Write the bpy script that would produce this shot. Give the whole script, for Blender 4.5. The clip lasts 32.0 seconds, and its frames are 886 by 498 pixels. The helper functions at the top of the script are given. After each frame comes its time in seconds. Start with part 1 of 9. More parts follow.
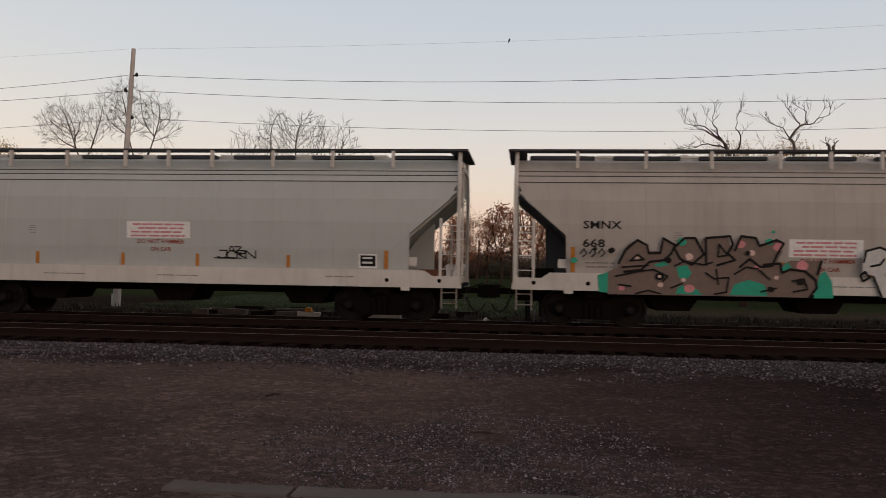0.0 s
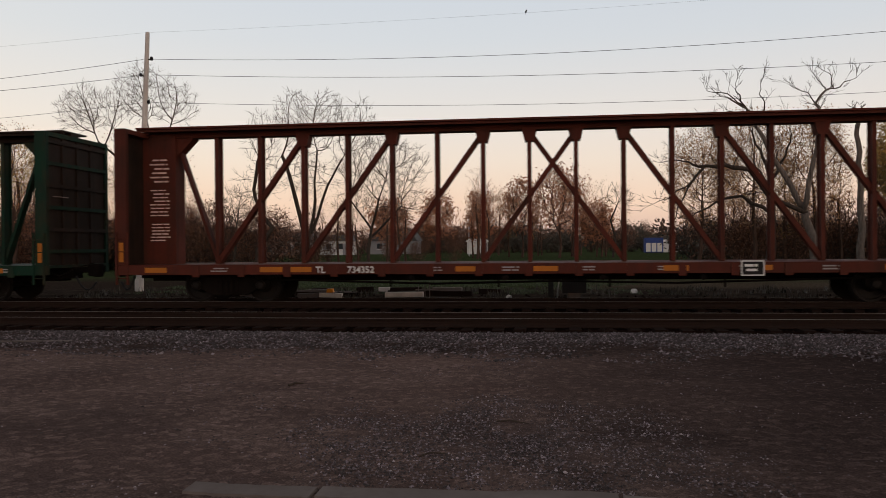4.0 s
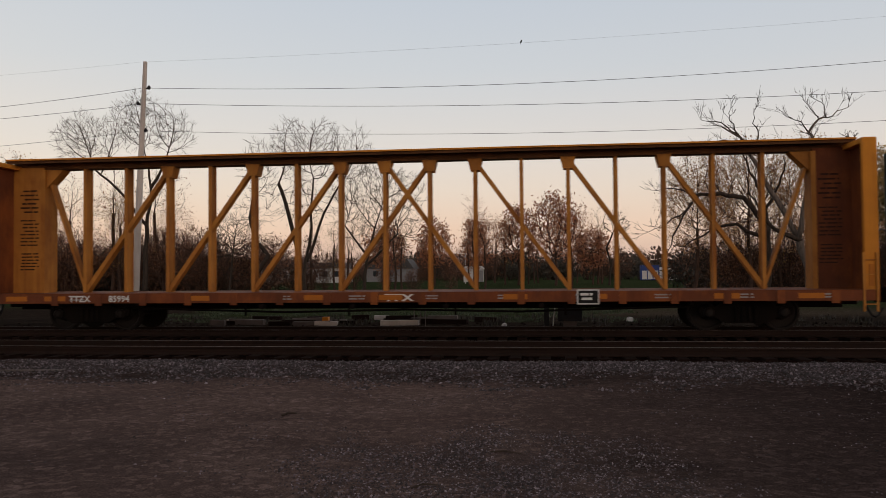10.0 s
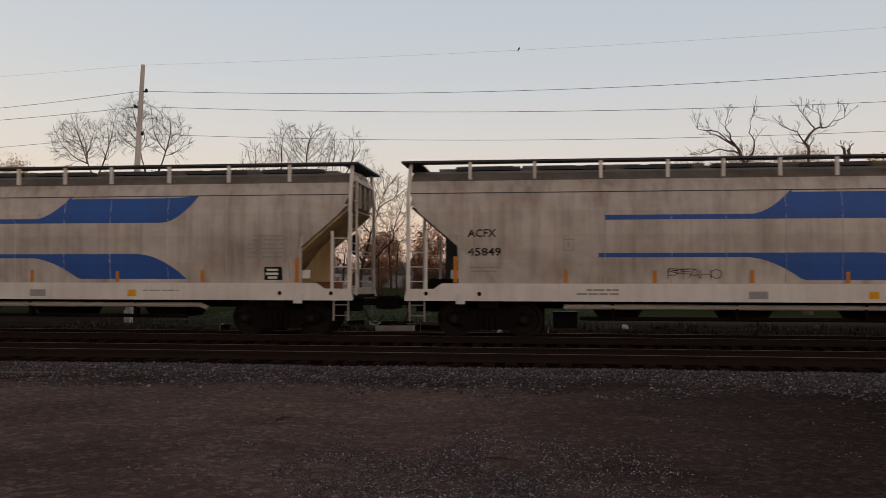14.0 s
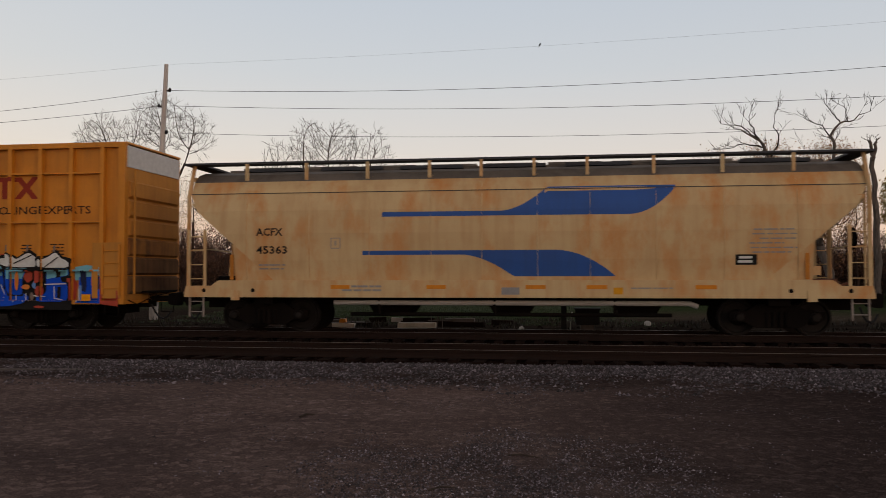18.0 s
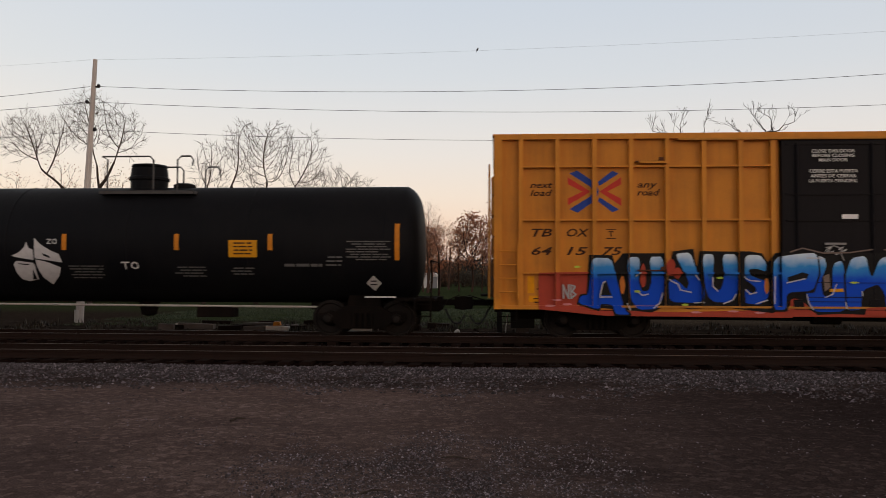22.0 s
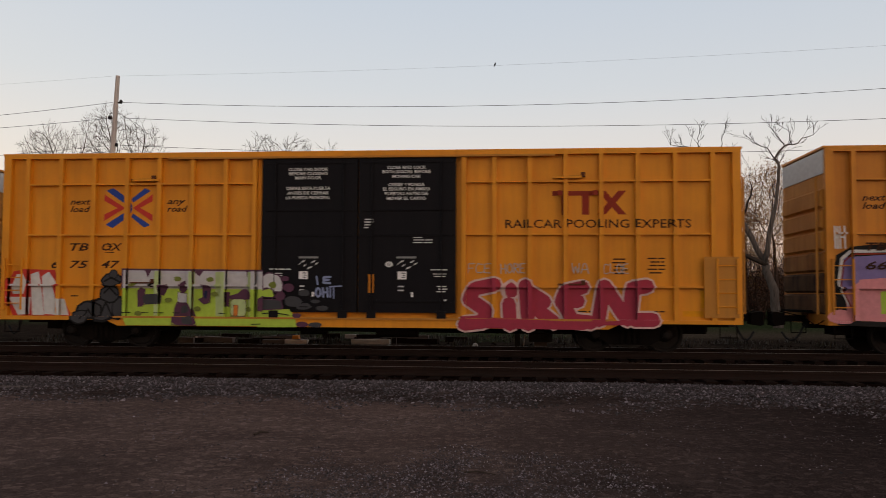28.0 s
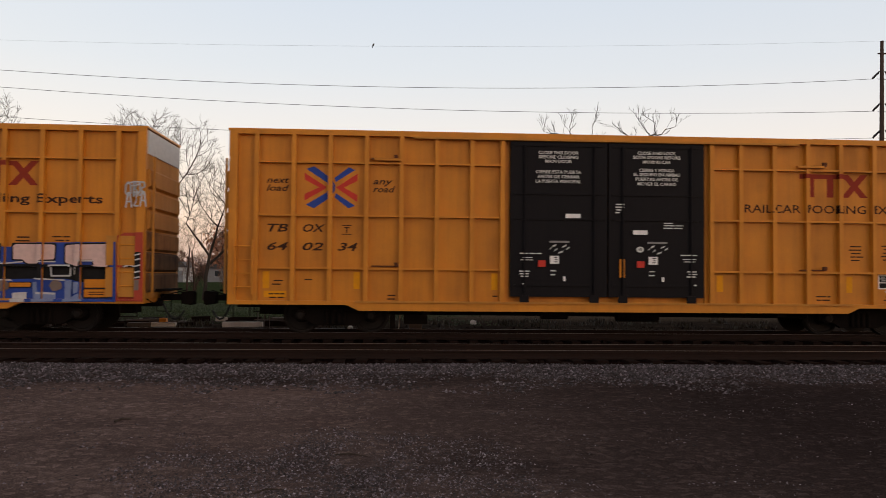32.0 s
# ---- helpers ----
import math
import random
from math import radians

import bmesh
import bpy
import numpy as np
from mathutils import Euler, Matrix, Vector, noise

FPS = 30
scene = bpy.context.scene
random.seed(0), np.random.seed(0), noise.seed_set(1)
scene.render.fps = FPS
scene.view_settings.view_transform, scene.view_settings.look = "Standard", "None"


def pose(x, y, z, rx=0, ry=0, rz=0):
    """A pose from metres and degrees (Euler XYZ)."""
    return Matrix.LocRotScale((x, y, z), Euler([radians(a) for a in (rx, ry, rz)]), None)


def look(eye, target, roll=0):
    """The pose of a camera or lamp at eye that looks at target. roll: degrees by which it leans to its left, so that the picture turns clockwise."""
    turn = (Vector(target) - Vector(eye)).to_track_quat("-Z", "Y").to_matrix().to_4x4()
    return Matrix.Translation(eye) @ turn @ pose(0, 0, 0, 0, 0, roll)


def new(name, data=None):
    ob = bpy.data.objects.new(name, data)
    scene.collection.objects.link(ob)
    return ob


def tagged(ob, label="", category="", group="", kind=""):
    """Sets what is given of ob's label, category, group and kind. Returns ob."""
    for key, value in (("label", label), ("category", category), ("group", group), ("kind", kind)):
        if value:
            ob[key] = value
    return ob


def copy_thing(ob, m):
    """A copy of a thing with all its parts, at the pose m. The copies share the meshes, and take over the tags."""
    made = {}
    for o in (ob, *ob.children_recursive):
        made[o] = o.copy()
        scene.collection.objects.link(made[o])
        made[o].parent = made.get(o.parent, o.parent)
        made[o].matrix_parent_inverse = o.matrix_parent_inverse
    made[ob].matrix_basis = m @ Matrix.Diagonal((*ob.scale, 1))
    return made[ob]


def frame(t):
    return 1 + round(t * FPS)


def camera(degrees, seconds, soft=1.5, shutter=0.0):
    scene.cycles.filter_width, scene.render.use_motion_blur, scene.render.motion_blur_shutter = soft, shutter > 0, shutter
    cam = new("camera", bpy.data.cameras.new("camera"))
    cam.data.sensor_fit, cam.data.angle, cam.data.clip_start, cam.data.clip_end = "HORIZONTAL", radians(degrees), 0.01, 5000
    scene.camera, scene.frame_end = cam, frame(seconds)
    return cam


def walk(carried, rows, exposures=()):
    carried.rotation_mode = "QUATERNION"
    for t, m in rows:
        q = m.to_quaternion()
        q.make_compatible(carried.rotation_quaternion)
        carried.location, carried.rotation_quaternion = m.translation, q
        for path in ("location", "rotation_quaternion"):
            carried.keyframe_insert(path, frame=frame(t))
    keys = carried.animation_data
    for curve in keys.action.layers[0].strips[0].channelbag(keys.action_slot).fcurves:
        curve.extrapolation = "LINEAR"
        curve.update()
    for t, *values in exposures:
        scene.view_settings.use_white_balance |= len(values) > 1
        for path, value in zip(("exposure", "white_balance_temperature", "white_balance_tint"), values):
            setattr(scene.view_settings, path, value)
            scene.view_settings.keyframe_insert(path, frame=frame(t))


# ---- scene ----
# A goods train passes a hand-held camera at dusk. x runs along the track, y away from the camera, z up.
cam = camera(56.47, 32.0, soft=0.75, shutter=0.2)
walk(cam, [
    (0.0, pose(0.011, -0.192, 1.477, 91.544, -0.964, 5.808)),
    (0.5, pose(0.109, -0.173, 1.502, 90.969, -0.937, 6.465)),
    (1.0, pose(0.115, -0.153, 1.504, 90.263, -0.158, 7.507)),
    (1.5, pose(0.034, -0.101, 1.522, 91.195, 1.503, 9.655)),
    (2.0, pose(-0.041, -0.061, 1.535, 88.950, 1.129, 6.004)),
    (2.5, pose(0.041, -0.009, 1.577, 90.351, -0.584, 8.826)),
    (3.0, pose(0.019, 0.023, 1.607, 90.331, -0.301, 6.935)),
    (3.5, pose(-0.022, 0.031, 1.592, 89.637, 0.240, 6.824)),
    (5.5, pose(-0.003, 0.033, 1.574, 90.446, 0.878, 9.223)),
    (6.0, pose(-0.009, 0.045, 1.575, 90.247, 1.130, 9.707)),
    (6.5, pose(0.002, 0.047, 1.581, 90.655, 1.021, 10.087)),
    (7.0, pose(0.005, 0.038, 1.578, 91.235, 0.774, 8.708)),
    (7.5, pose(0.002, 0.032, 1.590, 91.136, 0.837, 8.203)),
    (8.0, pose(0.013, 0.036, 1.592, 91.097, 0.558, 7.025)),
    (8.5, pose(0.012, 0.037, 1.588, 91.502, 0.667, 6.234)),
    (9.0, pose(0.015, 0.035, 1.586, 91.654, 0.685, 6.873)),
    (9.5, pose(0.017, 0.034, 1.586, 91.711, 0.583, 6.783)),
    (10.0, pose(0.007, 0.029, 1.597, 91.680, 0.464, 7.025)),
    (10.5, pose(-0.007, -0.020, 1.578, 91.596, 0.119, 6.885)),
    (11.0, pose(0.007, 0.019, 1.598, 91.868, 0.201, 6.942)),
    (11.5, pose(0.003, 0.027, 1.591, 91.700, 0.025, 7.252)),
    (12.0, pose(0.009, 0.028, 1.584, 91.759, -0.208, 6.603)),
    (12.5, pose(-0.001, 0.035, 1.586, 91.558, -0.147, 6.353)),
    (13.0, pose(-0.008, 0.036, 1.594, 91.484, -0.138, 6.545)),
    (13.5, pose(0.002, 0.037, 1.600, 91.818, -0.140, 6.295)),
    (14.0, pose(-0.003, 0.029, 1.588, 92.117, -0.089, 6.706)),
    (14.5, pose(-0.008, 0.033, 1.602, 92.135, -0.078, 6.536)),
    (15.0, pose(-0.008, 0.026, 1.585, 92.032, 0.061, 7.149)),
    (15.5, pose(-0.004, 0.019, 1.593, 91.803, 0.274, 7.371)),
    (17.5, pose(-0.000, -0.001, 1.602, 91.940, 0.188, 8.182)),
    (18.0, pose(0.003, -0.003, 1.606, 91.853, 0.076, 8.209)),
    (18.5, pose(-0.001, -0.023, 1.601, 91.970, 0.020, 7.998)),
    (19.0, pose(-0.004, 0.033, 1.596, 92.029, 0.063, 7.560)),
    (19.5, pose(-0.008, 0.049, 1.579, 91.659, 0.081, 7.290)),
    (20.0, pose(-0.007, 0.062, 1.588, 91.039, 0.234, 7.342)),
    (20.5, pose(0.025, 0.044, 1.611, 91.766, 0.474, 4.912)),
    (21.0, pose(0.011, 0.057, 1.602, 92.243, -0.219, 3.926)),
    (21.5, pose(0.011, 0.053, 1.584, 92.098, -0.207, 4.393)),
    (22.0, pose(0.014, 0.045, 1.584, 92.114, -0.207, 3.826)),
    (22.5, pose(-0.016, 0.039, 1.572, 91.809, -0.368, 5.333)),
    (23.0, pose(-0.002, 0.041, 1.570, 93.600, -0.636, 5.256)),
    (23.5, pose(0.012, 0.027, 1.586, 93.503, -2.211, 3.273)),
    (24.0, pose(-0.002, 0.025, 1.586, 93.207, -0.857, 1.876)),
    (24.5, pose(-0.001, 0.005, 1.599, 92.994, -0.418, 2.565)),
    (25.0, pose(-0.012, 0.039, 1.606, 93.508, -0.252, 2.609)),
    (25.5, pose(-0.015, 0.019, 1.602, 93.014, -0.273, 3.543)),
    (27.5, pose(-0.048, -0.045, 1.610, 93.014, -0.420, 4.232)),
    (28.0, pose(-0.040, -0.052, 1.613, 92.996, -0.249, 4.937)),
    (28.5, pose(-0.037, -0.059, 1.609, 93.147, 0.023, 4.855)),
    (29.0, pose(-0.037, -0.056, 1.613, 92.722, 0.316, 5.379)),
    (29.5, pose(-0.029, -0.069, 1.608, 92.330, 0.102, 4.340)),
    (30.0, pose(-0.024, -0.030, 1.621, 92.041, -0.099, 3.740)),
    (30.5, pose(-0.037, -0.030, 1.609, 92.141, -0.200, 2.862)),
    (31.0, pose(-0.020, -0.025, 1.604, 92.277, -0.280, 0.870)),
    (31.5, pose(-0.026, -0.011, 1.598, 91.706, -0.788, -2.371)),
    (32.0, pose(-0.014, -0.009, 1.603, 91.849, -0.516, -3.604)),
], exposures=[
    (0.0, -0.01, 6930.0, 12.0), (1.0, 0.10, 6930.0, 12.0), (2.0, 0.32, 6930.0, 12.0), (3.0, 0.11, 6930.0, 12.0), (6.0, 0.15, 6930.0, 12.0), (7.0, 0.08, 6930.0, 12.0), (8.0, 0.02, 6930.0, 12.0), (9.0, 0.00, 6930.0, 12.0), (10.0, -0.02, 6930.0, 12.0), (11.0, -0.23, 6930.0, 12.0), (12.0, -0.23, 6930.0, 12.0), (13.0, -0.07, 6930.0, 12.0), (14.0, -0.08, 6930.0, 12.0), (15.0, -0.05, 6930.0, 12.0), (18.0, -0.04, 6930.0, 12.0), (19.0, -0.01, 6930.0, 12.0), (20.0, 0.33, 6930.0, 12.0), (21.0, 0.41, 6930.0, 12.0), (22.0, 0.15, 6930.0, 12.0), (23.0, -0.21, 6930.0, 12.0), (24.0, -0.15, 6930.0, 12.0), (25.0, -0.02, 6930.0, 12.0), (28.0, 0.08, 6930.0, 12.0), (29.0, 0.12, 6930.0, 12.0), (30.0, 0.13, 6930.0, 12.0), (31.0, 0.21, 6930.0, 12.0), (32.0, 0.33, 6930.0, 12.0)])
scene.view_settings.exposure = 0.0

# how far the train has rolled (seconds, metres)
TRAIN = [
    (0.0, -122.30), (1.0, -114.89), (2.0, -107.16), (3.0, -99.42), (3.5, -95.55), (5.5, -80.18), (6.0, -76.36), (7.0, -68.70), 
    (8.0, -61.24), (9.0, -53.59), (10.0, -45.94), (11.0, -38.49), (12.0, -30.77), (13.0, -23.27), (14.0, -15.53), (15.0, -7.70), 
    (15.5, -3.80), (17.5, 11.50), (18.0, 15.26), (19.0, 22.96), (20.0, 30.63), (21.0, 38.10), (22.0, 45.84), (23.0, 53.36), 
    (24.0, 61.00), (25.0, 68.90), (25.5, 72.90), (27.5, 88.14), (28.0, 91.76), (29.0, 99.42), (30.0, 107.07), (31.0, 114.52), 
    (32.0, 122.24)]

# ---- light: the sun has just set behind the camera and to the right ----
SUN_UP, SUN_AZ = 2.0, 140.0
HAZE = ((0.0, (0.60, 0.43, 0.37)), (0.05, (0.78, 0.59, 0.48)), (0.10, (0.74, 0.645, 0.575)), (0.15, (0.675, 0.645, 0.63)), (0.24, (0.56, 0.60, 0.65)), (0.36, (0.48, 0.55, 0.645)), (0.55, (0.33, 0.34, 0.37)), (1.0, (0.22, 0.20, 0.19)))
GLOW = (0.33, 0.22, 0.15)
world = bpy.data.worlds.new("dusk")
scene.world = world
world.use_nodes = True
wn = world.node_tree
for n in list(wn.nodes):
    wn.nodes.remove(n)
w_out = wn.nodes.new("ShaderNodeOutputWorld")
w_bg = wn.nodes.new("ShaderNodeBackground")
w_sky = wn.nodes.new("ShaderNodeTexSky")
w_sky.sky_type, w_sky.sun_disc = "NISHITA", False
w_sky.sun_elevation, w_sky.sun_rotation = radians(SUN_UP), radians(SUN_AZ)
w_sky.air_density, w_sky.dust_density, w_sky.ozone_density = 1.0, 2.5, 2.0
w_bg.inputs["Strength"].default_value = 1.0


def w_math(op, a, b=0.0):
    m = wn.nodes.new("ShaderNodeMath")
    m.operation = op
    for sock, v in ((m.inputs[0], a), (m.inputs[1], b)):
        if isinstance(v, (int, float)):
            sock.default_value = v
        else:
            wn.links.new(v, sock)
    return m.outputs[0]


def w_add(a, b, fac):
    m = wn.nodes.new("ShaderNodeMix")
    m.data_type, m.blend_type = "RGBA", "ADD"
    wn.links.new(a, m.inputs[6])
    if isinstance(b, tuple):
        m.inputs[7].default_value = (*b, 1)
    else:
        wn.links.new(b, m.inputs[7])
    if isinstance(fac, float):
        m.inputs[0].default_value = fac
    else:
        wn.links.new(fac, m.inputs[0])
    return m.outputs[2]


# thin high haze: rose at the horizon, pale above it, then blue; glow where the sun went down
w_tc = wn.nodes.new("ShaderNodeTexCoord")
w_xyz = wn.nodes.new("ShaderNodeSeparateXYZ")
wn.links.new(w_tc.outputs["Generated"], w_xyz.inputs[0])
haze = wn.nodes.new("ShaderNodeValToRGB")
for e in HAZE[2:]:
    haze.color_ramp.elements.new(0.5)
for e, (at_, rgb) in zip(haze.color_ramp.elements, HAZE):
    e.position, e.color = at_, (*rgb, 1)
wn.links.new(w_xyz.outputs[2], haze.inputs[0])
glow_dir = wn.nodes.new("ShaderNodeVectorMath")
glow_dir.operation = "DOT_PRODUCT"
wn.links.new(w_tc.outputs["Generated"], glow_dir.inputs[0])
glow_dir.inputs[1].default_value = (math.sin(radians(SUN_AZ)) * 0.97, math.cos(radians(SUN_AZ)) * 0.97, 0.22)
glow = w_math("POWER", w_math("MAXIMUM", glow_dir.outputs["Value"], 0.0), 3.0)
w_col = w_add(haze.outputs[0], w_sky.outputs[0], 0.06)
w_col = w_add(w_col, GLOW, glow)
# a faint warm veil low along the track to one side
veil_dir = wn.nodes.new("ShaderNodeVectorMath")
veil_dir.operation = "DOT_PRODUCT"
wn.links.new(w_tc.outputs["Generated"], veil_dir.inputs[0])
veil_dir.inputs[1].default_value = (-0.85, 0.50, 0.12)
w_col = w_add(w_col, (0.085, 0.050, 0.0), w_math("POWER", w_math("MAXIMUM", veil_dir.outputs["Value"], 0.0), 6.0))
wn.links.new(w_col, w_bg.inputs["Color"])
wn.links.new(w_bg.outputs[0], w_out.inputs["Surface"])

sun = new("sun", bpy.data.lights.new("sun", "SUN"))
sun.data.energy, sun.data.angle, sun.data.color = 0.2, radians(30), (1.0, 0.80, 0.64)
az = radians(SUN_AZ)
sun.matrix_basis = look((0, 0, 0), (-math.sin(az), -math.cos(az), -0.16))

# ---- materials ----
def nodes_of(name):
    m = bpy.data.materials.new(name)
    m.use_nodes = True
    return m, m.node_tree, m.node_tree.nodes["Principled BSDF"]


def node(nt, kind, **sets):
    n = nt.nodes.new(kind)
    for k, v in sets.items():
        n.inputs[k.replace("_", " ")].default_value = v
    return n


def ramp(nt, src, stops):
    r = nt.nodes.new("ShaderNodeValToRGB")
    el = r.color_ramp.elements
    while len(el) < len(stops):
        el.new(0.5)
    for e, (p, c) in zip(el, stops):
        e.position = p
        e.color = (c, c, c, 1) if isinstance(c, (int, float)) else (*c, 1)
    nt.links.new(src, r.inputs[0])
    return r.outputs[0]


def mix(nt, fac, a, b):
    m = nt.nodes.new("ShaderNodeMix")
    m.data_type = "RGBA"
    for sock, v in ((m.inputs[0], fac), (m.inputs[6], a), (m.inputs[7], b)):
        if isinstance(v, (tuple, list)):
            sock.default_value = (*v, 1)
        elif isinstance(v, (int, float)):
            sock.default_value = v
        else:
            nt.links.new(v, sock)
    return m.outputs[2]


def math_node(nt, op, a, b=0.0):
    m = nt.nodes.new("ShaderNodeMath")
    m.operation = op
    for sock, v in ((m.inputs[0], a), (m.inputs[1], b)):
        if isinstance(v, (int, float)):
            sock.default_value = v
        else:
            nt.links.new(v, sock)
    return m.outputs[0]


def noise_at(nt, scale, stretch=(1, 1, 1), detail=5.0, seed=None, rough=0.55):
    """Noise in the thing's own space, shifted for each object."""
    tc = nt.nodes.new("ShaderNodeTexCoord")
    mp = nt.nodes.new("ShaderNodeMapping")
    mp.inputs["Scale"].default_value = stretch
    nt.links.new(tc.outputs["Object"], mp.inputs[0])
    n = nt.nodes.new("ShaderNodeTexNoise")
    n.noise_dimensions = "4D"
    n.inputs["Scale"].default_value, n.inputs["Detail"].default_value, n.inputs["Roughness"].default_value = scale, detail, rough
    nt.links.new(mp.outputs[0], n.inputs["Vector"])
    if seed is None:
        info = nt.nodes.new("ShaderNodeObjectInfo")
        nt.links.new(math_node(nt, "MULTIPLY", info.outputs["Random"], 40.0), n.inputs["W"])
    else:
        n.inputs["W"].default_value = seed
    return n.outputs[0]


def bump(nt, bsdf, height, strength, distance=0.02):
    b = nt.nodes.new("ShaderNodeBump")
    b.inputs["Strength"].default_value, b.inputs["Distance"].default_value = strength, distance
    nt.links.new(height, b.inputs["Height"])
    nt.links.new(b.outputs[0], bsdf.inputs["Normal"])


def paint(name, col, rough=0.55, gloss=0.3, dirt=0.4, dirt_col=(0.10, 0.08, 0.065), streak=0.35, rust=0.0, rust_col=(0.25, 0.09, 0.03), metal=0.0):
    """Weathered painted or bare metal: cloudy grime, rain streaks, rust blooms, fine grain."""
    m, nt, b = nodes_of(name)
    cloud = noise_at(nt, 0.8, (1, 1, 1.4))
    run = noise_at(nt, 1.0, (5, 5, 0.35), 4.0)
    fine = noise_at(nt, 28.0, detail=3.0)
    f = math_node(nt, "ADD", math_node(nt, "MULTIPLY", ramp(nt, cloud, [(0.38, 0), (0.72, 1)]), dirt), math_node(nt, "MULTIPLY", ramp(nt, run, [(0.45, 0), (0.75, 1)]), streak))
    f = math_node(nt, "ADD", f, math_node(nt, "MULTIPLY", math_node(nt, "SUBTRACT", fine, 0.5), 0.25))
    f = math_node(nt, "MINIMUM", math_node(nt, "MAXIMUM", f, 0.0), 1.0)
    c = mix(nt, f, col, dirt_col)
    if rust:
        bloom = noise_at(nt, 1.3, (1, 1, 0.5), 7.0, rough=0.65)
        c = mix(nt, math_node(nt, "MULTIPLY", ramp(nt, bloom, [(0.48, 0), (0.66, 1)]), rust), c, rust_col)
    nt.links.new(c, b.inputs["Base Color"])
    nt.links.new(math_node(nt, "ADD", math_node(nt, "MULTIPLY", f, 0.3), rough), b.inputs["Roughness"])
    b.inputs["Metallic"].default_value = metal
    b.inputs["Specular IOR Level"].default_value = gloss
    bump(nt, b, fine, 0.15, 0.01)
    return m


def plain(name, col, rough=0.6):
    m, nt, b = nodes_of(name)
    n = noise_at(nt, 9.0, detail=4.0)
    nt.links.new(mix(nt, ramp(nt, n, [(0.35, 0), (0.75, 0.35)]), col, tuple(0.45 * c + 0.02 for c in col)), b.inputs["Base Color"])
    b.inputs["Roughness"].default_value, b.inputs["Specular IOR Level"].default_value = rough, 0.08
    return m


def fade(name, low, high, z0, z1, mid=None):
    """Spray paint that runs from one colour to another with height."""
    m, nt, b = nodes_of(name)
    tc = nt.nodes.new("ShaderNodeTexCoord")
    sp = nt.nodes.new("ShaderNodeSeparateXYZ")
    nt.links.new(tc.outputs["Object"], sp.inputs[0])
    t = math_node(nt, "DIVIDE", math_node(nt, "SUBTRACT", sp.outputs[2], z0), z1 - z0)
    t = math_node(nt, "ADD", t, math_node(nt, "MULTIPLY", math_node(nt, "SUBTRACT", noise_at(nt, 2.2), 0.5), 0.5))
    mid = mid or tuple((a * 0.8 + c * 0.2) for a, c in zip(low, high))
    nt.links.new(ramp(nt, t, [(0.3, low), (0.62, mid), (0.95, high)]), b.inputs["Base Color"])
    b.inputs["Roughness"].default_value, b.inputs["Specular IOR Level"].default_value = 0.55, 0.1
    return m


HOPPER_GREY = paint("grey_hopper_paint", (0.43, 0.445, 0.435), rough=0.45, dirt=0.25, dirt_col=(0.34, 0.335, 0.32), streak=0.25)
HOPPER_TAN = paint("dusty_hopper_paint", (0.42, 0.385, 0.355), rough=0.45, dirt=0.4, dirt_col=(0.32, 0.28, 0.255), streak=0.4)
HOPPER_WHITE = paint("weathered_white_paint", (0.46, 0.415, 0.375), rough=0.45, dirt=0.6, dirt_col=(0.21, 0.168, 0.14), streak=0.5, rust=0.12)
HOPPER_RUST = paint("rust_stained_cream_paint", (0.55, 0.40, 0.215), gloss=0.2, dirt=0.40, dirt_col=(0.41, 0.235, 0.105), streak=0.5, rust=0.9, rust_col=(0.50, 0.215, 0.065))
SILL_WHITE = paint("white_sill_paint", (0.60, 0.56, 0.52), dirt=0.35, dirt_col=(0.33, 0.28, 0.25), streak=0.3)
# slate for walkways and ledges, and for shade painted into the hoppers' left ends
SLATE = paint("slate_and_end_shade_paint", (0.055, 0.058, 0.065), gloss=0.1, dirt=0.3, dirt_col=(0.04, 0.03, 0.025))
RAIL_YELLOW = paint("yellow_boxcar_paint", (0.59, 0.218, 0.021), rough=0.42, gloss=0.2, dirt=0.4, dirt_col=(0.24, 0.09, 0.02), streak=0.35, rust=0.10)
RIB_YELLOW = paint("yellow_rib_paint", (0.60, 0.224, 0.022), rough=0.42, gloss=0.2, dirt=0.35, dirt_col=(0.24, 0.095, 0.022), streak=0.25)
FRESH_YELLOW = paint("fresh_boxcar_paint", (0.72, 0.275, 0.016), rough=0.42, gloss=0.2, dirt=0.3, dirt_col=(0.38, 0.135, 0.018), streak=0.3, rust=0.06)
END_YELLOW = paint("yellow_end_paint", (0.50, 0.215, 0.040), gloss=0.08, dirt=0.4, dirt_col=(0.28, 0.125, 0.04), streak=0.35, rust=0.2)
END_MID = paint("mid_end_paint", (0.36, 0.155, 0.036), gloss=0.06, dirt=0.8, dirt_col=(0.09, 0.05, 0.03), streak=0.6, rust=0.3)
END_LOW = paint("low_end_paint", (0.15, 0.075, 0.032), gloss=0.05, dirt=0.9, dirt_col=(0.032, 0.022, 0.017), streak=0.6, rust=0.3, rust_col=(0.12, 0.05, 0.025))
ROOF_METAL = paint("galvanised_roof", (0.55, 0.54, 0.52), dirt=0.3, dirt_col=(0.3, 0.25, 0.2), metal=0.3)
DOOR_BLACK = paint("black_door_paint", (0.0064, 0.0058, 0.0076), gloss=0.08, rough=0.42, dirt=0.4, dirt_col=(0.013, 0.011, 0.012), streak=0.5)
REFLECT = plain("amber_reflector", (0.72, 0.30, 0.008), 0.4)
RUST_DARK = plain("dark_rust", (0.10, 0.032, 0.014))
TANK_RAIL = paint("dark_grey_handrail", (0.075, 0.072, 0.072), gloss=0.1, dirt=0.4, dirt_col=(0.035, 0.03, 0.028))
DIM_INK = plain("worn_stencil", (0.13, 0.125, 0.125))
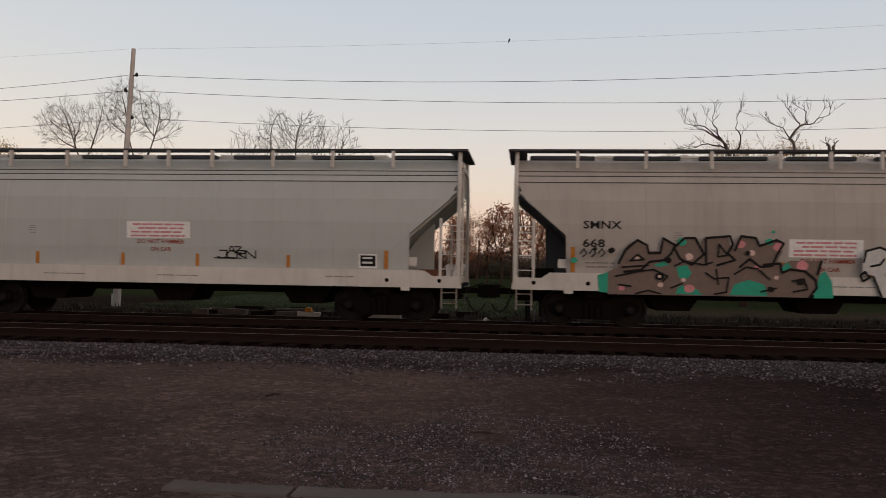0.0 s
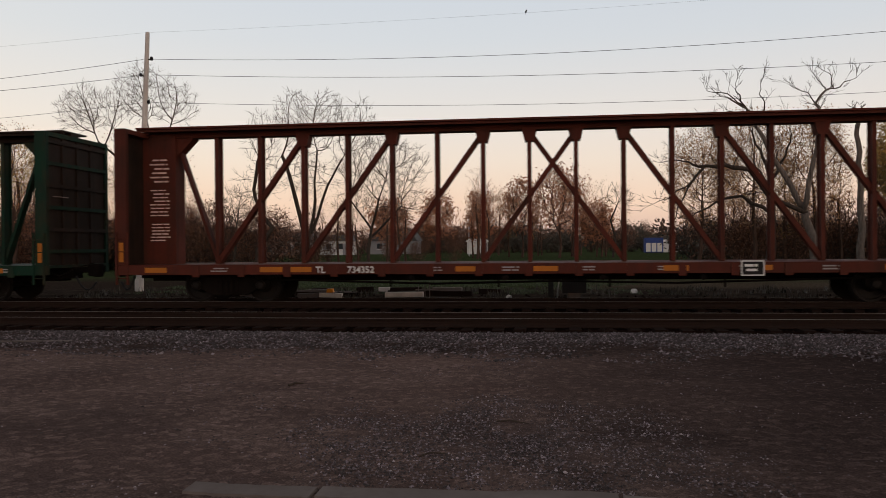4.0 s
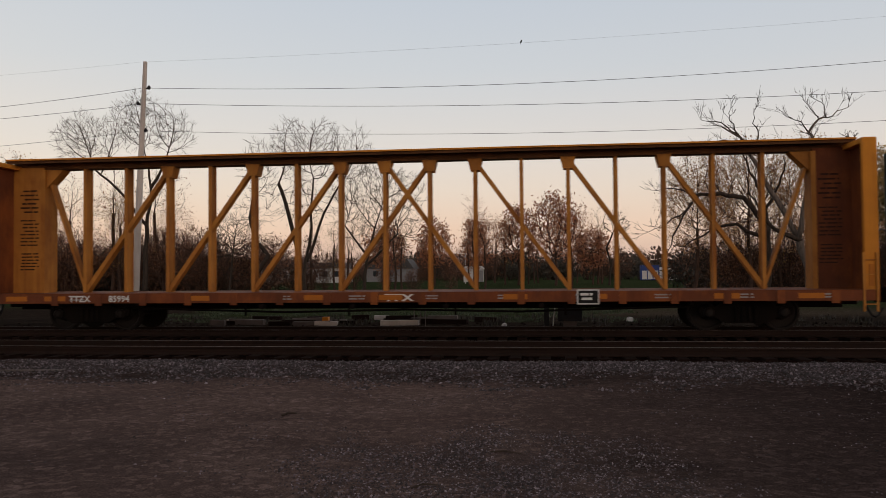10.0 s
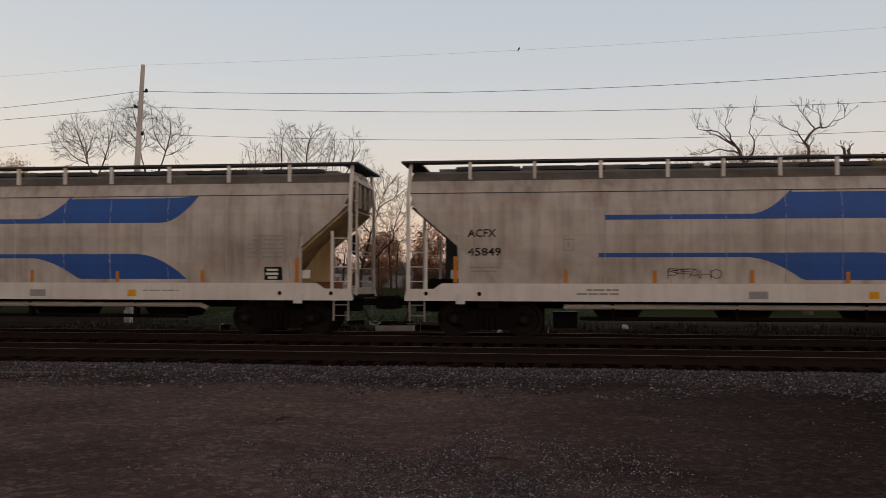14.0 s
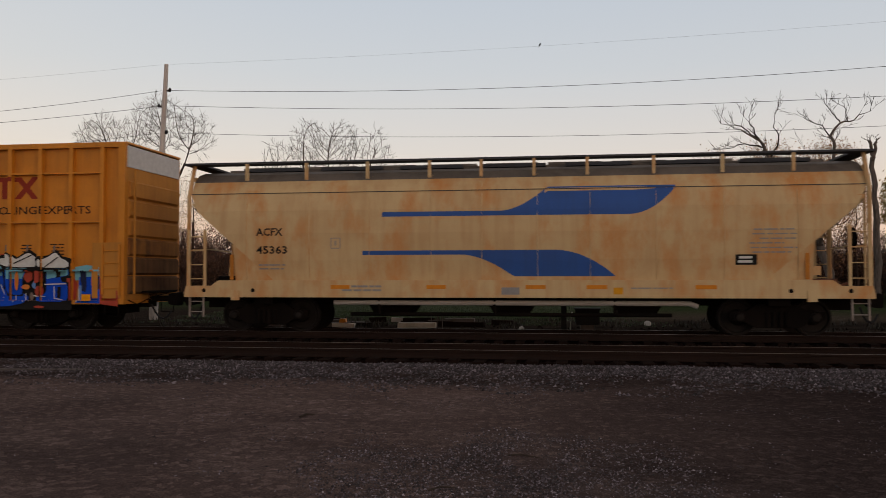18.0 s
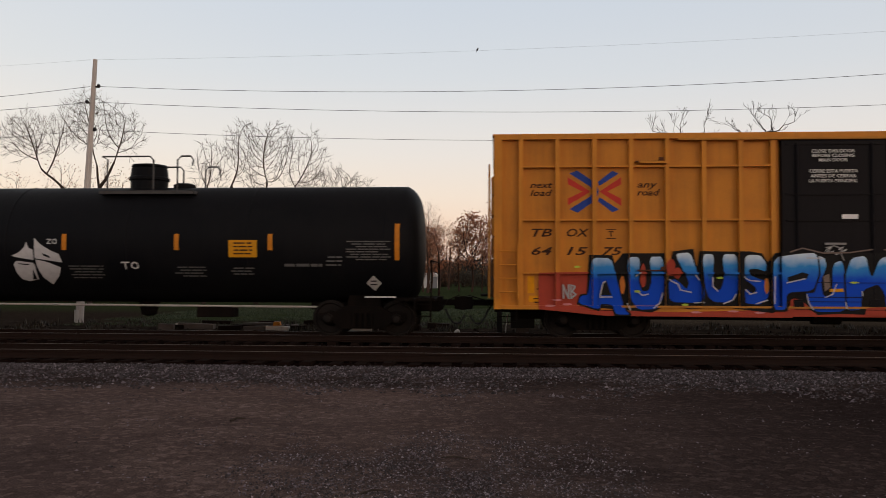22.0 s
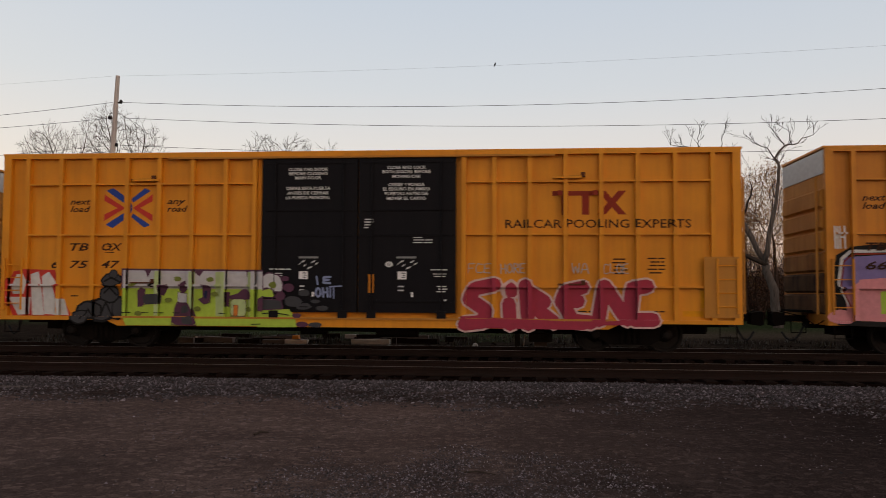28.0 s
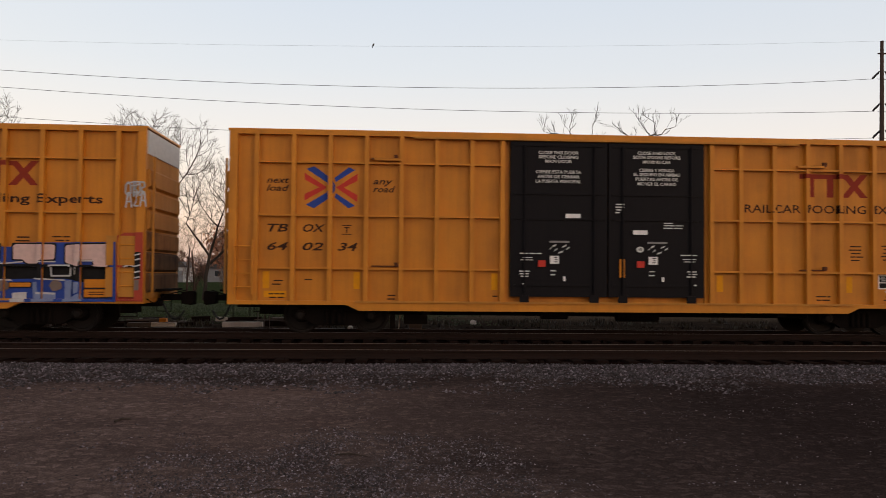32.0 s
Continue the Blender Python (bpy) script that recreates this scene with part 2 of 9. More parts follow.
TANK_BLACK = paint("black_tank_paint", (0.0052, 0.0054, 0.0068), gloss=0.06, rough=0.5, dirt=0.35, dirt_col=(0.013, 0.0125, 0.0135), streak=0.25)
BEAM_RED = paint("red_oxide_paint", (0.085, 0.020, 0.013), gloss=0.06, dirt=0.6, dirt_col=(0.03, 0.018, 0.014), streak=0.4)
CHORD_DARK = paint("dark_shade_beam_paint", (0.022, 0.014, 0.011), gloss=0.06, dirt=0.5, dirt_col=(0.012, 0.010, 0.009), rust=0.2, rust_col=(0.06, 0.025, 0.012))
CHORD_BROWN = paint("rusty_shaded_chord_paint", (0.10, 0.045, 0.02), gloss=0.08, dirt=0.5, dirt_col=(0.04, 0.02, 0.012), rust=0.3, rust_col=(0.20, 0.08, 0.025))
BEAM_GREEN = paint("green_beam_paint", (0.007, 0.030, 0.019), gloss=0.05, dirt=0.6, dirt_col=(0.018, 0.018, 0.015), streak=0.4, rust=0.35, rust_col=(0.07, 0.03, 0.015))
BEAM_YELLOW = paint("yellow_beam_paint", (0.43, 0.185, 0.040), gloss=0.06, dirt=0.45, dirt_col=(0.19, 0.070, 0.026), streak=0.5, rust=0.55, rust_col=(0.17, 0.052, 0.020))
BEAM_ORANGE = paint("orange_yellow_paint", (0.56, 0.22, 0.03), gloss=0.06, dirt=0.35, dirt_col=(0.27, 0.095, 0.025), streak=0.4, rust=0.35, rust_col=(0.14, 0.05, 0.02))
DECK_RED = paint("rusty_deck_paint", (0.15, 0.045, 0.02), gloss=0.06, dirt=0.5, dirt_col=(0.06, 0.026, 0.017), rust=0.5, rust_col=(0.32, 0.10, 0.025))
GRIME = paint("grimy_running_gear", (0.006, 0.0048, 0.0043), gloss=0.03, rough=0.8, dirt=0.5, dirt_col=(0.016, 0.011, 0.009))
WHEEL = paint("wheel_steel", (0.015, 0.012, 0.011), gloss=0.08, rough=0.5, dirt=0.5, dirt_col=(0.016, 0.013, 0.011), metal=0.3)
RAIL_SIDE = paint("rusty_rail", (0.020, 0.0105, 0.008), gloss=0.08, rough=0.7, dirt=0.5, dirt_col=(0.014, 0.010, 0.008))
RAIL_TOP = paint("worn_rail_head", (0.17, 0.15, 0.145), rough=0.42, dirt=0.4, dirt_col=(0.1, 0.08, 0.07), metal=0.8)
ORANGE = plain("orange_reflector", (0.60, 0.21, 0.02), 0.4)
DIRTY_ORANGE = plain("grimy_orange_reflector", (0.38, 0.125, 0.018), 0.5)
DULL_ORANGE = plain("dull_orange_reflector", (0.44, 0.160, 0.025), 0.4)
LADDER_GREY = paint("dull_ladder_paint", (0.30, 0.27, 0.25), gloss=0.1, dirt=0.5, dirt_col=(0.13, 0.09, 0.07), rust=0.3)
WHITE_INK = plain("white_stencil", (0.62, 0.62, 0.60))
PALE_INK = plain("pale_stencil", (0.40, 0.40, 0.40))
GREY_INK = plain("grey_stencil", (0.26, 0.25, 0.25))
BLACK_INK = plain("black_stencil", (0.012, 0.011, 0.011))
BROWN_INK = plain("brown_stencil", (0.045, 0.018, 0.010))
RED_LOGO = plain("dull_red_paint", (0.27, 0.035, 0.018))
RED_INK = plain("red_paint", (0.55, 0.05, 0.035))
BLUE_INK = plain("blue_paint", (0.03, 0.065, 0.30))
CREAM_SLOPE = paint("cream_slope_paint", (0.50, 0.39, 0.22), gloss=0.12, dirt=0.5, dirt_col=(0.26, 0.17, 0.09), streak=0.5, rust=0.5, rust_col=(0.24, 0.10, 0.04))
ROOF_SOOT = paint("sooty_roof_paint", (0.17, 0.145, 0.125), gloss=0.08, dirt=0.6, dirt_col=(0.07, 0.056, 0.048), streak=0.3)
BRAKE_RUST = paint("rusty_brake_gear", (0.20, 0.085, 0.055), gloss=0.08, dirt=0.5, dirt_col=(0.07, 0.035, 0.024), rust=0.4)
STRIPE_BLUE = paint("blue_stripe_paint", (0.018, 0.080, 0.30), dirt=0.3, dirt_col=(0.03, 0.055, 0.13), streak=0.25)
YELLOW_PLATE = plain("yellow_placard", (0.64, 0.285, 0.015))
PINK = plain("pink_paint", (0.62, 0.25, 0.27))
TEAL = plain("teal_paint", (0.03, 0.34, 0.23))
SKY_BLUE = plain("light_blue_paint", (0.16, 0.42, 0.52))
MAGENTA = plain("crimson_paint", (0.36, 0.04, 0.07))
BLUE_FADE = fade("blue_fade", (0.003, 0.062, 0.50), (0.62, 0.72, 0.80), 1.20, 2.16, (0.030, 0.24, 0.56))
BROWN_TAG = plain("mud_brown_paint", (0.19, 0.14, 0.12))
LEAF_WHITE = plain("dulled_white_spray", (0.52, 0.51, 0.52))
SIGN_WHITE = plain("sign_white", (0.80, 0.78, 0.77))
LIME_SPRAY = plain("lime_spray", (0.40, 0.55, 0.07))
PALE_LIME = plain("pale_green_spray", (0.45, 0.55, 0.25))
OLIVE_SPRAY = plain("olive_spray", (0.17, 0.20, 0.04))
TAG_BLUE = plain("pale_blue_spray", (0.24, 0.28, 0.44))
PALE_BLUE = plain("dull_pale_blue_spray", (0.20, 0.25, 0.42))
ORANGE_SPRAY = plain("orange_spray", (0.62, 0.20, 0.04))
TEAL_LIGHT = plain("teal_spray", (0.10, 0.36, 0.38))
SPRAY_BLUE = plain("mid_blue_spray", (0.13, 0.26, 0.56))
NAVY = plain("navy_spray", (0.016, 0.022, 0.06))
BRICK = plain("brick_red_spray", (0.40, 0.06, 0.035))
SMOKE = plain("dark_grey_spray", (0.055, 0.055, 0.06))
PLUM = plain("plum_spray", (0.10, 0.04, 0.07))
BLUSH = plain("blush_spray", (0.66, 0.46, 0.42))
VIOLET = plain("violet_paint", (0.22, 0.17, 0.36))
WOOD_POLE = paint("grey_pole_wood", (0.56, 0.52, 0.49), rough=0.85, gloss=0.05, dirt=0.5, dirt_col=(0.30, 0.26, 0.24), streak=0.5)
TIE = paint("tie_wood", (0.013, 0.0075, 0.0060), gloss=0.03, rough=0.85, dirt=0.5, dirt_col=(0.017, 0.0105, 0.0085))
CONCRETE = paint("pale_concrete", (0.125, 0.104, 0.098), rough=0.85, dirt=0.8, dirt_col=(0.062, 0.048, 0.044))
POLE_DARK = paint("dark_pole_wood", (0.075, 0.055, 0.048), rough=0.85, gloss=0.05, dirt=0.4, dirt_col=(0.035, 0.027, 0.024), streak=0.5)
KIOSK_BLUE = plain("faded_blue_steel", (0.035, 0.06, 0.19))
HOUSE_WHITE = plain("white_siding", (0.55, 0.54, 0.53))
HOUSE_GREY = plain("grey_siding", (0.22, 0.22, 0.23))
ROOFING = plain("dark_roofing", (0.07, 0.065, 0.065))
GLASS = plain("dark_window", (0.03, 0.035, 0.04), 0.2)
CABINET = plain("dark_cabinet_paint", (0.02, 0.02, 0.022))
WIRE = plain("black_cable", (0.03, 0.03, 0.032))


def bark(name, col, pale=None):
    m, nt, b = nodes_of(name)
    n = noise_at(nt, 3.0, (4, 4, 0.8), 6.0)
    c = mix(nt, ramp(nt, n, [(0.35, 0), (0.7, 1)]), col, tuple(x * 0.45 for x in col))
    nt.links.new(c, b.inputs["Base Color"])
    b.inputs["Roughness"].default_value, b.inputs["Specular IOR Level"].default_value = 0.9, 0.05
    bump(nt, b, n, 0.4, 0.03)
    return m


BARK = bark("dark_bark", (0.060, 0.046, 0.038))
BARK_RED = bark("russet_twigs", (0.085, 0.052, 0.040))
BARK_TWIG = bark("fine_brown_twigs", (0.095, 0.070, 0.055))
BARK_PALE = bark("bleached_bark", (0.145, 0.118, 0.102))


def leaf(name, a, c):
    m, nt, b = nodes_of(name)
    g = nt.nodes.new("ShaderNodeNewGeometry")
    nt.links.new(mix(nt, g.outputs["Random Per Island"], a, c), b.inputs["Base Color"])
    b.inputs["Roughness"].default_value = 0.7
    return m


LEAF_RUST = leaf("russet_leaves", (0.17, 0.055, 0.026), (0.36, 0.14, 0.055))
LEAF_BRUSH = leaf("dull_brown_leaves", (0.075, 0.032, 0.019), (0.20, 0.082, 0.038))
LEAF_DARK = leaf("dark_evergreen_leaves", (0.020, 0.019, 0.013), (0.045, 0.034, 0.020))
LEAF_BRONZE = leaf("bronze_leaves", (0.20, 0.085, 0.028), (0.30, 0.15, 0.045))
LEAF_GOLD = leaf("golden_leaves", (0.36, 0.20, 0.035), (0.19, 0.13, 0.035))


def ground_material():
    """Dark gravel in front, dark ballast round the tracks, bare dirt, then mown grass."""
    m, nt, b = nodes_of("yard_ground")
    tc = nt.nodes.new("ShaderNodeTexCoord")
    sp = nt.nodes.new("ShaderNodeSeparateXYZ")
    nt.links.new(tc.outputs["Object"], sp.inputs[0])
    big, mid, fine = noise_at(nt, 0.22, (0.5, 1, 1), seed=1.0), noise_at(nt, 1.3, (0.6, 1, 1), seed=2.0), noise_at(nt, 26.0, seed=3.0, detail=6.0, rough=0.7)
    vo = nt.nodes.new("ShaderNodeTexVoronoi")
    vo.inputs["Scale"].default_value = 16.0
    nt.links.new(tc.outputs["Object"], vo.inputs["Vector"])
    spx = nt.nodes.new("ShaderNodeSeparateXYZ")
    nt.links.new(vo.outputs["Color"], spx.inputs[0])
    peb = ramp(nt, spx.outputs[0], [(0.0, 0.7), (0.75, 0.95), (0.98, 1.5)])
    y = math_node(nt, "ADD", sp.outputs[1], math_node(nt, "MULTIPLY", math_node(nt, "SUBTRACT", mid, 0.5), 2.4))

    def between(lo, hi):
        mr = nt.nodes.new("ShaderNodeMapRange")
        mr.inputs["From Min"].default_value, mr.inputs["From Max"].default_value = lo, hi
        nt.links.new(y, mr.inputs["Value"])
        return mr.outputs[0]

    dirt = mix(nt, ramp(nt, big, [(0.35, 0), (0.68, 1)]), (0.120, 0.083, 0.074), (0.054, 0.041, 0.039))
    dirt = mix(nt, ramp(nt, mid, [(0.42, 0), (0.7, 0.7)]), dirt, (0.155, 0.111, 0.099))
    # darker earth to the right, with a falloff in brightness put into its colour
    right_falloff = nt.nodes.new("ShaderNodeMapRange")
    right_falloff.inputs["From Min"].default_value, right_falloff.inputs["From Max"].default_value = -0.5, 6.0
    nt.links.new(math_node(nt, "ADD", sp.outputs[0], math_node(nt, "MULTIPLY", big, 3.0)), right_falloff.inputs["Value"])
    dirt = mix(nt, right_falloff.outputs[0], dirt, (0.032, 0.0230, 0.0215))
    gravel = mix(nt, ramp(nt, mid, [(0.3, 0), (0.7, 1)]), (0.064, 0.046, 0.042), (0.036, 0.026, 0.024))
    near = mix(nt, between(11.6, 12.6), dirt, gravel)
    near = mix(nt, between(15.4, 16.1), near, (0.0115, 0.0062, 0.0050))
    back = mix(nt, ramp(nt, mid, [(0.35, 0), (0.7, 1)]), (0.040, 0.031, 0.025), (0.020, 0.016, 0.0135))
    near = mix(nt, between(24.2, 25.0), near, back)
    grass = mix(nt, ramp(nt, big, [(0.3, 0), (0.7, 1)]), (0.022, 0.038, 0.016), (0.034, 0.047, 0.021))
    grass = mix(nt, ramp(nt, fine, [(0.4, 0), (0.75, 0.6)]), grass, (0.070, 0.066, 0.036))
    # bare tan strip beyond the track on one side
    strip = nt.nodes.new("ShaderNodeMapRange")
    strip.inputs["From Min"].default_value, strip.inputs["From Max"].default_value = 2.0, 5.0
    nt.links.new(math_node(nt, "ADD", sp.outputs[0], math_node(nt, "MULTIPLY", mid, 4.0)), strip.inputs["Value"])
    grass = mix(nt, math_node(nt, "MULTIPLY", strip.outputs[0], math_node(nt, "SUBTRACT", 1.0, between(33.0, 40.0))), grass, (0.064, 0.050, 0.037))
    bare = nt.nodes.new("ShaderNodeMapRange")
    bare.inputs["From Min"].default_value, bare.inputs["From Max"].default_value = -11.0, -14.0
    nt.links.new(math_node(nt, "ADD", sp.outputs[0], math_node(nt, "MULTIPLY", mid, 3.0)), bare.inputs["Value"])
    grass = mix(nt, math_node(nt, "MULTIPLY", bare.outputs[0], math_node(nt, "SUBTRACT", 1.0, between(36.0, 44.0))), grass, (0.032, 0.024, 0.019))
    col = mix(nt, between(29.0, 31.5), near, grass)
    mul = nt.nodes.new("ShaderNodeMix")
    mul.data_type, mul.blend_type = "RGBA", "MULTIPLY"
    mul.inputs[0].default_value = 0.8
    nt.links.new(col, mul.inputs[6])
    nt.links.new(peb, mul.inputs[7])
    spk = nt.nodes.new("ShaderNodeMix")
    spk.data_type, spk.blend_type = "RGBA", "MULTIPLY"
    spk.inputs[0].default_value = 0.75
    nt.links.new(mul.outputs[2], spk.inputs[6])
    nt.links.new(ramp(nt, noise_at(nt, 60.0, seed=6.0, detail=3.0, rough=0.7), [(0.3, 0.35), (0.5, 0.95), (0.72, 1.9)]), spk.inputs[7])
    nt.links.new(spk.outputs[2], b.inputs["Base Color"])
    b.inputs["Roughness"].default_value = 1.0
    b.inputs["Specular IOR Level"].default_value = 0.0
    h = math_node(nt, "ADD", fine, math_node(nt, "MULTIPLY", vo.outputs["Distance"], 1.2))
    bump(nt, b, h, 0.6, 0.03)
    return m


GROUND = ground_material()


def stone_material(name, k):
    """Crushed stone, each piece of its own grey, k times as pale."""
    m, nt, b = nodes_of(name)
    g = nt.nodes.new("ShaderNodeNewGeometry")
    stops = ((0.0, (0.009, 0.0066, 0.0066)), (0.42, (0.026, 0.0185, 0.019)), (0.70, (0.062, 0.047, 0.053)), (0.95, (0.120, 0.098, 0.112)), (1.0, (0.22, 0.19, 0.205)))
    nt.links.new(ramp(nt, g.outputs["Random Per Island"], [(p, tuple(k * v for v in c)) for p, c in stops]), b.inputs["Base Color"])
    b.inputs["Roughness"].default_value = 0.85
    return m


STONE = stone_material("crushed_stone", 1.1)
STONE_PALE = stone_material("pale_crushed_stone", 1.45)
STONE_DARK = paint("dark_stone", (0.013, 0.0078, 0.0064), gloss=0.03, rough=0.85, dirt=0.5, dirt_col=(0.011, 0.0075, 0.006))

# ---- building tools ----
class Shape:
    """Vertices and faces gathered for one mesh."""

    def __init__(self):
        self.v, self.f = [], []

    def box(self, x0, x1, y0, y1, z0, z1):
        n = len(self.v)
        self.v += [(x, y, z) for z in (z0, z1) for y in (y0, y1) for x in (x0, x1)]
        self.f += [tuple(n + i for i in q) for q in ((0, 2, 3, 1), (4, 5, 7, 6), (0, 1, 5, 4), (2, 6, 7, 3), (0, 4, 6, 2), (1, 3, 7, 5))]
        return self

    def prism(self, poly, y0, y1):
        """A polygon in x, z drawn out from y0 to y1."""
        n, k = len(self.v), len(poly)
        self.v += [(x, y, z) for y in (y0, y1) for x, z in poly]
        self.f += [tuple(range(n, n + k)), tuple(range(n + 2 * k - 1, n + k - 1, -1))]
        self.f += [(n + i, n + k + i, n + k + (i + 1) % k, n + (i + 1) % k) for i in range(k)]
        return self

    def tube(self, pts, radii, sides=6, caps=True):
        """A round bar along a line of points."""
        pts = [Vector(p) for p in pts]
        if isinstance(radii, (int, float)):
            radii = [radii] * len(pts)
        n = len(self.v)
        d0 = (pts[1] - pts[0]).normalized()
        side = d0.orthogonal().normalized()
        for i, p in enumerate(pts):
            d = (pts[min(i + 1, len(pts) - 1)] - pts[max(i - 1, 0)]).normalized()
            side = (side - d * side.dot(d)).normalized()
            up = d.cross(side)
            for k in range(sides):
                a = 2 * math.pi * k / sides
                q = p + (side * math.cos(a) + up * math.sin(a)) * radii[i]
                self.v.append((q.x, q.y, q.z))
        for i in range(len(pts) - 1):
            for k in range(sides):
                a, c = n + i * sides + k, n + i * sides + (k + 1) % sides
                self.f.append((a, c, c + sides, a + sides))
        if caps:
            self.f.append(tuple(range(n + sides - 1, n - 1, -1)))
            e = n + (len(pts) - 1) * sides
            self.f.append(tuple(range(e, e + sides)))
        return self

    def lathe(self, prof, axis, sides=20, at=(0, 0, 0)):
        """Turned shape: prof is (along, radius) pairs; axis 'x', 'y' or 'z'."""
        n, k = len(self.v), len(prof)
        for u, r in prof:
            for j in range(sides):
                a = 2 * math.pi * j / sides
                c, s = r * math.cos(a), r * math.sin(a)
                p = {"x": (u, c, s), "y": (c, u, s), "z": (c, s, u)}[axis]
                self.v.append((p[0] + at[0], p[1] + at[1], p[2] + at[2]))
        for i in range(k - 1):
            for j in range(sides):
                a, c = n + i * sides + j, n + i * sides + (j + 1) % sides
                self.f.append((a, c, c + sides, a + sides))
        self.f.append(tuple(range(n + sides - 1, n - 1, -1)))
        self.f.append(tuple(range(n + (k - 1) * sides, n + k * sides)))
        return self

    def flat(self, poly, y):
        """A thin painted patch facing the camera side (-y)."""
        n = len(self.v)
        self.v += [(x, y, z) for x, z in poly]
        self.f.append(tuple(range(n, n + len(poly))))
        return self

    def rect(self, x0, x1, z0, z1, y):
        return self.flat([(x0, z0), (x1, z0), (x1, z1), (x0, z1)], y)

    def mesh(self, name):
        me = bpy.data.meshes.new(name)
        me.from_pydata(self.v, [], self.f)
        return me


def part(name, shape, material, parent=None, label="", at=None, smooth=False):
    """One mesh object, under its thing or part."""
    me = shape if isinstance(shape, bpy.types.Mesh) else shape.mesh(name)
    if not me.materials:
        me.materials.append(material)
    if smooth:
        me.polygons.foreach_set("use_smooth", [True] * len(me.polygons))
    ob = new(name, me)
    if parent:
        ob.parent = parent
    if at:
        ob.location = at
    small = name == "stem" or name.endswith(("stencil", "writing", "data_block", "placard_mark", "hazard_mark", "scrawl", "sill_patch", "graffiti_line", "lettering"))
    return tagged(ob, label, kind="stuff" if small else "")


def thing(name, label, category, group="", kind="", at=None):
    ob = tagged(new(name), label, category, group, kind)
    if at:
        ob.location = at
    return ob


def words(text, x, z, height, width=None, lean=0.0, bold=0.0):
    """Letter outlines as a flat mesh shape in x, z, standing at x, z (left foot)."""
    cu = bpy.data.curves.new("words", "FONT")
    cu.body, cu.size, cu.shear, cu.resolution_u, cu.fill_mode, cu.offset = text, 1.0, lean, 2, "FRONT", bold
    ob = bpy.data.objects.new("words", cu)
    scene.collection.objects.link(ob)
    me = bpy.data.meshes.new_from_object(ob.evaluated_get(bpy.context.evaluated_depsgraph_get()))
    bpy.data.objects.remove(ob)
    s = Shape()
    xs = [v.co.x for v in me.vertices]
    x0, wide = min(xs), max(xs) - min(xs)
    k = height / 0.73
    kx = width / wide if width else k
    s.v = [(x + (v.co.x - x0) * kx, 0.0, z + v.co.y * k) for v in me.vertices]
    s.f = [tuple(p.vertices) for p in me.polygons]
    bpy.data.meshes.remove(me)
    return s


def bars(shape, x, z, width, lines, y, pitch=0.11, thick=0.05, seed=1):
    """Writing too small to read: broken bars, line under line."""
    rnd = random.Random(seed)
    for i in range(lines):
        w = width * rnd.uniform(0.7, 1.0)
        a = x + (width - w) / 2 * rnd.uniform(0, 2)
        while w > 0.05:
            c = min(w, rnd.uniform(0.12, 0.4))
            shape.rect(a, a + c * 0.88, z - i * pitch - thick, z - i * pitch, y)
            a, w = a + c, w - c
    return shape


GLYPH = {
    "A": [[(0, 0), (0.35, 1), (0.65, 1), (1, 0)], [(0.2, 0.38), (0.8, 0.38)]], "V": [[(0, 1), (0.5, 0), (1, 1)]], "U": [[(0, 1), (0.05, 0.2), (0.3, 0), (0.7, 0), (0.95, 0.2), (1, 1)]],
    "J": [[(0.2, 1), (0.9, 1), (0.8, 0.2), (0.5, 0), (0, 0.2)]], "S": [[(1, 0.9), (0.3, 1), (0.05, 0.75), (0.9, 0.35), (0.7, 0), (0, 0.08)]],
    "P": [[(0.1, 0), (0.05, 1), (0.8, 0.95), (0.95, 0.65), (0.7, 0.42), (0.1, 0.4)]], "C": [[(1, 0.9), (0.3, 1), (0, 0.6), (0.1, 0.1), (0.6, 0), (1, 0.1)]],
    "M": [[(0, 0), (0.1, 1), (0.5, 0.45), (0.9, 1), (1, 0)]], "O": [[(0.5, 0), (0.05, 0.25), (0.1, 0.8), (0.5, 1), (0.9, 0.8), (0.95, 0.2), (0.5, 0)]],
    "L": [[(0.1, 1), (0.05, 0.05), (0.95, 0.02)]], "E": [[(1, 1), (0.1, 0.95), (0.05, 0.05), (0.95, 0)], [(0.1, 0.5), (0.8, 0.52)]],
    "R": [[(0.05, 0), (0.1, 1), (0.8, 0.95), (0.9, 0.65), (0.2, 0.5), (1, 0)]], "N": [[(0.05, 0), (0, 1), (0.95, 0), (1, 1)]],
    "I": [[(0.5, 0), (0.45, 0.7)], [(0.45, 0.93), (0.5, 1.0)]], "W": [[(0, 1), (0.2, 0), (0.5, 0.7), (0.8, 0), (1, 1)]], "H": [[(0, 1), (0.1, 0)], [(0.9, 1), (1, 0)], [(0.1, 0.5), (0.9, 0.5)]],
    "T": [[(0, 1), (1, 1)], [(0.5, 1), (0.5, 0)]], "Z": [[(0, 1), (1, 0.95), (0.05, 0.05), (1, 0)]], "B": [[(0.05, 0), (0.05, 1), (0.8, 0.9), (0.3, 0.52), (0.95, 0.3), (0.05, 0)]],
    "F": [[(1, 1), (0.1, 0.95), (0.1, 0)], [(0.1, 0.5), (0.75, 0.52)]], "K": [[(0.05, 1), (0.05, 0)], [(1, 1), (0.1, 0.5), (1, 0)]],
}


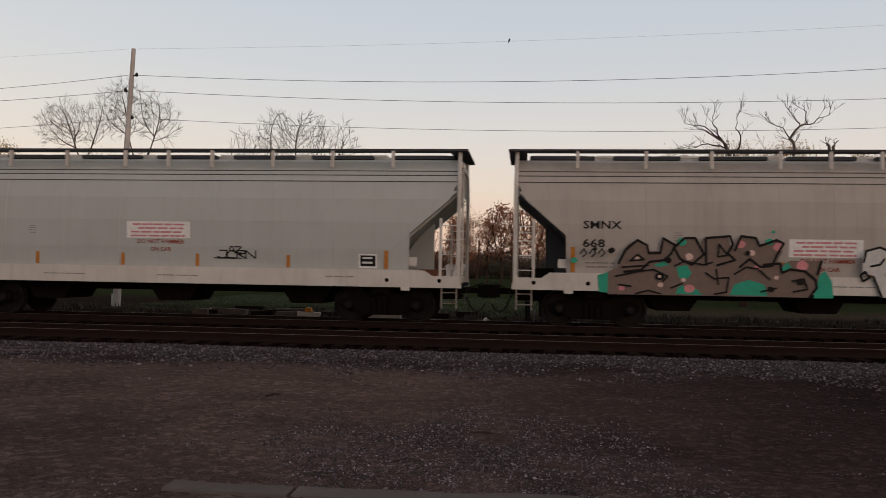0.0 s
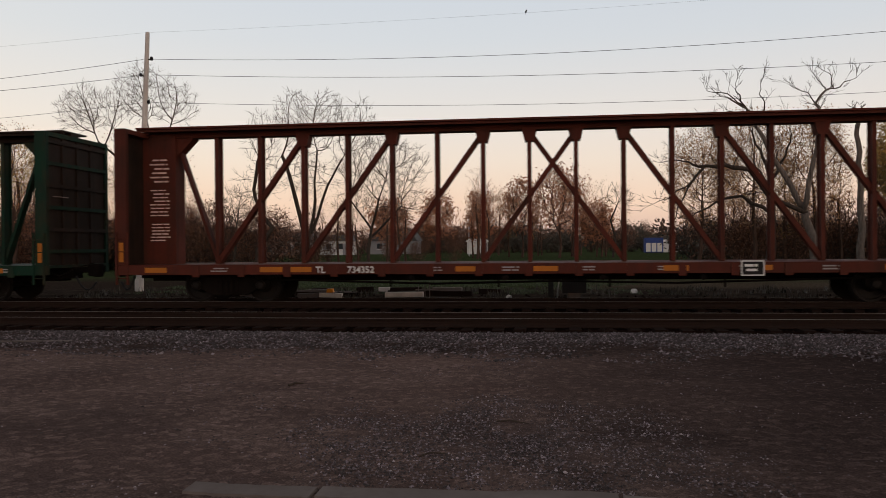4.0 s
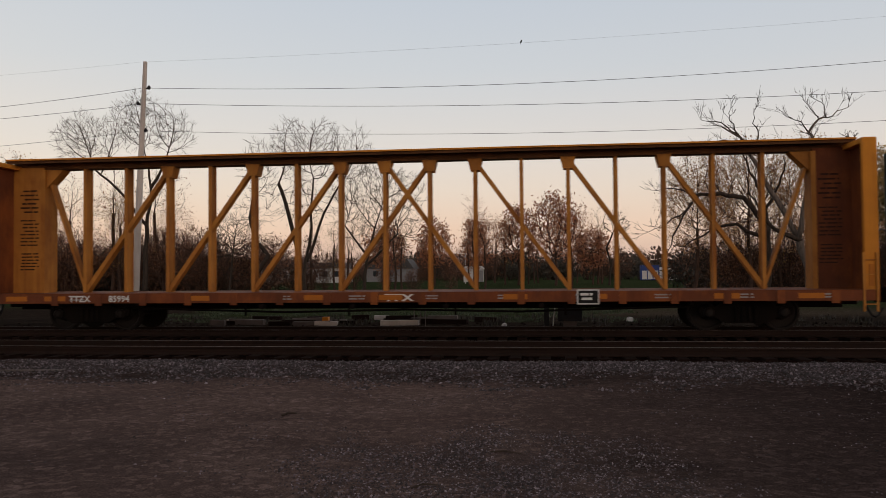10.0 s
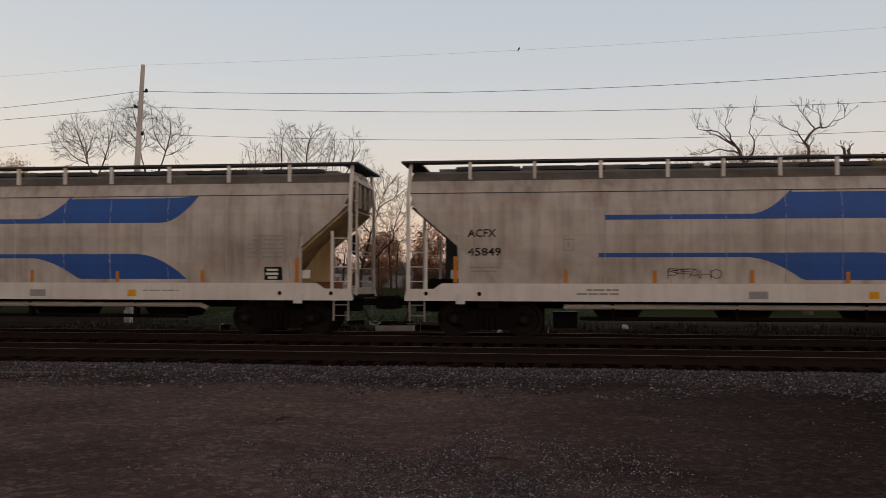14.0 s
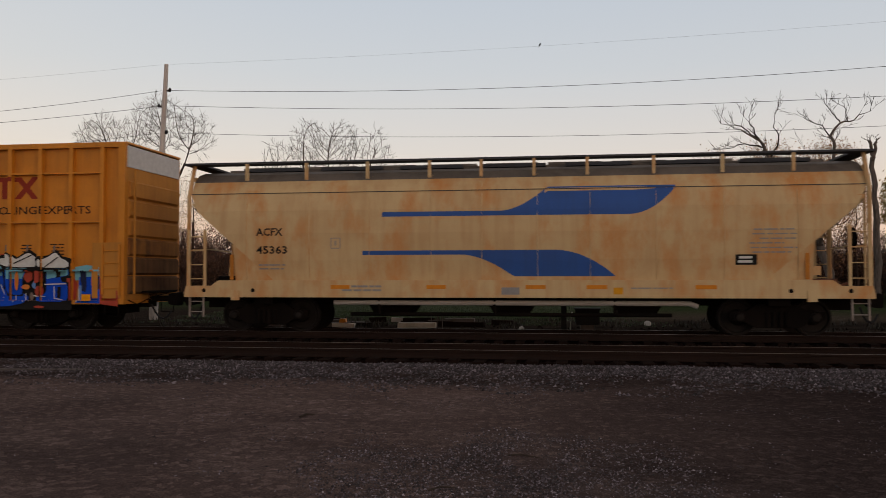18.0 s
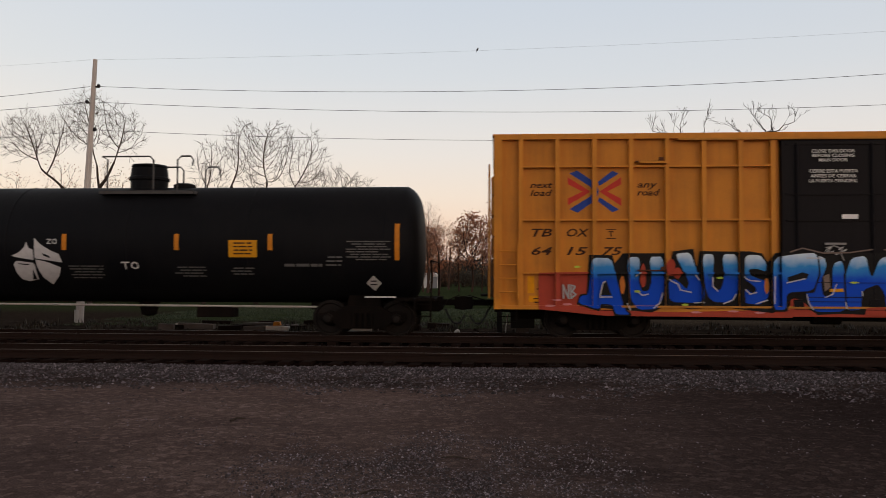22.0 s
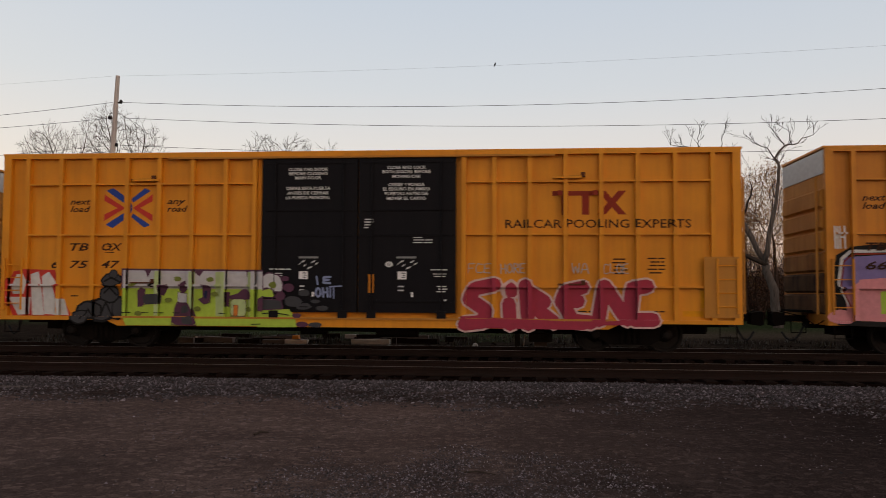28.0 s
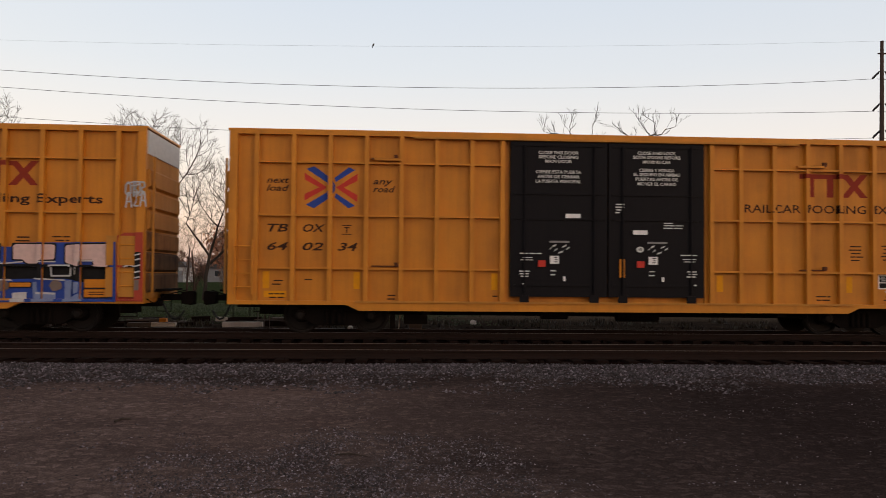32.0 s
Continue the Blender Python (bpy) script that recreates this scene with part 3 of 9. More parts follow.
def spray(shape, glyphs, x, z, w, h, stroke, y, seed=3, gap=0.12, wob=0.04):
    """Fat sprayed strokes, one block form after another; each patch a hair in front of the last."""
    rnd = random.Random(seed)
    step = w / len(glyphs)
    for gi, g in enumerate(glyphs):
        gx, gw = x + gi * step + step * gap / 2, step * (1 - gap) - stroke
        lift = rnd.uniform(-wob, wob) * h
        for line in GLYPH[g]:
            pts = [(gx + stroke / 2 + u * gw, z + stroke / 2 + lift + v * (h - stroke)) for u, v in line]
            for (ax, az_), (bx, bz) in zip(pts, pts[1:]):
                d = math.hypot(bx - ax, bz - az_) or 1
                nx, nz = -(bz - az_) / d * stroke / 2, (bx - ax) / d * stroke / 2
                y -= 0.00015
                shape.flat([(ax - nx, az_ - nz), (bx - nx, bz - nz), (bx + nx, bz + nz), (ax + nx, az_ + nz)], y)
            for px, pz in pts:
                y -= 0.00015
                k = rnd.uniform(0.42, 0.55) * stroke
                shape.flat([(px + k * math.cos(a * math.pi / 4), pz + k * math.sin(a * math.pi / 4)) for a in range(8)], y)
    return y


def blob(shape, x, z, rx, rz, y, seed=0, n=14, rough=0.25):
    rnd = random.Random(seed)
    return shape.flat([(x + rx * math.cos(2 * math.pi * i / n) * rnd.uniform(1 - rough, 1 + rough), z + rz * math.sin(2 * math.pi * i / n) * rnd.uniform(1 - rough, 1 + rough)) for i in range(n)], y)

# ---- the place ----
def lerp(x, pts):
    for (a, p), (c, q) in zip(pts, pts[1:]):
        if x <= c:
            return p + (q - p) * max(0.0, (x - a) / (c - a))
    return pts[-1][1]


def ground_z(x, y):
    bed = lerp(y, [(14.6, 0.0), (15.7, -0.10), (24.2, -0.13), (26.0, 0.0), (30.0, 0.0)])
    rough = 0.05 * noise.noise((x * 0.35, y * 0.5, 3.1)) + 0.025 * noise.noise((x * 1.7, y * 1.9, 7.7))
    return bed + rough * (1.0 if y < 14.5 else 0.35 if y < 34 else 0.0)


def build_ground():
    ys = [-60, -20, -6, -2] + [i * 0.22 for i in range(0, 74)] + [16.4 + i * 0.8 for i in range(0, 24)] + [38, 46, 60, 90, 150, 300, 800, 2500]
    xs = [-2500, -800, -300, -120, -70, -45] + [-34 + i * 0.5 for i in range(0, 137)] + [40, 55, 80, 130, 300, 800, 2500]
    s = Shape()
    s.v = [(x, y, ground_z(x, y)) for y in ys for x in xs]
    w = len(xs)
    s.f = [(j * w + i, j * w + i + 1, (j + 1) * w + i + 1, (j + 1) * w + i) for j in range(len(ys) - 1) for i in range(w - 1)]
    return tagged(part("ground", s, GROUND, smooth=True), "dark gravel yard running into mown grass", "ground", kind="structure")


build_ground()


def build_stones(name, label, count, area, size, seed, where=None, material=STONE):
    rs = np.random.RandomState(seed)
    x, y = rs.uniform(area[0], area[1], count), rs.uniform(area[2], area[3], count)
    if where:
        keep = np.array([where(a, c) for a, c in zip(x, y)])
        x, y = x[keep], y[keep]
    n = len(x)
    r = rs.uniform(size[0], size[1], n) * rs.uniform(0.6, 1.3, n)
    base = np.array([[1, 0, 0], [-1, 0, 0], [0, 1, 0], [0, -1, 0], [0.15, 0.1, 0.75], [0, 0, -0.5]])
    tri = np.array([[0, 2, 4], [2, 1, 4], [1, 3, 4], [3, 0, 4], [2, 0, 5], [1, 2, 5], [3, 1, 5], [0, 3, 5]])
    v = (base[None] * rs.uniform(0.55, 1.25, (n, 6, 3)) + rs.uniform(-0.22, 0.22, (n, 6, 3))) * r[:, None, None]
    a = rs.uniform(0, 6.28, n)
    c, s = np.cos(a)[:, None], np.sin(a)[:, None]
    v = np.stack([v[..., 0] * c - v[..., 1] * s, v[..., 0] * s + v[..., 1] * c, v[..., 2]], -1)
    z = np.array([ground_z(p, q) for p, q in zip(x, y)]) + 0.15 * r
    v += np.stack([x, y, z], -1)[:, None]
    f = (tri[None] + (np.arange(n) * 6)[:, None, None]).reshape(-1, 3)
    me = bpy.data.meshes.new(name)
    me.from_pydata(v.reshape(-1, 3).tolist(), [], f.tolist())
    me.materials.append(material)
    return tagged(new(name, me), label, "gravel", kind="stuff")


spread = random.Random(77)


def patchy(x, y):
    """Dense along the ties, thinning out over three metres towards the yard, with bare dirt at both ends."""
    away = max(0.0, (13.7 - y) / 2.2) + max(0.0, (y - 15.75) / 0.25) + max(0.0, (abs(x + 0.5) - 8.0) / 3.0)
    return spread.random() < 0.88 - away * 0.85 + 0.6 * noise.noise((x * 0.6, y * 0.9, 1.0)) + 0.40 * noise.noise((x * 2.2, y * 2.6, 4.0))


def gravel_bed(x, y):
    return ((x + 0.4) / 1.6) ** 2 + ((y - 6.6) / 1.7) ** 2 + 1.1 * noise.noise((x * 1.2, y * 1.2, 9.0)) + 0.6 * noise.noise((x * 4.0, y * 4.0, 3.0)) < spread.uniform(0.1, 1.5)


def clumped(x, y):
    return noise.noise((x * 0.9, y * 1.2, 5.0)) + 0.7 * noise.noise((x * 2.6, y * 3.4, 8.0)) > spread.uniform(-0.1, 0.5)


build_stones("ballast_shoulder", "crushed grey ballast stones along the track", 76000, (-13, 12, 11.2, 16.1), (0.014, 0.031), 5, patchy)
build_stones("gravel_patch", "loose small gravel on the dirt", 66000, (-3.2, 3.0, 4.2, 9.4), (0.006, 0.014), 6, gravel_bed, STONE_PALE)
build_stones("scattered_gravel", "scattered small stones on dark dirt", 30000, (-11, 12, 3.2, 12.5), (0.005, 0.014), 7, clumped, STONE_PALE)
build_stones("track_ballast", "dark ballast between the ties", 9000, (-30, 32, 15.6, 26.0), (0.03, 0.06), 8, None, STONE_DARK)

# the two tracks
RAIL_Z, NEAR_TRACK, FAR_TRACK = 0.11, 17.3, 22.25


def rail_shape(x0, x1):
    s = Shape()
    prof = [(-0.07, -0.17), (0.07, -0.17), (0.07, -0.15), (0.012, -0.12), (0.012, -0.045), (0.036, -0.035), (0.036, 0.0), (-0.036, 0.0), (-0.036, -0.035), (-0.012, -0.045), (-0.012, -0.12), (-0.07, -0.15)]
    k = len(prof)
    s.v = [(x, y, z) for x in (x0, x1) for y, z in prof]
    s.f = [tuple(range(k - 1, -1, -1)), tuple(range(k, 2 * k))] + [(i, (i + 1) % k, k + (i + 1) % k, k + i) for i in range(k)]
    return s


def build_track(name, label, y, joints):
    t = thing(name, label, "railway track", kind="structure", at=(0, y, RAIL_Z))
    rail_me, head_me = rail_shape(-140, 140).mesh("rail"), Shape().box(-140, 140, -0.016, 0.016, 0.0005, 0.004).mesh("head")
    for side in (-0.755, 0.755):
        r = part("rail", rail_me, RAIL_SIDE, t, at=(0, side, 0))
        part("running_surface", head_me, RAIL_TOP, r, "worn bright running surface")
    tie = Shape().box(-0.11, 0.11, -1.3, 1.3, -0.33, -0.168).mesh("tie")
    rnd = random.Random(len(name))
    for i in range(-70, 71):
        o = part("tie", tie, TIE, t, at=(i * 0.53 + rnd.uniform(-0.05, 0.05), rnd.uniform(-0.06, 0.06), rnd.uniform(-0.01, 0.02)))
        o.rotation_euler = (0, 0, rnd.uniform(-0.03, 0.03))
    return t


build_track("near_track", "empty rusty railway track on dark wooden ties", NEAR_TRACK, 0)
build_track("far_track", "railway track with dark ties under the train", FAR_TRACK, 1)

# concrete edging in front and the pale strip far off to one side
for i, (x0, x1, y0, turn) in enumerate(((-2.35, -1.52, 5.02, 1.0), (-1.49, 0.4, 5.05, 0.2), (0.43, 2.5, 5.02, -0.6), (2.53, 5.2, 4.99, 0.0))):
    s = Shape()
    n = 10
    pts = [(x0 + (x1 - x0) * k / n, 0.015 * noise.noise((k * 0.9, i, 2.0))) for k in range(n + 1)]
    s.v = [(x, y0 + e + dy, ground_z(x, y0) + dz) for x, e in pts for dy, dz in ((0, -0.05), (0.02, 0.015), (0.22, 0.02), (0.25, -0.05))]
    s.f = [(4 * k + j, 4 * k + j + 1, 4 * k + j + 5, 4 * k + j + 4) for k in range(n) for j in range(3)] + [(0, 1, 2, 3), (4 * n + 3, 4 * n + 2, 4 * n + 1, 4 * n)]
    tagged(part("concrete_kerb", s, CONCRETE), "worn pale concrete edging sunk in the gravel", "kerb", "edging blocks")
s = Shape()
for k in range(6):
    x = -11.0 + k * 0.5
    s.box(x, x + 0.49, 12.66 + 0.06 * k, 12.76 + 0.06 * k, -0.03, 0.035)
tagged(part("timber_edging", s, CONCRETE), "low pale weathered board lying on the gravel", "board")

# sticks and scraps on the gravel
for x, y, length, turn, r in ((-0.9, 6.2, 0.22, 0.5, 0.008), (-0.35, 7.5, 0.30, -0.2, 0.010), (-2.9, 9.2, 0.2, 0.9, 0.014)):
    c, q = math.cos(turn) * length / 2, math.sin(turn) * length / 2
    z = ground_z(x, y) + r
    s = Shape().tube([(x - c, y - q, z), (x - c * 0.2, y + 0.02, z + 0.015), (x + c, y + q, z)], [r, r * 0.9, r * 0.5], 6)
    tagged(part("fallen_stick", s, BARK), "short dark stick lying on the gravel", "stick")
for x, y, r in ((-4.9, 19.85, 0.07), (0.84, 19.46, 0.055), (2.7, 27.0, 0.13), (-1.23, 25.2, 0.1)):
    s = Shape()
    rnd = random.Random(int(x * 100))
    s.lathe([(-r * 0.7, r * 0.5), (-r * 0.2, r), (r * 0.4, r * 0.8), (r * 0.7, r * 0.3)], "z", 7, (x, y, ground_z(x, y) + r * 0.5))
    s.v = [(a * 1 + rnd.uniform(-0.2, 0.2) * r, c + rnd.uniform(-0.2, 0.2) * r, d + rnd.uniform(-0.15, 0.15) * r) for a, c, d in s.v]
    tagged(part("pale_stone", s, HOUSE_WHITE), "single pale stone lying by the rails", "stone")


# poles and wires
def build_pole(x, y, top, lean, arms, painted):
    p = thing("utility_pole", "weathered grey wooden utility pole carrying wires", "utility pole", "poles along the line", at=(x, y, 0))
    part("shaft", Shape().tube([(0, 0, -0.4), (lean * 0.5, 0, top * 0.5), (lean, 0, top)], [0.15, 0.115, 0.075], 12), WOOD_POLE, p)
    if painted:
        part("painted_foot", Shape().tube([(0, 0, 0.03), (0, 0, 0.46)], 0.158, 12), HOUSE_WHITE, p, "white painted foot")
    for side, z in arms:
        bracket = part("bracket", Shape().tube([(lean * z / top, 0, z), (lean * z / top + side * 0.28, -0.02, z - 0.02)], 0.03, 6), RAIL_SIDE, p)
        part("insulator", Shape().lathe([(0, 0.035), (0.05, 0.06), (0.09, 0.06), (0.14, 0.03)], "z", 8, (lean * z / top + side * 0.28, -0.02, z - 0.05)), CABINET, bracket)
    return p


build_pole(-14.85, 28.5, 9.43, 0.42, ((0.7, 8.45), (-0.7, 7.88), (0.5, 6.88)), True)
dark_pole = thing("utility_pole", "dark brown wooden utility pole with hanging string insulators", "utility pole", "poles along the line", at=(17.5, 28.5, 0))
part("shaft", Shape().tube([(0, 0, -0.4), (0.05, 0, 5.1), (0.1, 0, 10.22)], [0.13, 0.09, 0.06], 12), POLE_DARK, dark_pole)
part("top_bracket", Shape().tube([(-0.06, 0, 9.76), (0.3, 0, 9.76)], 0.025, 6), RAIL_SIDE, dark_pole)
for z in (8.83, 7.66, 6.69):
    for side in (-1, 1):
        string = part("insulator_string", Shape().tube([(0.09 + side * 0.09, -0.02, z + 0.28), (0.09 + side * 0.38, -0.02, z)], 0.022, 6), RAIL_SIDE, dark_pole)
        for k in range(5):
            f = 0.2 + 0.17 * k
            part("insulator_disc", Shape().lathe([(-0.016, 0.03), (0.0, 0.058), (0.016, 0.03)], "x", 8, (0.09 + side * (0.09 + 0.29 * f), -0.02, z + 0.28 - 0.28 * f)), CABINET, string)
build_pole(-47.0, 30.5, 9.6, 0.0, ((0.7, 8.9), (-0.7, 8.4), (0.5, 7.2)), False)


def wire(a, c, sag, r):
    pts = []
    for i in range(25):
        u = i / 24
        p = Vector(a).lerp(Vector(c), u)
        pts.append((p.x, p.y, p.z - 4 * sag * u * (1 - u)))
    tagged(part("overhead_wire", Shape().tube(pts, r, 5), WIRE), "thin dark overhead wire between poles", "wire", "overhead wires")


for z0, z1, z2, sag, r in ((9.42, 10.2, 9.6, 0.22, 0.0022), (8.45, 8.83, 8.9, 0.5, 0.008), (7.88, 7.66, 8.4, 0.4, 0.008), (6.88, 6.69, 7.2, 0.4, 0.007)):
    wire((-14.3, 28.48, z0), (17.3, 28.48, z1), sag, r)
    wire((-14.6, 28.48, z0), (-46.8, 30.48, z2), sag * 1.7, r)
    wire((17.4, 28.48, z1), (50.0, 28.3, z1 + 0.2), sag, r)

bird = thing("perched_bird", "small dark bird perched on the highest wire", "bird", at=(-0.72, 28.46, 9.57))
bird.scale = (0.7, 0.7, 0.7)
part("body", Shape().tube([(-0.02, 0, -0.06), (0, 0, 0.0), (0.03, 0, 0.05)], [0.02, 0.045, 0.03], 8), WIRE, bird)
part("head", Shape().lathe([(0.04, 0.01), (0.065, 0.03), (0.095, 0.012)], "z", 8, (0.035, 0, 0)), WIRE, bird)
part("tail", Shape().box(-0.045, -0.02, -0.012, 0.012, -0.13, -0.04), WIRE, bird)

# grass blades and dark weeds beyond the far track
BLADE = leaf("short_grass_blades", (0.020, 0.040, 0.014), (0.060, 0.075, 0.030))
WEED = leaf("dark_dry_weeds", (0.012, 0.010, 0.007), (0.050, 0.040, 0.024))


def build_tufts(name, label, count, area, height, seed, material, keep):
    r = random.Random(seed)
    s = Shape()
    for i in range(count):
        x, y = r.uniform(area[0], area[1]), r.uniform(area[2], area[3])
        if not keep(x, y, r.random()):
            continue
        z = ground_z(x, y) - 0.01
        for k in range(4):
            a, h, w = r.uniform(0, 6.283), r.uniform(*height), r.uniform(0.012, 0.03)
            dx, dy = math.cos(a), math.sin(a)
            lean_, px, py = r.uniform(0.1, 0.7) * h, x + r.gauss(0, 0.06), y + r.gauss(0, 0.06)
            n = len(s.v)
            s.v += [(px - dy * w, py + dx * w, z), (px + dy * w, py - dx * w, z), (px + dx * lean_, py + dy * lean_, z + h)]
            s.f.append((n, n + 1, n + 2))
    return tagged(part(name, s, material), label, "grass", kind="stuff")


build_tufts("grass", "short green grass beyond the tracks", 16000, (-15, 3.5, 26.5, 44), (0.03, 0.10), 31, BLADE, lambda x, y, q: noise.noise((x * 0.5, y * 0.6, 2.0)) + 0.25 > q * 0.9 - max(0.0, y - 30) * 0.05)
build_tufts("weeds", "dark dry weeds beside the far track", 5200, (-16, 16, 24.6, 29.5), (0.06, 0.24), 32, WEED, lambda x, y, q: noise.noise((x * 0.9, y * 0.9, 6.0)) > 0.12 + q * 0.3)

# things beside the far track
post = thing("lineside_post", "short black steel post beside the track", "post", at=(0.05, 25.5, 0))
part("shaft", Shape().box(-0.08, 0.08, -0.08, 0.08, -0.2, 0.74), CABINET, post)
part("cap", Shape().box(-0.1, 0.1, -0.1, 0.1, 0.74, 0.78), CABINET, post)
cab = thing("switch_machine", "low dark equipment box on a short leg by the track", "equipment box", at=(0.75, 25.5, 0))
part("housing", Shape().box(-0.36, 0.36, -0.25, 0.25, 0.12, 0.58), CABINET, cab)
part("lid", Shape().box(-0.39, 0.39, -0.28, 0.28, 0.58, 0.62), CABINET, cab)
part("base", Shape().box(-0.2, 0.2, -0.2, 0.2, -0.15, 0.12), CONCRETE, cab)
part("stand", Shape().tube([(-0.52, 0, -0.1), (-0.45, 0, 0.5)], 0.02, 6), HOUSE_WHITE, cab)
for x in (-4.05, -3.85, -3.7):
    s = Shape().box(x - 0.012, x + 0.012, 25.5, 25.53, -0.1, random.Random(int(-x * 50)).uniform(0.34, 0.48))
    tagged(part("wooden_stake", s, CONCRETE), "thin pale wooden stake standing in the ground", "stake", "stakes by the track")
tagged(part("stake_crossbar", Shape().box(-4.15, -3.55, 25.49, 25.51, 0.2, 0.225), CONCRETE), "thin pale lath nailed across stakes", "lath")
rnd = random.Random(4)
for i in range(26):
    x, y = rnd.uniform(-10.5, -1.6), rnd.uniform(25.4, 27.2)
    long_, h = rnd.uniform(0.3, 1.3), rnd.uniform(0.06, 0.14)
    o = part("old_tie", Shape().box(-long_ / 2, long_ / 2, -0.1, 0.1, -0.05, h), rnd.choice((TIE, TIE, CONCRETE, WOOD_POLE, RAIL_SIDE)), at=(x, y, 0.03 if i < 20 else 0.12))
    o.rotation_euler = (0, rnd.uniform(-0.03, 0.03), rnd.uniform(-0.25, 0.25))
    tagged(o, "discarded old tie lying in the dirt", "timber", "discarded ties")
tagged(part("orange_marker", Shape().prism([(-0.13, 0), (0.13, 0), (0.09, 0.26), (-0.09, 0.26)], -0.1, 0.1), ORANGE, at=(-6.9, 25.6, -0.02)), "small faded orange marker block on the ground", "marker")


# buildings across the field
def house(name, label, x, y, w, d, h, roof_h, wall, windows, roof=ROOFING):
    t = thing(name, label, "building", at=(x, y, 0))
    part("wall", Shape().box(-w / 2, w / 2, 0, d, 0, h), wall, t)
    e = 0.35
    part("roof", Shape().prism([(-w / 2 - e, h - 0.05), (w / 2 + e, h - 0.05), (w / 2 - 0.1 * w, h + roof_h), (-w / 2 + 0.1 * w, h + roof_h)], -e, d + e), roof, t)
    for i in range(windows):
        wx = -w / 2 + (i + 0.7) * w / (windows + 0.4)
        win = part("window", Shape().box(wx - 0.5, wx + 0.5, -0.04, 0.0, h * 0.4, h * 0.8), GLASS, t)
        part("frame", Shape().box(wx - 0.58, wx + 0.58, -0.03, -0.005, h * 0.36, h * 0.4), HOUSE_WHITE, win)
    part("door", Shape().box(w * 0.28, w * 0.28 + 0.9, -0.05, 0.0, 0, 2.05), HOUSE_GREY, t)
    return t


house("long_house", "long low white house with a row of dark windows", -48.5, 150, 9.0, 7, 2.6, 1.6, HOUSE_WHITE, 5)
house("white_house", "small white single-storey house across the field", -39.5, 150, 5.5, 6, 2.7, 1.0, HOUSE_WHITE, 2)
house("grey_house", "grey single-storey house behind bare trees", -30.0, 158, 9, 7, 2.6, 1.8, HOUSE_GREY, 3)
house("white_shed", "small white shed on the grass", -12.8, 148, 3.4, 3.5, 2.3, 0.5, HOUSE_WHITE, 0, HOUSE_WHITE)
house("far_warehouse", "long pale warehouse beyond the trees", -95, 190, 40, 15, 5.5, 1.0, HOUSE_GREY, 6)
house("white_trailer_house", "small white mobile home at the far end of the field", 23.8, 160, 4.4, 4, 1.9, 0.5, HOUSE_WHITE, 1, HOUSE_WHITE)
kiosk = thing("blue_storage_unit", "blue storage unit with three white doors", "storage unit", at=(18.6, 150, 0))
kiosk.scale = (0.76, 1.0, 0.9)
part("shell", Shape().box(-2.1, 2.1, 0, 2, 0.1, 3.0), KIOSK_BLUE, kiosk)
for i in range(3):
    part("door", Shape().box(-1.85 + i * 1.3, -0.8 + i * 1.3, -0.05, 0.0, 0.25, 1.95), HOUSE_WHITE, kiosk)
part("skid", Shape().box(-2.0, 2.0, 0.1, 1.9, -0.05, 0.1), CABINET, kiosk)
mast = thing("field_light_pole", "thin pale light pole in the field", "light pole", at=(18.5, 110, 0))
part("shaft", Shape().tube([(0, 0, -0.2), (0, 0, 6.2)], [0.07, 0.045], 8), HOUSE_WHITE, mast)
part("lamp_head", Shape().box(-0.15, 0.35, -0.1, 0.1, 6.15, 6.27), HOUSE_GREY, mast)
mast2 = thing("field_light_pole", "thin pale light pole in the field", "light pole", at=(-11.5, 120, 0))
part("shaft", Shape().tube([(0, 0, -0.2), (0, 0, 6.5)], [0.07, 0.045], 8), HOUSE_WHITE, mast2)
part("lamp_head", Shape().box(-0.15, 0.35, -0.1, 0.1, 6.45, 6.57), HOUSE_GREY, mast2)

# ---- the train ----
CARS = []
R_WHEEL = 0.457


def wheelset_mesh():
    s = Shape().lathe([(-1.05, 0.07), (-0.9, 0.085), (0.9, 0.085), (1.05, 0.07)], "y", 10)
    for side in (-1, 1):
        prof = [(0.67, 0.16), (0.685, R_WHEEL + 0.025), (0.715, R_WHEEL + 0.022), (0.72, R_WHEEL), (0.82, R_WHEEL - 0.004), (0.82, R_WHEEL - 0.06), (0.775, R_WHEEL - 0.09), (0.77, 0.2), (0.83, 0.15), (0.83, 0.08)]
        s.lathe([(side * u, r) for u, r in prof], "y", 26)
    return s.mesh("wheelset")


def frame_mesh(side):
    s = Shape()
    y0, y1 = (-1.09, -0.93) if side < 0 else (0.93, 1.09)
    s.prism([(-1.12, 0.60), (-0.72, 0.62), (-0.45, 0.78), (0.45, 0.78), (0.72, 0.62), (1.12, 0.60), (1.12, 0.42), (0.98, 0.34), (0.78, 0.36), (0.5, 0.20), (-0.5, 0.20), (-0.78, 0.36), (-0.98, 0.34), (-1.12, 0.42)], y0, y1)
    for x in (-0.22, -0.07, 0.08, 0.23):
        s.tube([(x, (y0 + y1) / 2 - 0.1 * (1 if side < 0 else -1), 0.24), (x, (y0 + y1) / 2 - 0.1 * (1 if side < 0 else -1), 0.60)], 0.055, 8)
    return s.mesh("side_frame")


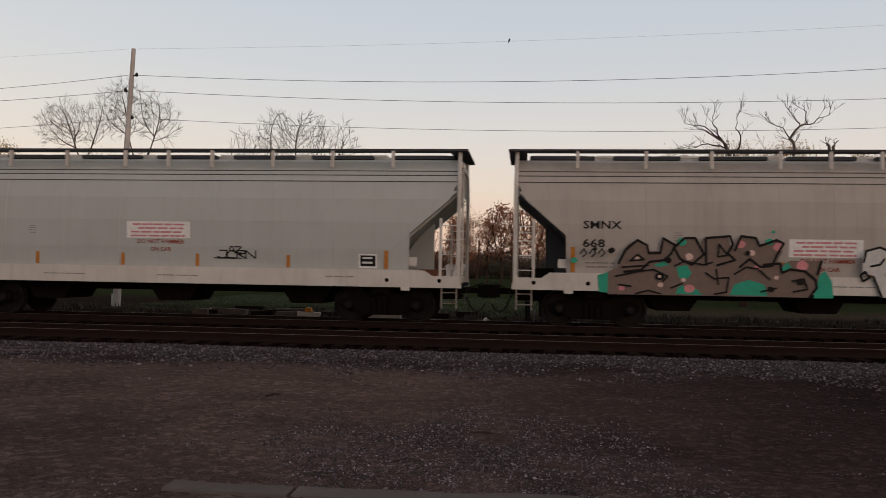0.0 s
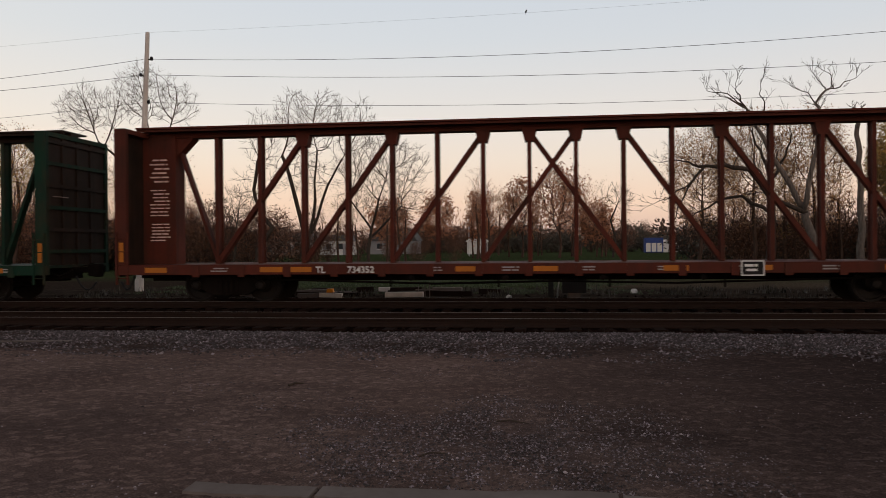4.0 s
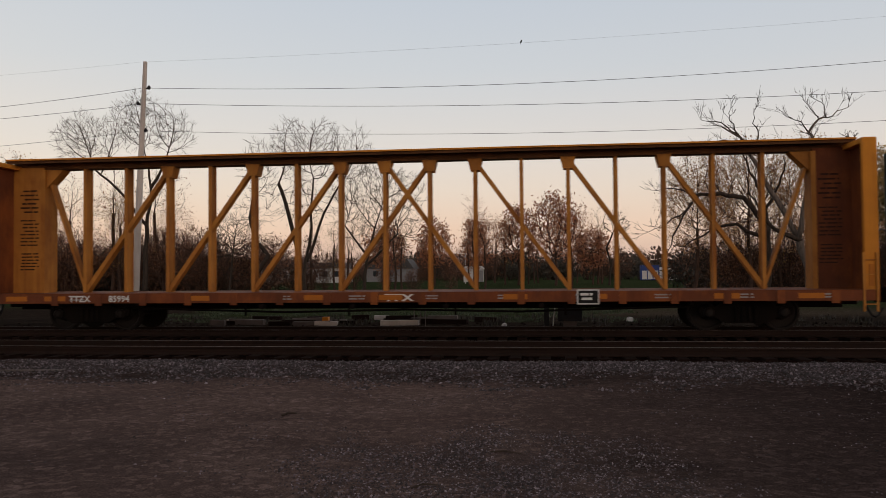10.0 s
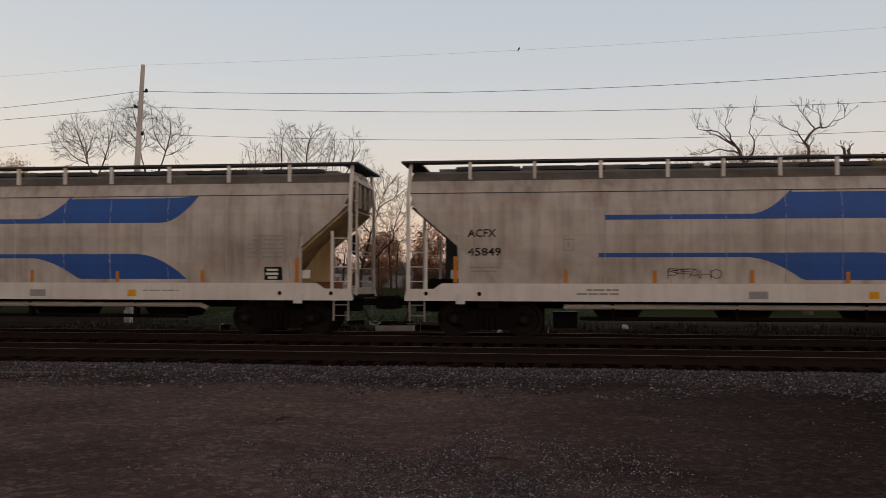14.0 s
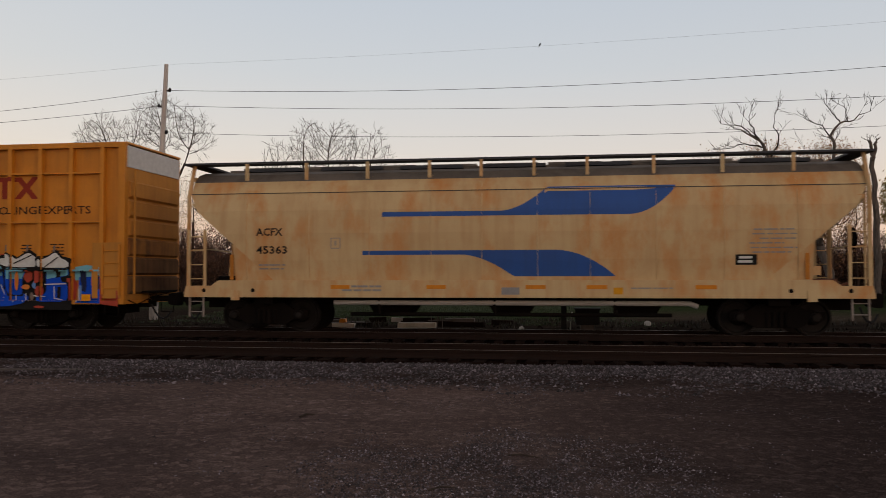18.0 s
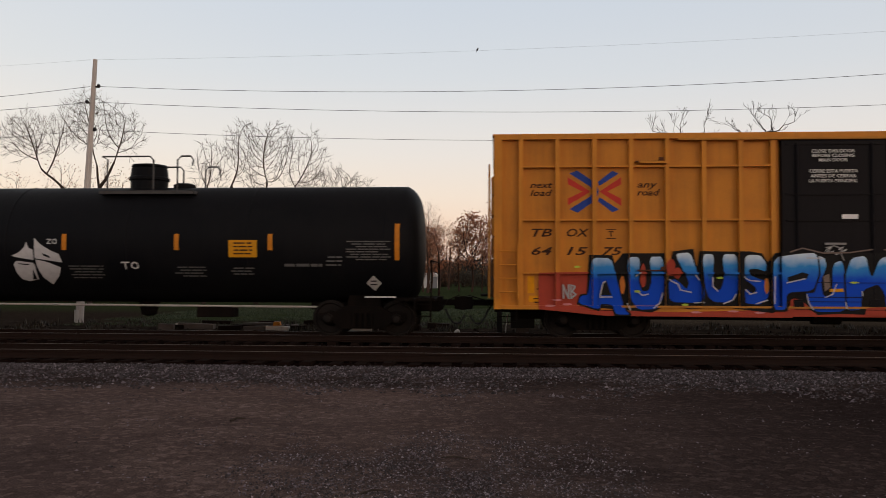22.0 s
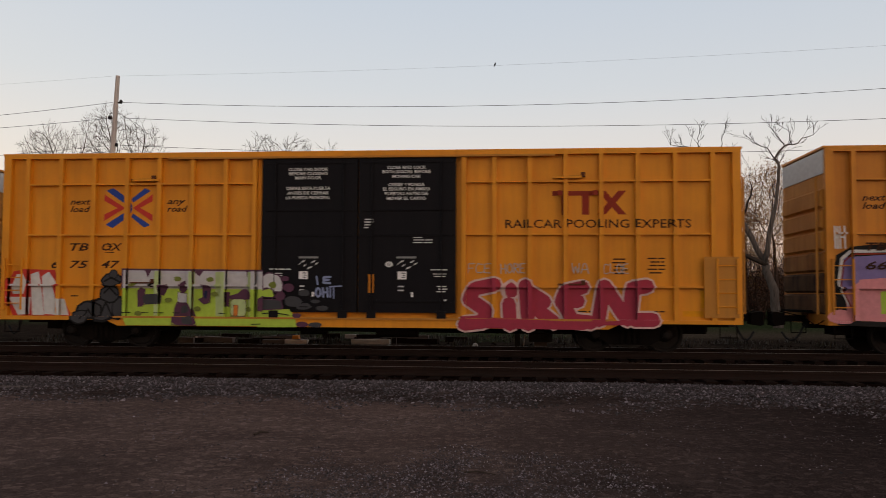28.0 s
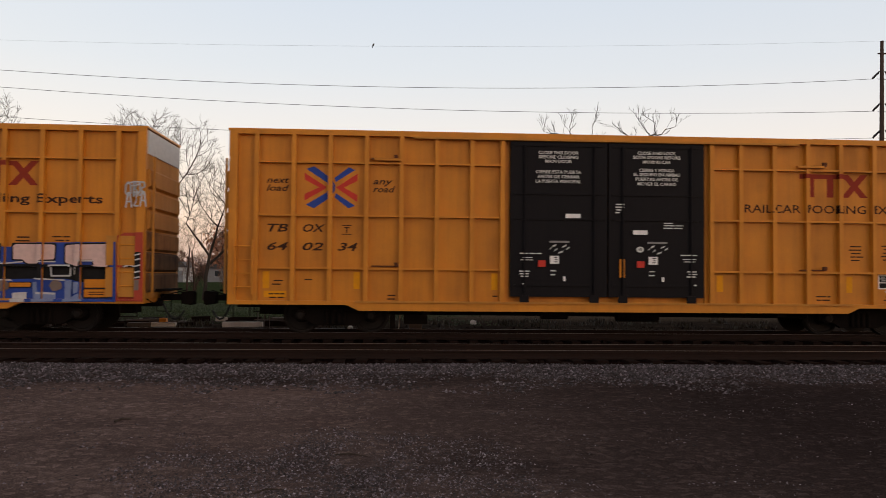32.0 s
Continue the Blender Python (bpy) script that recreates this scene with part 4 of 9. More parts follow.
WHEEL_ME, FRAME_ME = wheelset_mesh(), {-1: frame_mesh(-1), 1: frame_mesh(1)}
CAP_ME = Shape().lathe([(0, 0.13), (-0.06, 0.13), (-0.11, 0.09), (-0.12, 0.04)], "y", 12).mesh("bearing_cap")
CAP_ME2 = Shape().lathe([(0, 0.13), (0.06, 0.13), (0.11, 0.09), (0.12, 0.04)], "y", 12).mesh("bearing_cap")
BOLSTER_ME = Shape().box(-0.2, 0.2, -1.1, 1.1, 0.45, 0.70).box(-0.5, 0.5, -0.18, 0.18, 0.70, 0.80).mesh("truck")
SHOE_ME = Shape().box(-0.05, 0.05, -0.85, 0.85, 0.30, 0.40).mesh("brake_beam")


def truck(car, x, wheels):
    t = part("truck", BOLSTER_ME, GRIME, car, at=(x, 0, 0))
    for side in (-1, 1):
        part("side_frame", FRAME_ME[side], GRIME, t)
        for e in (-0.89, 0.89):
            part("bearing_cap", CAP_ME if side < 0 else CAP_ME2, WHEEL, t, "worn steel bearing cap", at=(e, side * 1.09, R_WHEEL))
    for e in (-0.36, 0.36):
        part("brake_beam", SHOE_ME, GRIME, t, at=(e, 0, 0))
    for e in (-0.89, 0.89):
        w = part("wheelset", WHEEL_ME, WHEEL, t, "dark steel wheels on an axle", at=(e, 0, R_WHEEL), smooth=False)
        wheels.append(w)


def coupler(car, x, sign, reach=0.72):
    """Draft sill, coupler head, cut lever and a drooping air hose at one end."""
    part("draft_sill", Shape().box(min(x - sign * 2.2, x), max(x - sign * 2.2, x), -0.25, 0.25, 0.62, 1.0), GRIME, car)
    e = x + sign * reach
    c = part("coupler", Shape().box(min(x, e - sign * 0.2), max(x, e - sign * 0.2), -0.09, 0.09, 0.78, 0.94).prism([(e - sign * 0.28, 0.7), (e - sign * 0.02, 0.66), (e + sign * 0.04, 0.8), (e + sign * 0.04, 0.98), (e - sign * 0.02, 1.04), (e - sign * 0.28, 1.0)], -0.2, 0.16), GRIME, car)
    part("knuckle", Shape().lathe([(0.68, 0.09), (1.02, 0.09)], "z", 10, (e, -0.08 * sign, 0)), GRIME, c)
    pts = [(x + sign * (0.15 + 0.5 * u), -0.35 + 0.2 * u, 0.70 - 1.35 * u * (1.15 - u) * 0.9) for u in (0, 0.2, 0.4, 0.6, 0.8, 1.0)]
    part("air_hose", Shape().tube(pts, 0.028, 6), CABINET, car, "drooping black rubber air hose")
    part("cut_lever", Shape().tube([(x + sign * 0.05, -1.45, 0.85), (x + sign * 0.12, -1.1, 0.72), (x + sign * 0.2, -0.4, 0.92), (e - sign * 0.15, -0.1, 1.06)], 0.016, 5), GRIME, car)


def ladder(car, x0, x1, y, z0, z1, material, rungs, name="ladder", r=0.022):
    lad = part(name, Shape().box(x0 - r, x0 + r, y - 0.03, y + 0.03, z0, z1), material, car)
    part("stile", Shape().box(x1 - r, x1 + r, y - 0.03, y + 0.03, z0, z1), material, lad)
    rung = Shape().tube([(x0, y, 0), (x1, y, 0)], 0.014, 6).mesh("rung")
    for i in range(rungs):
        part("rung", rung, material, lad, at=(0, 0, z0 + (i + 0.5) * (z1 - z0) / rungs))
    return lad


def reflectors(car, xs, y, z, w=0.06, h=0.24):
    me = Shape().box(-w / 2, w / 2, -0.008, 0.0, 0, h).mesh("reflector")
    for x in xs:
        part("reflector", me, DULL_ORANGE, car, "dull orange reflector strip", at=(x, y, z))


def lettering(car, text, x, z, h, y, ink, width=None, lean=0.0, wrap=None, name="lettering", bold=0.02):
    s = words(text, x, z, h, width, lean, bold)
    s.v = [(a, (wrap(c) if wrap else y) - 0.0, c) for a, _, c in s.v]
    if car.name.startswith("box") and name == "lettering":
        return on_box(name, s, ink, car)
    return part(name, s, ink, car)


def finish(car, rel, wheels):
    car.location = (rel + TRAIN[0][1], FAR_TRACK, RAIL_Z)
    CARS.append((car, rel, wheels))


# ---- covered hopper ----
H_PROF = [(1.30, 1.44), (1.9, 1.53), (2.6, 1.575), (3.2, 1.55), (3.65, 1.46), (4.0, 1.26), (4.22, 0.98), (4.33, 0.6), (4.37, 0.0)]


def side_y(z):
    return -lerp(z, H_PROF) - 0.006


def hopper(label, rel, half, paint_mat, sill_mat, seams, brackets, marks, tall_marks, line_z, outlets, pipe):
    car = thing("covered_hopper_car", label, "railcar", "freight cars of the train")
    xe = half - 0.12

    def reach(z):
        return xe if z > 3.38 else xe - (3.38 - z) * 1.15

    ring = [(-y, z) for z, y in H_PROF] + [(y, z) for z, y in reversed(H_PROF[:-1])]
    n = 21
    s = Shape()
    for i in range(n):
        u = -1 + 2 * i / (n - 1)
        s.v += [(u * reach(z), y, z) for y, z in ring]
    k = len(ring)
    s.f = [(i * k + j, (i + 1) * k + j, (i + 1) * k + (j + 1) % k, i * k + (j + 1) % k) for i in range(n - 1) for j in range(k)]
    s.f += [tuple(range(k)), tuple(range(n * k - 1, (n - 1) * k - 1, -1))]
    body = part("body", s, paint_mat, car)
    cream = paint_mat in (HOPPER_WHITE, HOPPER_RUST)
    if cream:
        # the top of the roof is black with soot
        body.data.materials.append(ROOF_SOOT)
        for f in body.data.polygons:
            if all(body.data.vertices[k].co.z > 3.99 for k in f.vertices):
                f.material_index = 1
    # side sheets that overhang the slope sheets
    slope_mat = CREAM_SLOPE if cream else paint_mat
    for sx in (-1, 1):
        for sy in (-1, 1):
            poly = [(xe, 3.42), (xe - 1.22, 2.32), (xe - 1.25, 1.32), (xe - 2.5, 1.32), (xe - 1.2, 2.6), (xe - 0.2, 3.42)]
            w = Shape()
            w.v = [(sx * x, sy * (lerp(z, H_PROF) + e), z) for e in (-0.03, 0.002) for x, z in poly]
            m = len(poly)
            w.f = [tuple(range(m)), tuple(range(2 * m - 1, m - 1, -1))] + [(i, (i + 1) % m, m + (i + 1) % m, m + i) for i in range(m)]
            part("side_sheet", w, paint_mat, car)
        # left end dark, right end pale: the side light is put into the colours
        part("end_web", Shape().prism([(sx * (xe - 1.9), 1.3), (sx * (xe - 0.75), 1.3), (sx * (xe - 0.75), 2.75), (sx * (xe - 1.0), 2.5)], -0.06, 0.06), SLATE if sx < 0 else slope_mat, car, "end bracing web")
        part("end_floor", Shape().box(min(sx * (xe - 2.2), sx * half), max(sx * (xe - 2.2), sx * half), -1.3, 1.3, 0.98, 1.06), GRIME, car)
        # corner posts and ladders on the near and far corners
        for sy in (-1, 1):
            part("corner_post", Shape().tube([(sx * (half - 0.08), sy * 1.5, 1.0), (sx * (half - 0.08), sy * 1.5, 3.6), (sx * (half - 0.1), sy * 1.2, 4.5)], 0.055, 6), sill_mat, car)
            ladder(car, sx * (half - 0.54), sx * (half - 0.1), sy * 1.52, 1.24, 2.72, sill_mat, 4, r=0.034)
            ladder(car, sx * (half - 0.5), sx * (half - 0.12), sy * 1.5, 0.42, 0.96, LADDER_GREY, 2, "sill_step", 0.016)
        # full-height ladder across the brake end beside the near corner
        if sx > 0:
            xl = half - 0.02
            end_ladder = part("end_ladder", Shape().box(xl - 0.025, xl + 0.025, -1.03, -0.97, 1.06, 4.2), sill_mat, car)
            rung = Shape().tube([(xl, -1.46, 0), (xl, -1.0, 0)], 0.014, 6).mesh("rung")
            for i in range(8):
                part("rung", rung, sill_mat, end_ladder, at=(0, 0, 1.3 + 0.37 * i))
        for y in (-0.9, -0.3, 0.3, 0.9):
            part("end_rib", Shape().box(min(sx * (xe + 0.002), sx * (xe + 0.05)), max(sx * (xe + 0.002), sx * (xe + 0.05)), y - 0.05, y + 0.05, 3.4, 4.05), paint_mat, car)
        part("top_frame", Shape().box(min(sx * xe, sx * (xe + 0.09)), max(sx * xe, sx * (xe + 0.09)), -1.2, 1.2, 4.05, 4.16), sill_mat, car)
        part("slope_shadow_plate", Shape().prism([(sx * (xe - 0.02), 3.30), (sx * (xe - 0.05), 3.34), (sx * (xe - 1.9), 1.72), (sx * (xe - 1.86), 1.68)][::-sx], -1.36, 1.36), SLATE if sx < 0 else slope_mat, car, "plate under the slope, shade painted in at the left end")
        part("route_board", Shape().box(sx * (xe - 1.2) - 0.16, sx * (xe - 1.2) + 0.16, -1.40, -1.37, 1.50, 1.72), sill_mat, car)
        part("grab_rail", Shape().tube([(sx * (half - 0.1), -1.3, 2.2), (sx * (half - 0.05), 0, 2.25), (sx * (half - 0.1), 1.3, 2.2)], 0.02, 5), sill_mat, car)
        part("bolster", Shape().box(sx * (half - 2.1) - 0.25, sx * (half - 2.1) + 0.25, -1.35, 1.35, 0.76, 1.0), GRIME, car)
    part("brake_wheel", Shape().lathe([(half - 0.2, 0.26), (half - 0.17, 0.28), (half - 0.14, 0.26)], "x", 16, (0, -0.6, 2.4)), GRIME, car)
    part("brake_cylinder", Shape().tube([(half - 1.2, -0.5, 1.25), (half - 0.55, -0.5, 1.25)], 0.16, 10), BRAKE_RUST, car)
    part("brake_valve", Shape().box(half - 1.75, half - 1.35, -1.1, -0.75, 1.06, 1.34).tube([(half - 1.75, -1.0, 1.2), (half - 0.9, -1.15, 1.15), (half - 0.5, -1.2, 1.3)], 0.035, 6), BRAKE_RUST, car, "rusty brake valve and piping")
    part("air_tank", Shape().tube([(-half + 0.45, -0.35, 1.3), (-half + 1.1, -0.35, 1.3)], 0.2, 10), GRIME, car)
    # side sills
    for sy in (-1, 1):
        sill = Shape().prism([(-half, 1.02), (-half + 0.05, 1.24), (-half + 0.75, 1.24), (-half + 0.95, 1.38), (half - 0.95, 1.38), (half - 0.75, 1.24), (half - 0.05, 1.24), (half, 1.02), (half, 0.94), (-half, 0.94)], min(sy * 1.46, sy * 1.6), max(sy * 1.46, sy * 1.6))
        part("side_sill", sill, sill_mat, car, "pale steel side sill")
        # flat dark discs: the slots' inner shade is only colour
        for x in (-half + 0.55, half - 0.55, -half + 1.9, half - 1.9):
            part("sill_slot", Shape().lathe([(sy * 1.598, 0.055), (sy * 1.604, 0.055)], "y", 10, (x, 0, 1.12)), GRIME, car)
        for x in (-half + 1.42, half - 1.42):
            part("jacking_pad", Shape().box(x - 0.11, x + 0.11, sy * 1.6 - 0.03, sy * 1.6 + 0.03, 0.86, 1.12), sill_mat, car)
    # roof: hatches, running boards on brackets
    part("roof_trough", Shape().box(-xe + 0.6, xe - 0.6, -0.28, 0.28, 4.34, 4.44), ROOF_SOOT if cream else ROOF_METAL, car)
    for i in range(-4, 5):
        part("hatch_lid", Shape().box(i * 1.65 - 0.7, i * 1.65 + 0.7, -0.3, 0.3, 4.44, 4.50), ROOF_SOOT if cream else ROOF_METAL, car)
    # dark blocks added in place of the shadow under the walkway, sky slits between
    for i in range(-3, 4):
        part("hatch_rail", Shape().box(i * 2.2 - 0.8, i * 2.2 + 0.9, -0.5, 0.5, 4.37, 4.46), SLATE, car, "dark block standing for the shadow under the walkway")
    for sy in (-1, 1):
        part("running_board", Shape().box(-half - 0.12, half + 0.12, min(sy * 1.0, sy * 1.42), max(sy * 1.0, sy * 1.42), 4.46, 4.51), SLATE, car, "thin dark roof walkway")
        me = Shape().box(-0.04, 0.04, min(sy * 1.36, sy * 1.44), max(sy * 1.36, sy * 1.44), 4.02, 4.46).mesh("walkway_bracket")
        for x in brackets:
            part("walkway_bracket", me, sill_mat, car, at=(x, 0, 0))
    for sx in (-1, 1):
        part("end_walkway", Shape().box(min(sx * (half - 0.35), sx * (half + 0.12)), max(sx * (half - 0.35), sx * (half + 0.12)), -1.0, 1.0, 4.46, 4.51), SLATE, car)
    # weld seams and ledges
    for x in seams:
        s = Shape()
        zs = [1.40 + i * 0.27 for i in range(11)]
        s.v = [(x + e, side_y(z) - d, z) for z in zs for e, d in ((-0.016, -0.01), (0, 0.006), (0.016, -0.01))]
        s.f = [(3 * i + j, 3 * i + j + 1, 3 * i + j + 4, 3 * i + j + 3) for i in range(len(zs) - 1) for j in range(2)]
        part("weld_seam", s, paint_mat, car)
    for z in line_z:
        part("side_ledge", Shape().box(-xe, xe, side_y(z) - 0.012, side_y(z) + 0.02, z - 0.009, z + 0.009), SLATE, car, "thin dark ledge")
    reflectors(car, marks, side_y(1.6) - 0.004, 1.40, 0.09, 0.34)
    reflectors(car, tall_marks, side_y(1.7) - 0.012, 1.40, 0.10, 0.66)
    # discharge gates and pipe
    for x in outlets:
        part("discharge_gate", Shape().prism([(x - 0.75, 0.96), (x + 0.75, 0.96), (x + 0.42, 0.45), (x - 0.42, 0.45)], -0.75, 0.75), GRIME, car)
    part("centre_sill", Shape().box(-half + 1.5, half - 1.5, -0.28, 0.28, 0.72, 1.0), GRIME, car)
    if pipe:
        part("outlet_pipe", Shape().tube([(-4.6, -1.25, 0.80), (4.4, -1.25, 0.80), (4.6, -1.25, 0.72)], 0.065, 8), HOPPER_TAN, car, "long pale unloading pipe")
        part("lower_pipe", Shape().tube([(-4.2, -1.1, 0.50), (4.0, -1.1, 0.50)], 0.05, 8), GRIME, car)
        for x in (-3.4, -0.4, 2.6):
            part("pipe_hanger", Shape().box(x - 0.03, x + 0.03, -1.3, -1.05, 0.5, 0.95), GRIME, car)
    wheels = []
    for sx in (-1, 1):
        truck(car, sx * (half - 2.1), wheels)
        coupler(car, sx * (half - 0.1), sx, 0.72)
    finish(car, rel, wheels)
    return car


def curved(shape):
    """Lay a flat patch on the hopper's bulging side."""
    shape.v = [(x, side_y(z) + y, z) for x, y, z in shape.v]
    return shape


def ribbon_patch(xs, top, bottom, y=0.0, rows=5):
    s = Shape()
    for x in xs:
        a, c = bottom(x), top(x)
        s.v += [(x, y, a + (c - a) * j / rows) for j in range(rows + 1)]
    k = rows + 1
    s.f = [(i * k + j, (i + 1) * k + j, (i + 1) * k + j + 1, i * k + j + 1) for i in range(len(xs) - 1) for j in range(rows)]
    return curved(s)


def flow_stripes(car, u, w, dz=0.0):
    """The two blue stripes that sweep out into wide bands. u, w: where the upper and lower one start, swell, reach full height, taper and end."""
    def sweep(a):
        return min(max(a, 0.0), 1.0) ** 1.7

    def steps(a, b):
        return [a + (b - a) * i / 80 for i in range(81)]

    up = lambda x: 3.08 + dz + 0.60 * sweep((x - u[1]) / (u[2] - u[1]))
    low = lambda x: 2.96 + dz + (0.71 - dz) * max(0.0, (x - u[3]) / (u[4] - u[3])) ** 2
    part("stripe", ribbon_patch(steps(u[0], u[4]), up, lambda x: min(low(x), up(x))), STRIPE_BLUE, car, "blue stripe sweeping up into a band")
    top = lambda x: 2.14 - 0.66 * max(0.0, (x - w[3]) / (w[4] - w[3])) ** 2
    bot = lambda x: 2.03 - 0.55 * sweep((x - w[1]) / (w[2] - w[1]))
    part("stripe", ribbon_patch(steps(w[0], w[4]), top, lambda x: min(bot(x), top(x))), STRIPE_BLUE, car, "blue stripe sweeping down into a band")


def hopper_stencils(car, mark, number, x, ink, z0=2.55, z1=2.08, h=0.2):
    lettering(car, mark, x, z0, h, 0, ink, width=0.72, wrap=side_y)
    lettering(car, number, x, z1, h, 0, ink, width=0.84, wrap=side_y)
    part("small_stencil", curved(bars(Shape(), x + 0.05, 1.80, 0.75, 2, 0, 0.10, 0.035, 2)), GREY_INK, car)


SEAMS = [-6.9, -5.2, -3.6, -2.0, -0.7, 0.7, 2.0, 3.6, 5.2, 6.9]
for label, rel, half, mat_, num, mats, dx in (
        ("weathered white covered hopper car with blue sweeping stripes", 20.72, 8.6, HOPPER_WHITE, "45849", SILL_WHITE, 0.0),
        ("dusty white covered hopper car with blue sweeping stripes", 2.2, 8.57, HOPPER_WHITE, "45565", SILL_WHITE, 0.0),
        ("cream covered hopper car heavily stained with orange rust", -16.56, 8.6, HOPPER_RUST, "45363", HOPPER_RUST, 0.1)):
    rusty = mat_ is HOPPER_RUST
    car = hopper(label, rel, half, mat_, mats, SEAMS, [-6.95, -5.32, -3.68, -2.05, -0.72, 0.62, 1.94, 3.56, 5.2, 6.85],
                 [] if rusty else [-4.56, -2.40, -0.09, 2.12] if num == "45849" else [-4.95, -2.80, -0.22, 2.2, 4.55], [-7.31, 7.1], [3.67], [-3.2, 0.0, 3.2], True)
    flow_stripes(car, (-3.26, -0.2, 0.95, 2.95, 4.07) if rusty else (-3.6, -0.1, 0.85, 3.4, 4.42), (-3.78, -1.2, 0.1, 1.1, 2.62) if rusty else (-3.76, -0.2, 1.1, 2.7, 4.12), 0.05 if rusty else 0.0)
    hopper_stencils(car, "ACFX", num, -6.63 if rusty else -7.0, BLACK_INK)
    part("data_block", curved(bars(Shape(), 5.75, 2.62, 1.15, 6, 0, 0.11, 0.032, int(num) % 97)), GREY_INK, car)
    plate = part("placard", curved(Shape().rect(5.45, 5.95, 1.75, 2.0, -0.003) if rusty else Shape().rect(6.22, 6.70, 1.46, 1.80, -0.003)), BLACK_INK, car, "black stencilled panel")
    part("placard_mark", curved(bars(Shape(), 5.5 if rusty else 6.26, 1.96 if rusty else 1.75, 0.40, 2 if rusty else 3, -0.007, 0.10, 0.06, 5)), WHITE_INK, plate)
    part("sill_stencil", bars(bars(Shape(), -4.3, 1.25, 1.1, 2, -1.605, 0.1, 0.05, 8), 2.9, 1.2, 1.2, 1, -1.605, 0.1, 0.03, 9), GREY_INK, car)
    part("sill_patch", Shape().rect(-0.2, 0.25, 1.02, 1.2, -1.604), GREY_INK, car)
    part("sill_patch", Shape().rect(2.55, 2.78, 1.03, 1.2, -1.604), YELLOW_PLATE, car)
    part("small_stencil", curved(Shape().rect(-4.62, -4.60, 2.2, 2.48, 0).rect(-4.38, -4.36, 2.2, 2.48, 0).rect(-4.60, -4.38, 2.46, 2.48, 0).rect(-4.60, -4.38, 2.2, 2.22, 0).rect(-4.51, -4.47, 2.28, 2.4, 0)), GREY_INK, car)
    if rusty:
        for x in (-4.6, -2.1, 0.4, 1.9, 4.5):
            part("reflector", Shape().box(x, x + 0.5, -1.608, -1.6, 1.16, 1.26), ORANGE, car, "orange reflector strip")
    elif num == "45849":
        s = Shape()
        spray(s, "PTAHO", -2.1, 1.50, 1.3, 0.24, 0.016, 0, 31, -0.1)
        spray(s, "RE", -2.1, 1.62, 0.6, 0.14, 0.014, -0.002, 33, 0.0)
        part("scrawl", curved(s), BLACK_INK, car, "thin black sprayed scrawl")

class Art:
    """Sprayed patches on a car side, each laid a hair over the last. Its own grid is mapped to x, z in metres."""

    def __init__(self, car, x0, sx, z0, sz, y):
        self.lay = on_box if car.name.startswith("box") else part
        self.car, self.x0, self.sx, self.z0, self.sz, self.y = car, x0, sx, z0, sz, y

    def at(self, p):
        return (self.x0 + p[0] / self.sx, self.z0 - p[1] / self.sz)

    def patch(self, material, pts, label=""):
        self.y -= 0.0006
        return self.lay("graffiti_patch", Shape().flat([self.at(p) for p in pts], self.y), material, self.car, label)

    def spot(self, material, x, y, rx, ry, seed=0):
        self.y -= 0.0006
        s = Shape()
        cx, cz = self.at((x, y))
        blob(s, cx, cz, rx / self.sx, ry / self.sz, self.y, seed, 12, 0.12)
        return self.lay("graffiti_patch", s, material, self.car)

    def line(self, material, pts, width):
        s = Shape()
        pts = [self.at(p) for p in pts]
        w = width / self.sx / 2
        for (ax, az_), (bx, bz) in zip(pts, pts[1:]):
            d = math.hypot(bx - ax, bz - az_) or 1
            nx, nz = -(bz - az_) / d * w, (bx - ax) / d * w
            self.y -= 0.0002
            s.flat([(ax - nx, az_ - nz), (bx - nx, bz - nz), (bx + nx, bz + nz), (ax + nx, az_ + nz)], self.y)
        for px, pz in pts:
            self.y -= 0.0002
            s.flat([(px + w * math.cos(a * math.pi / 4), pz + w * math.sin(a * math.pi / 4)) for a in range(8)], self.y)
        return self.lay("graffiti_line", s, material, self.car)

    def scrawl(self, material, glyphs, x, y, w, h, stroke, seed=3):
        s = Shape()
        a = self.at((x, y + h))
        self.y = spray(s, glyphs, a[0], a[1], w / self.sx, h / self.sz, stroke / self.sx, self.y - 0.001, seed, 0.05)
        return self.lay("graffiti_scrawl", s, material, self.car)


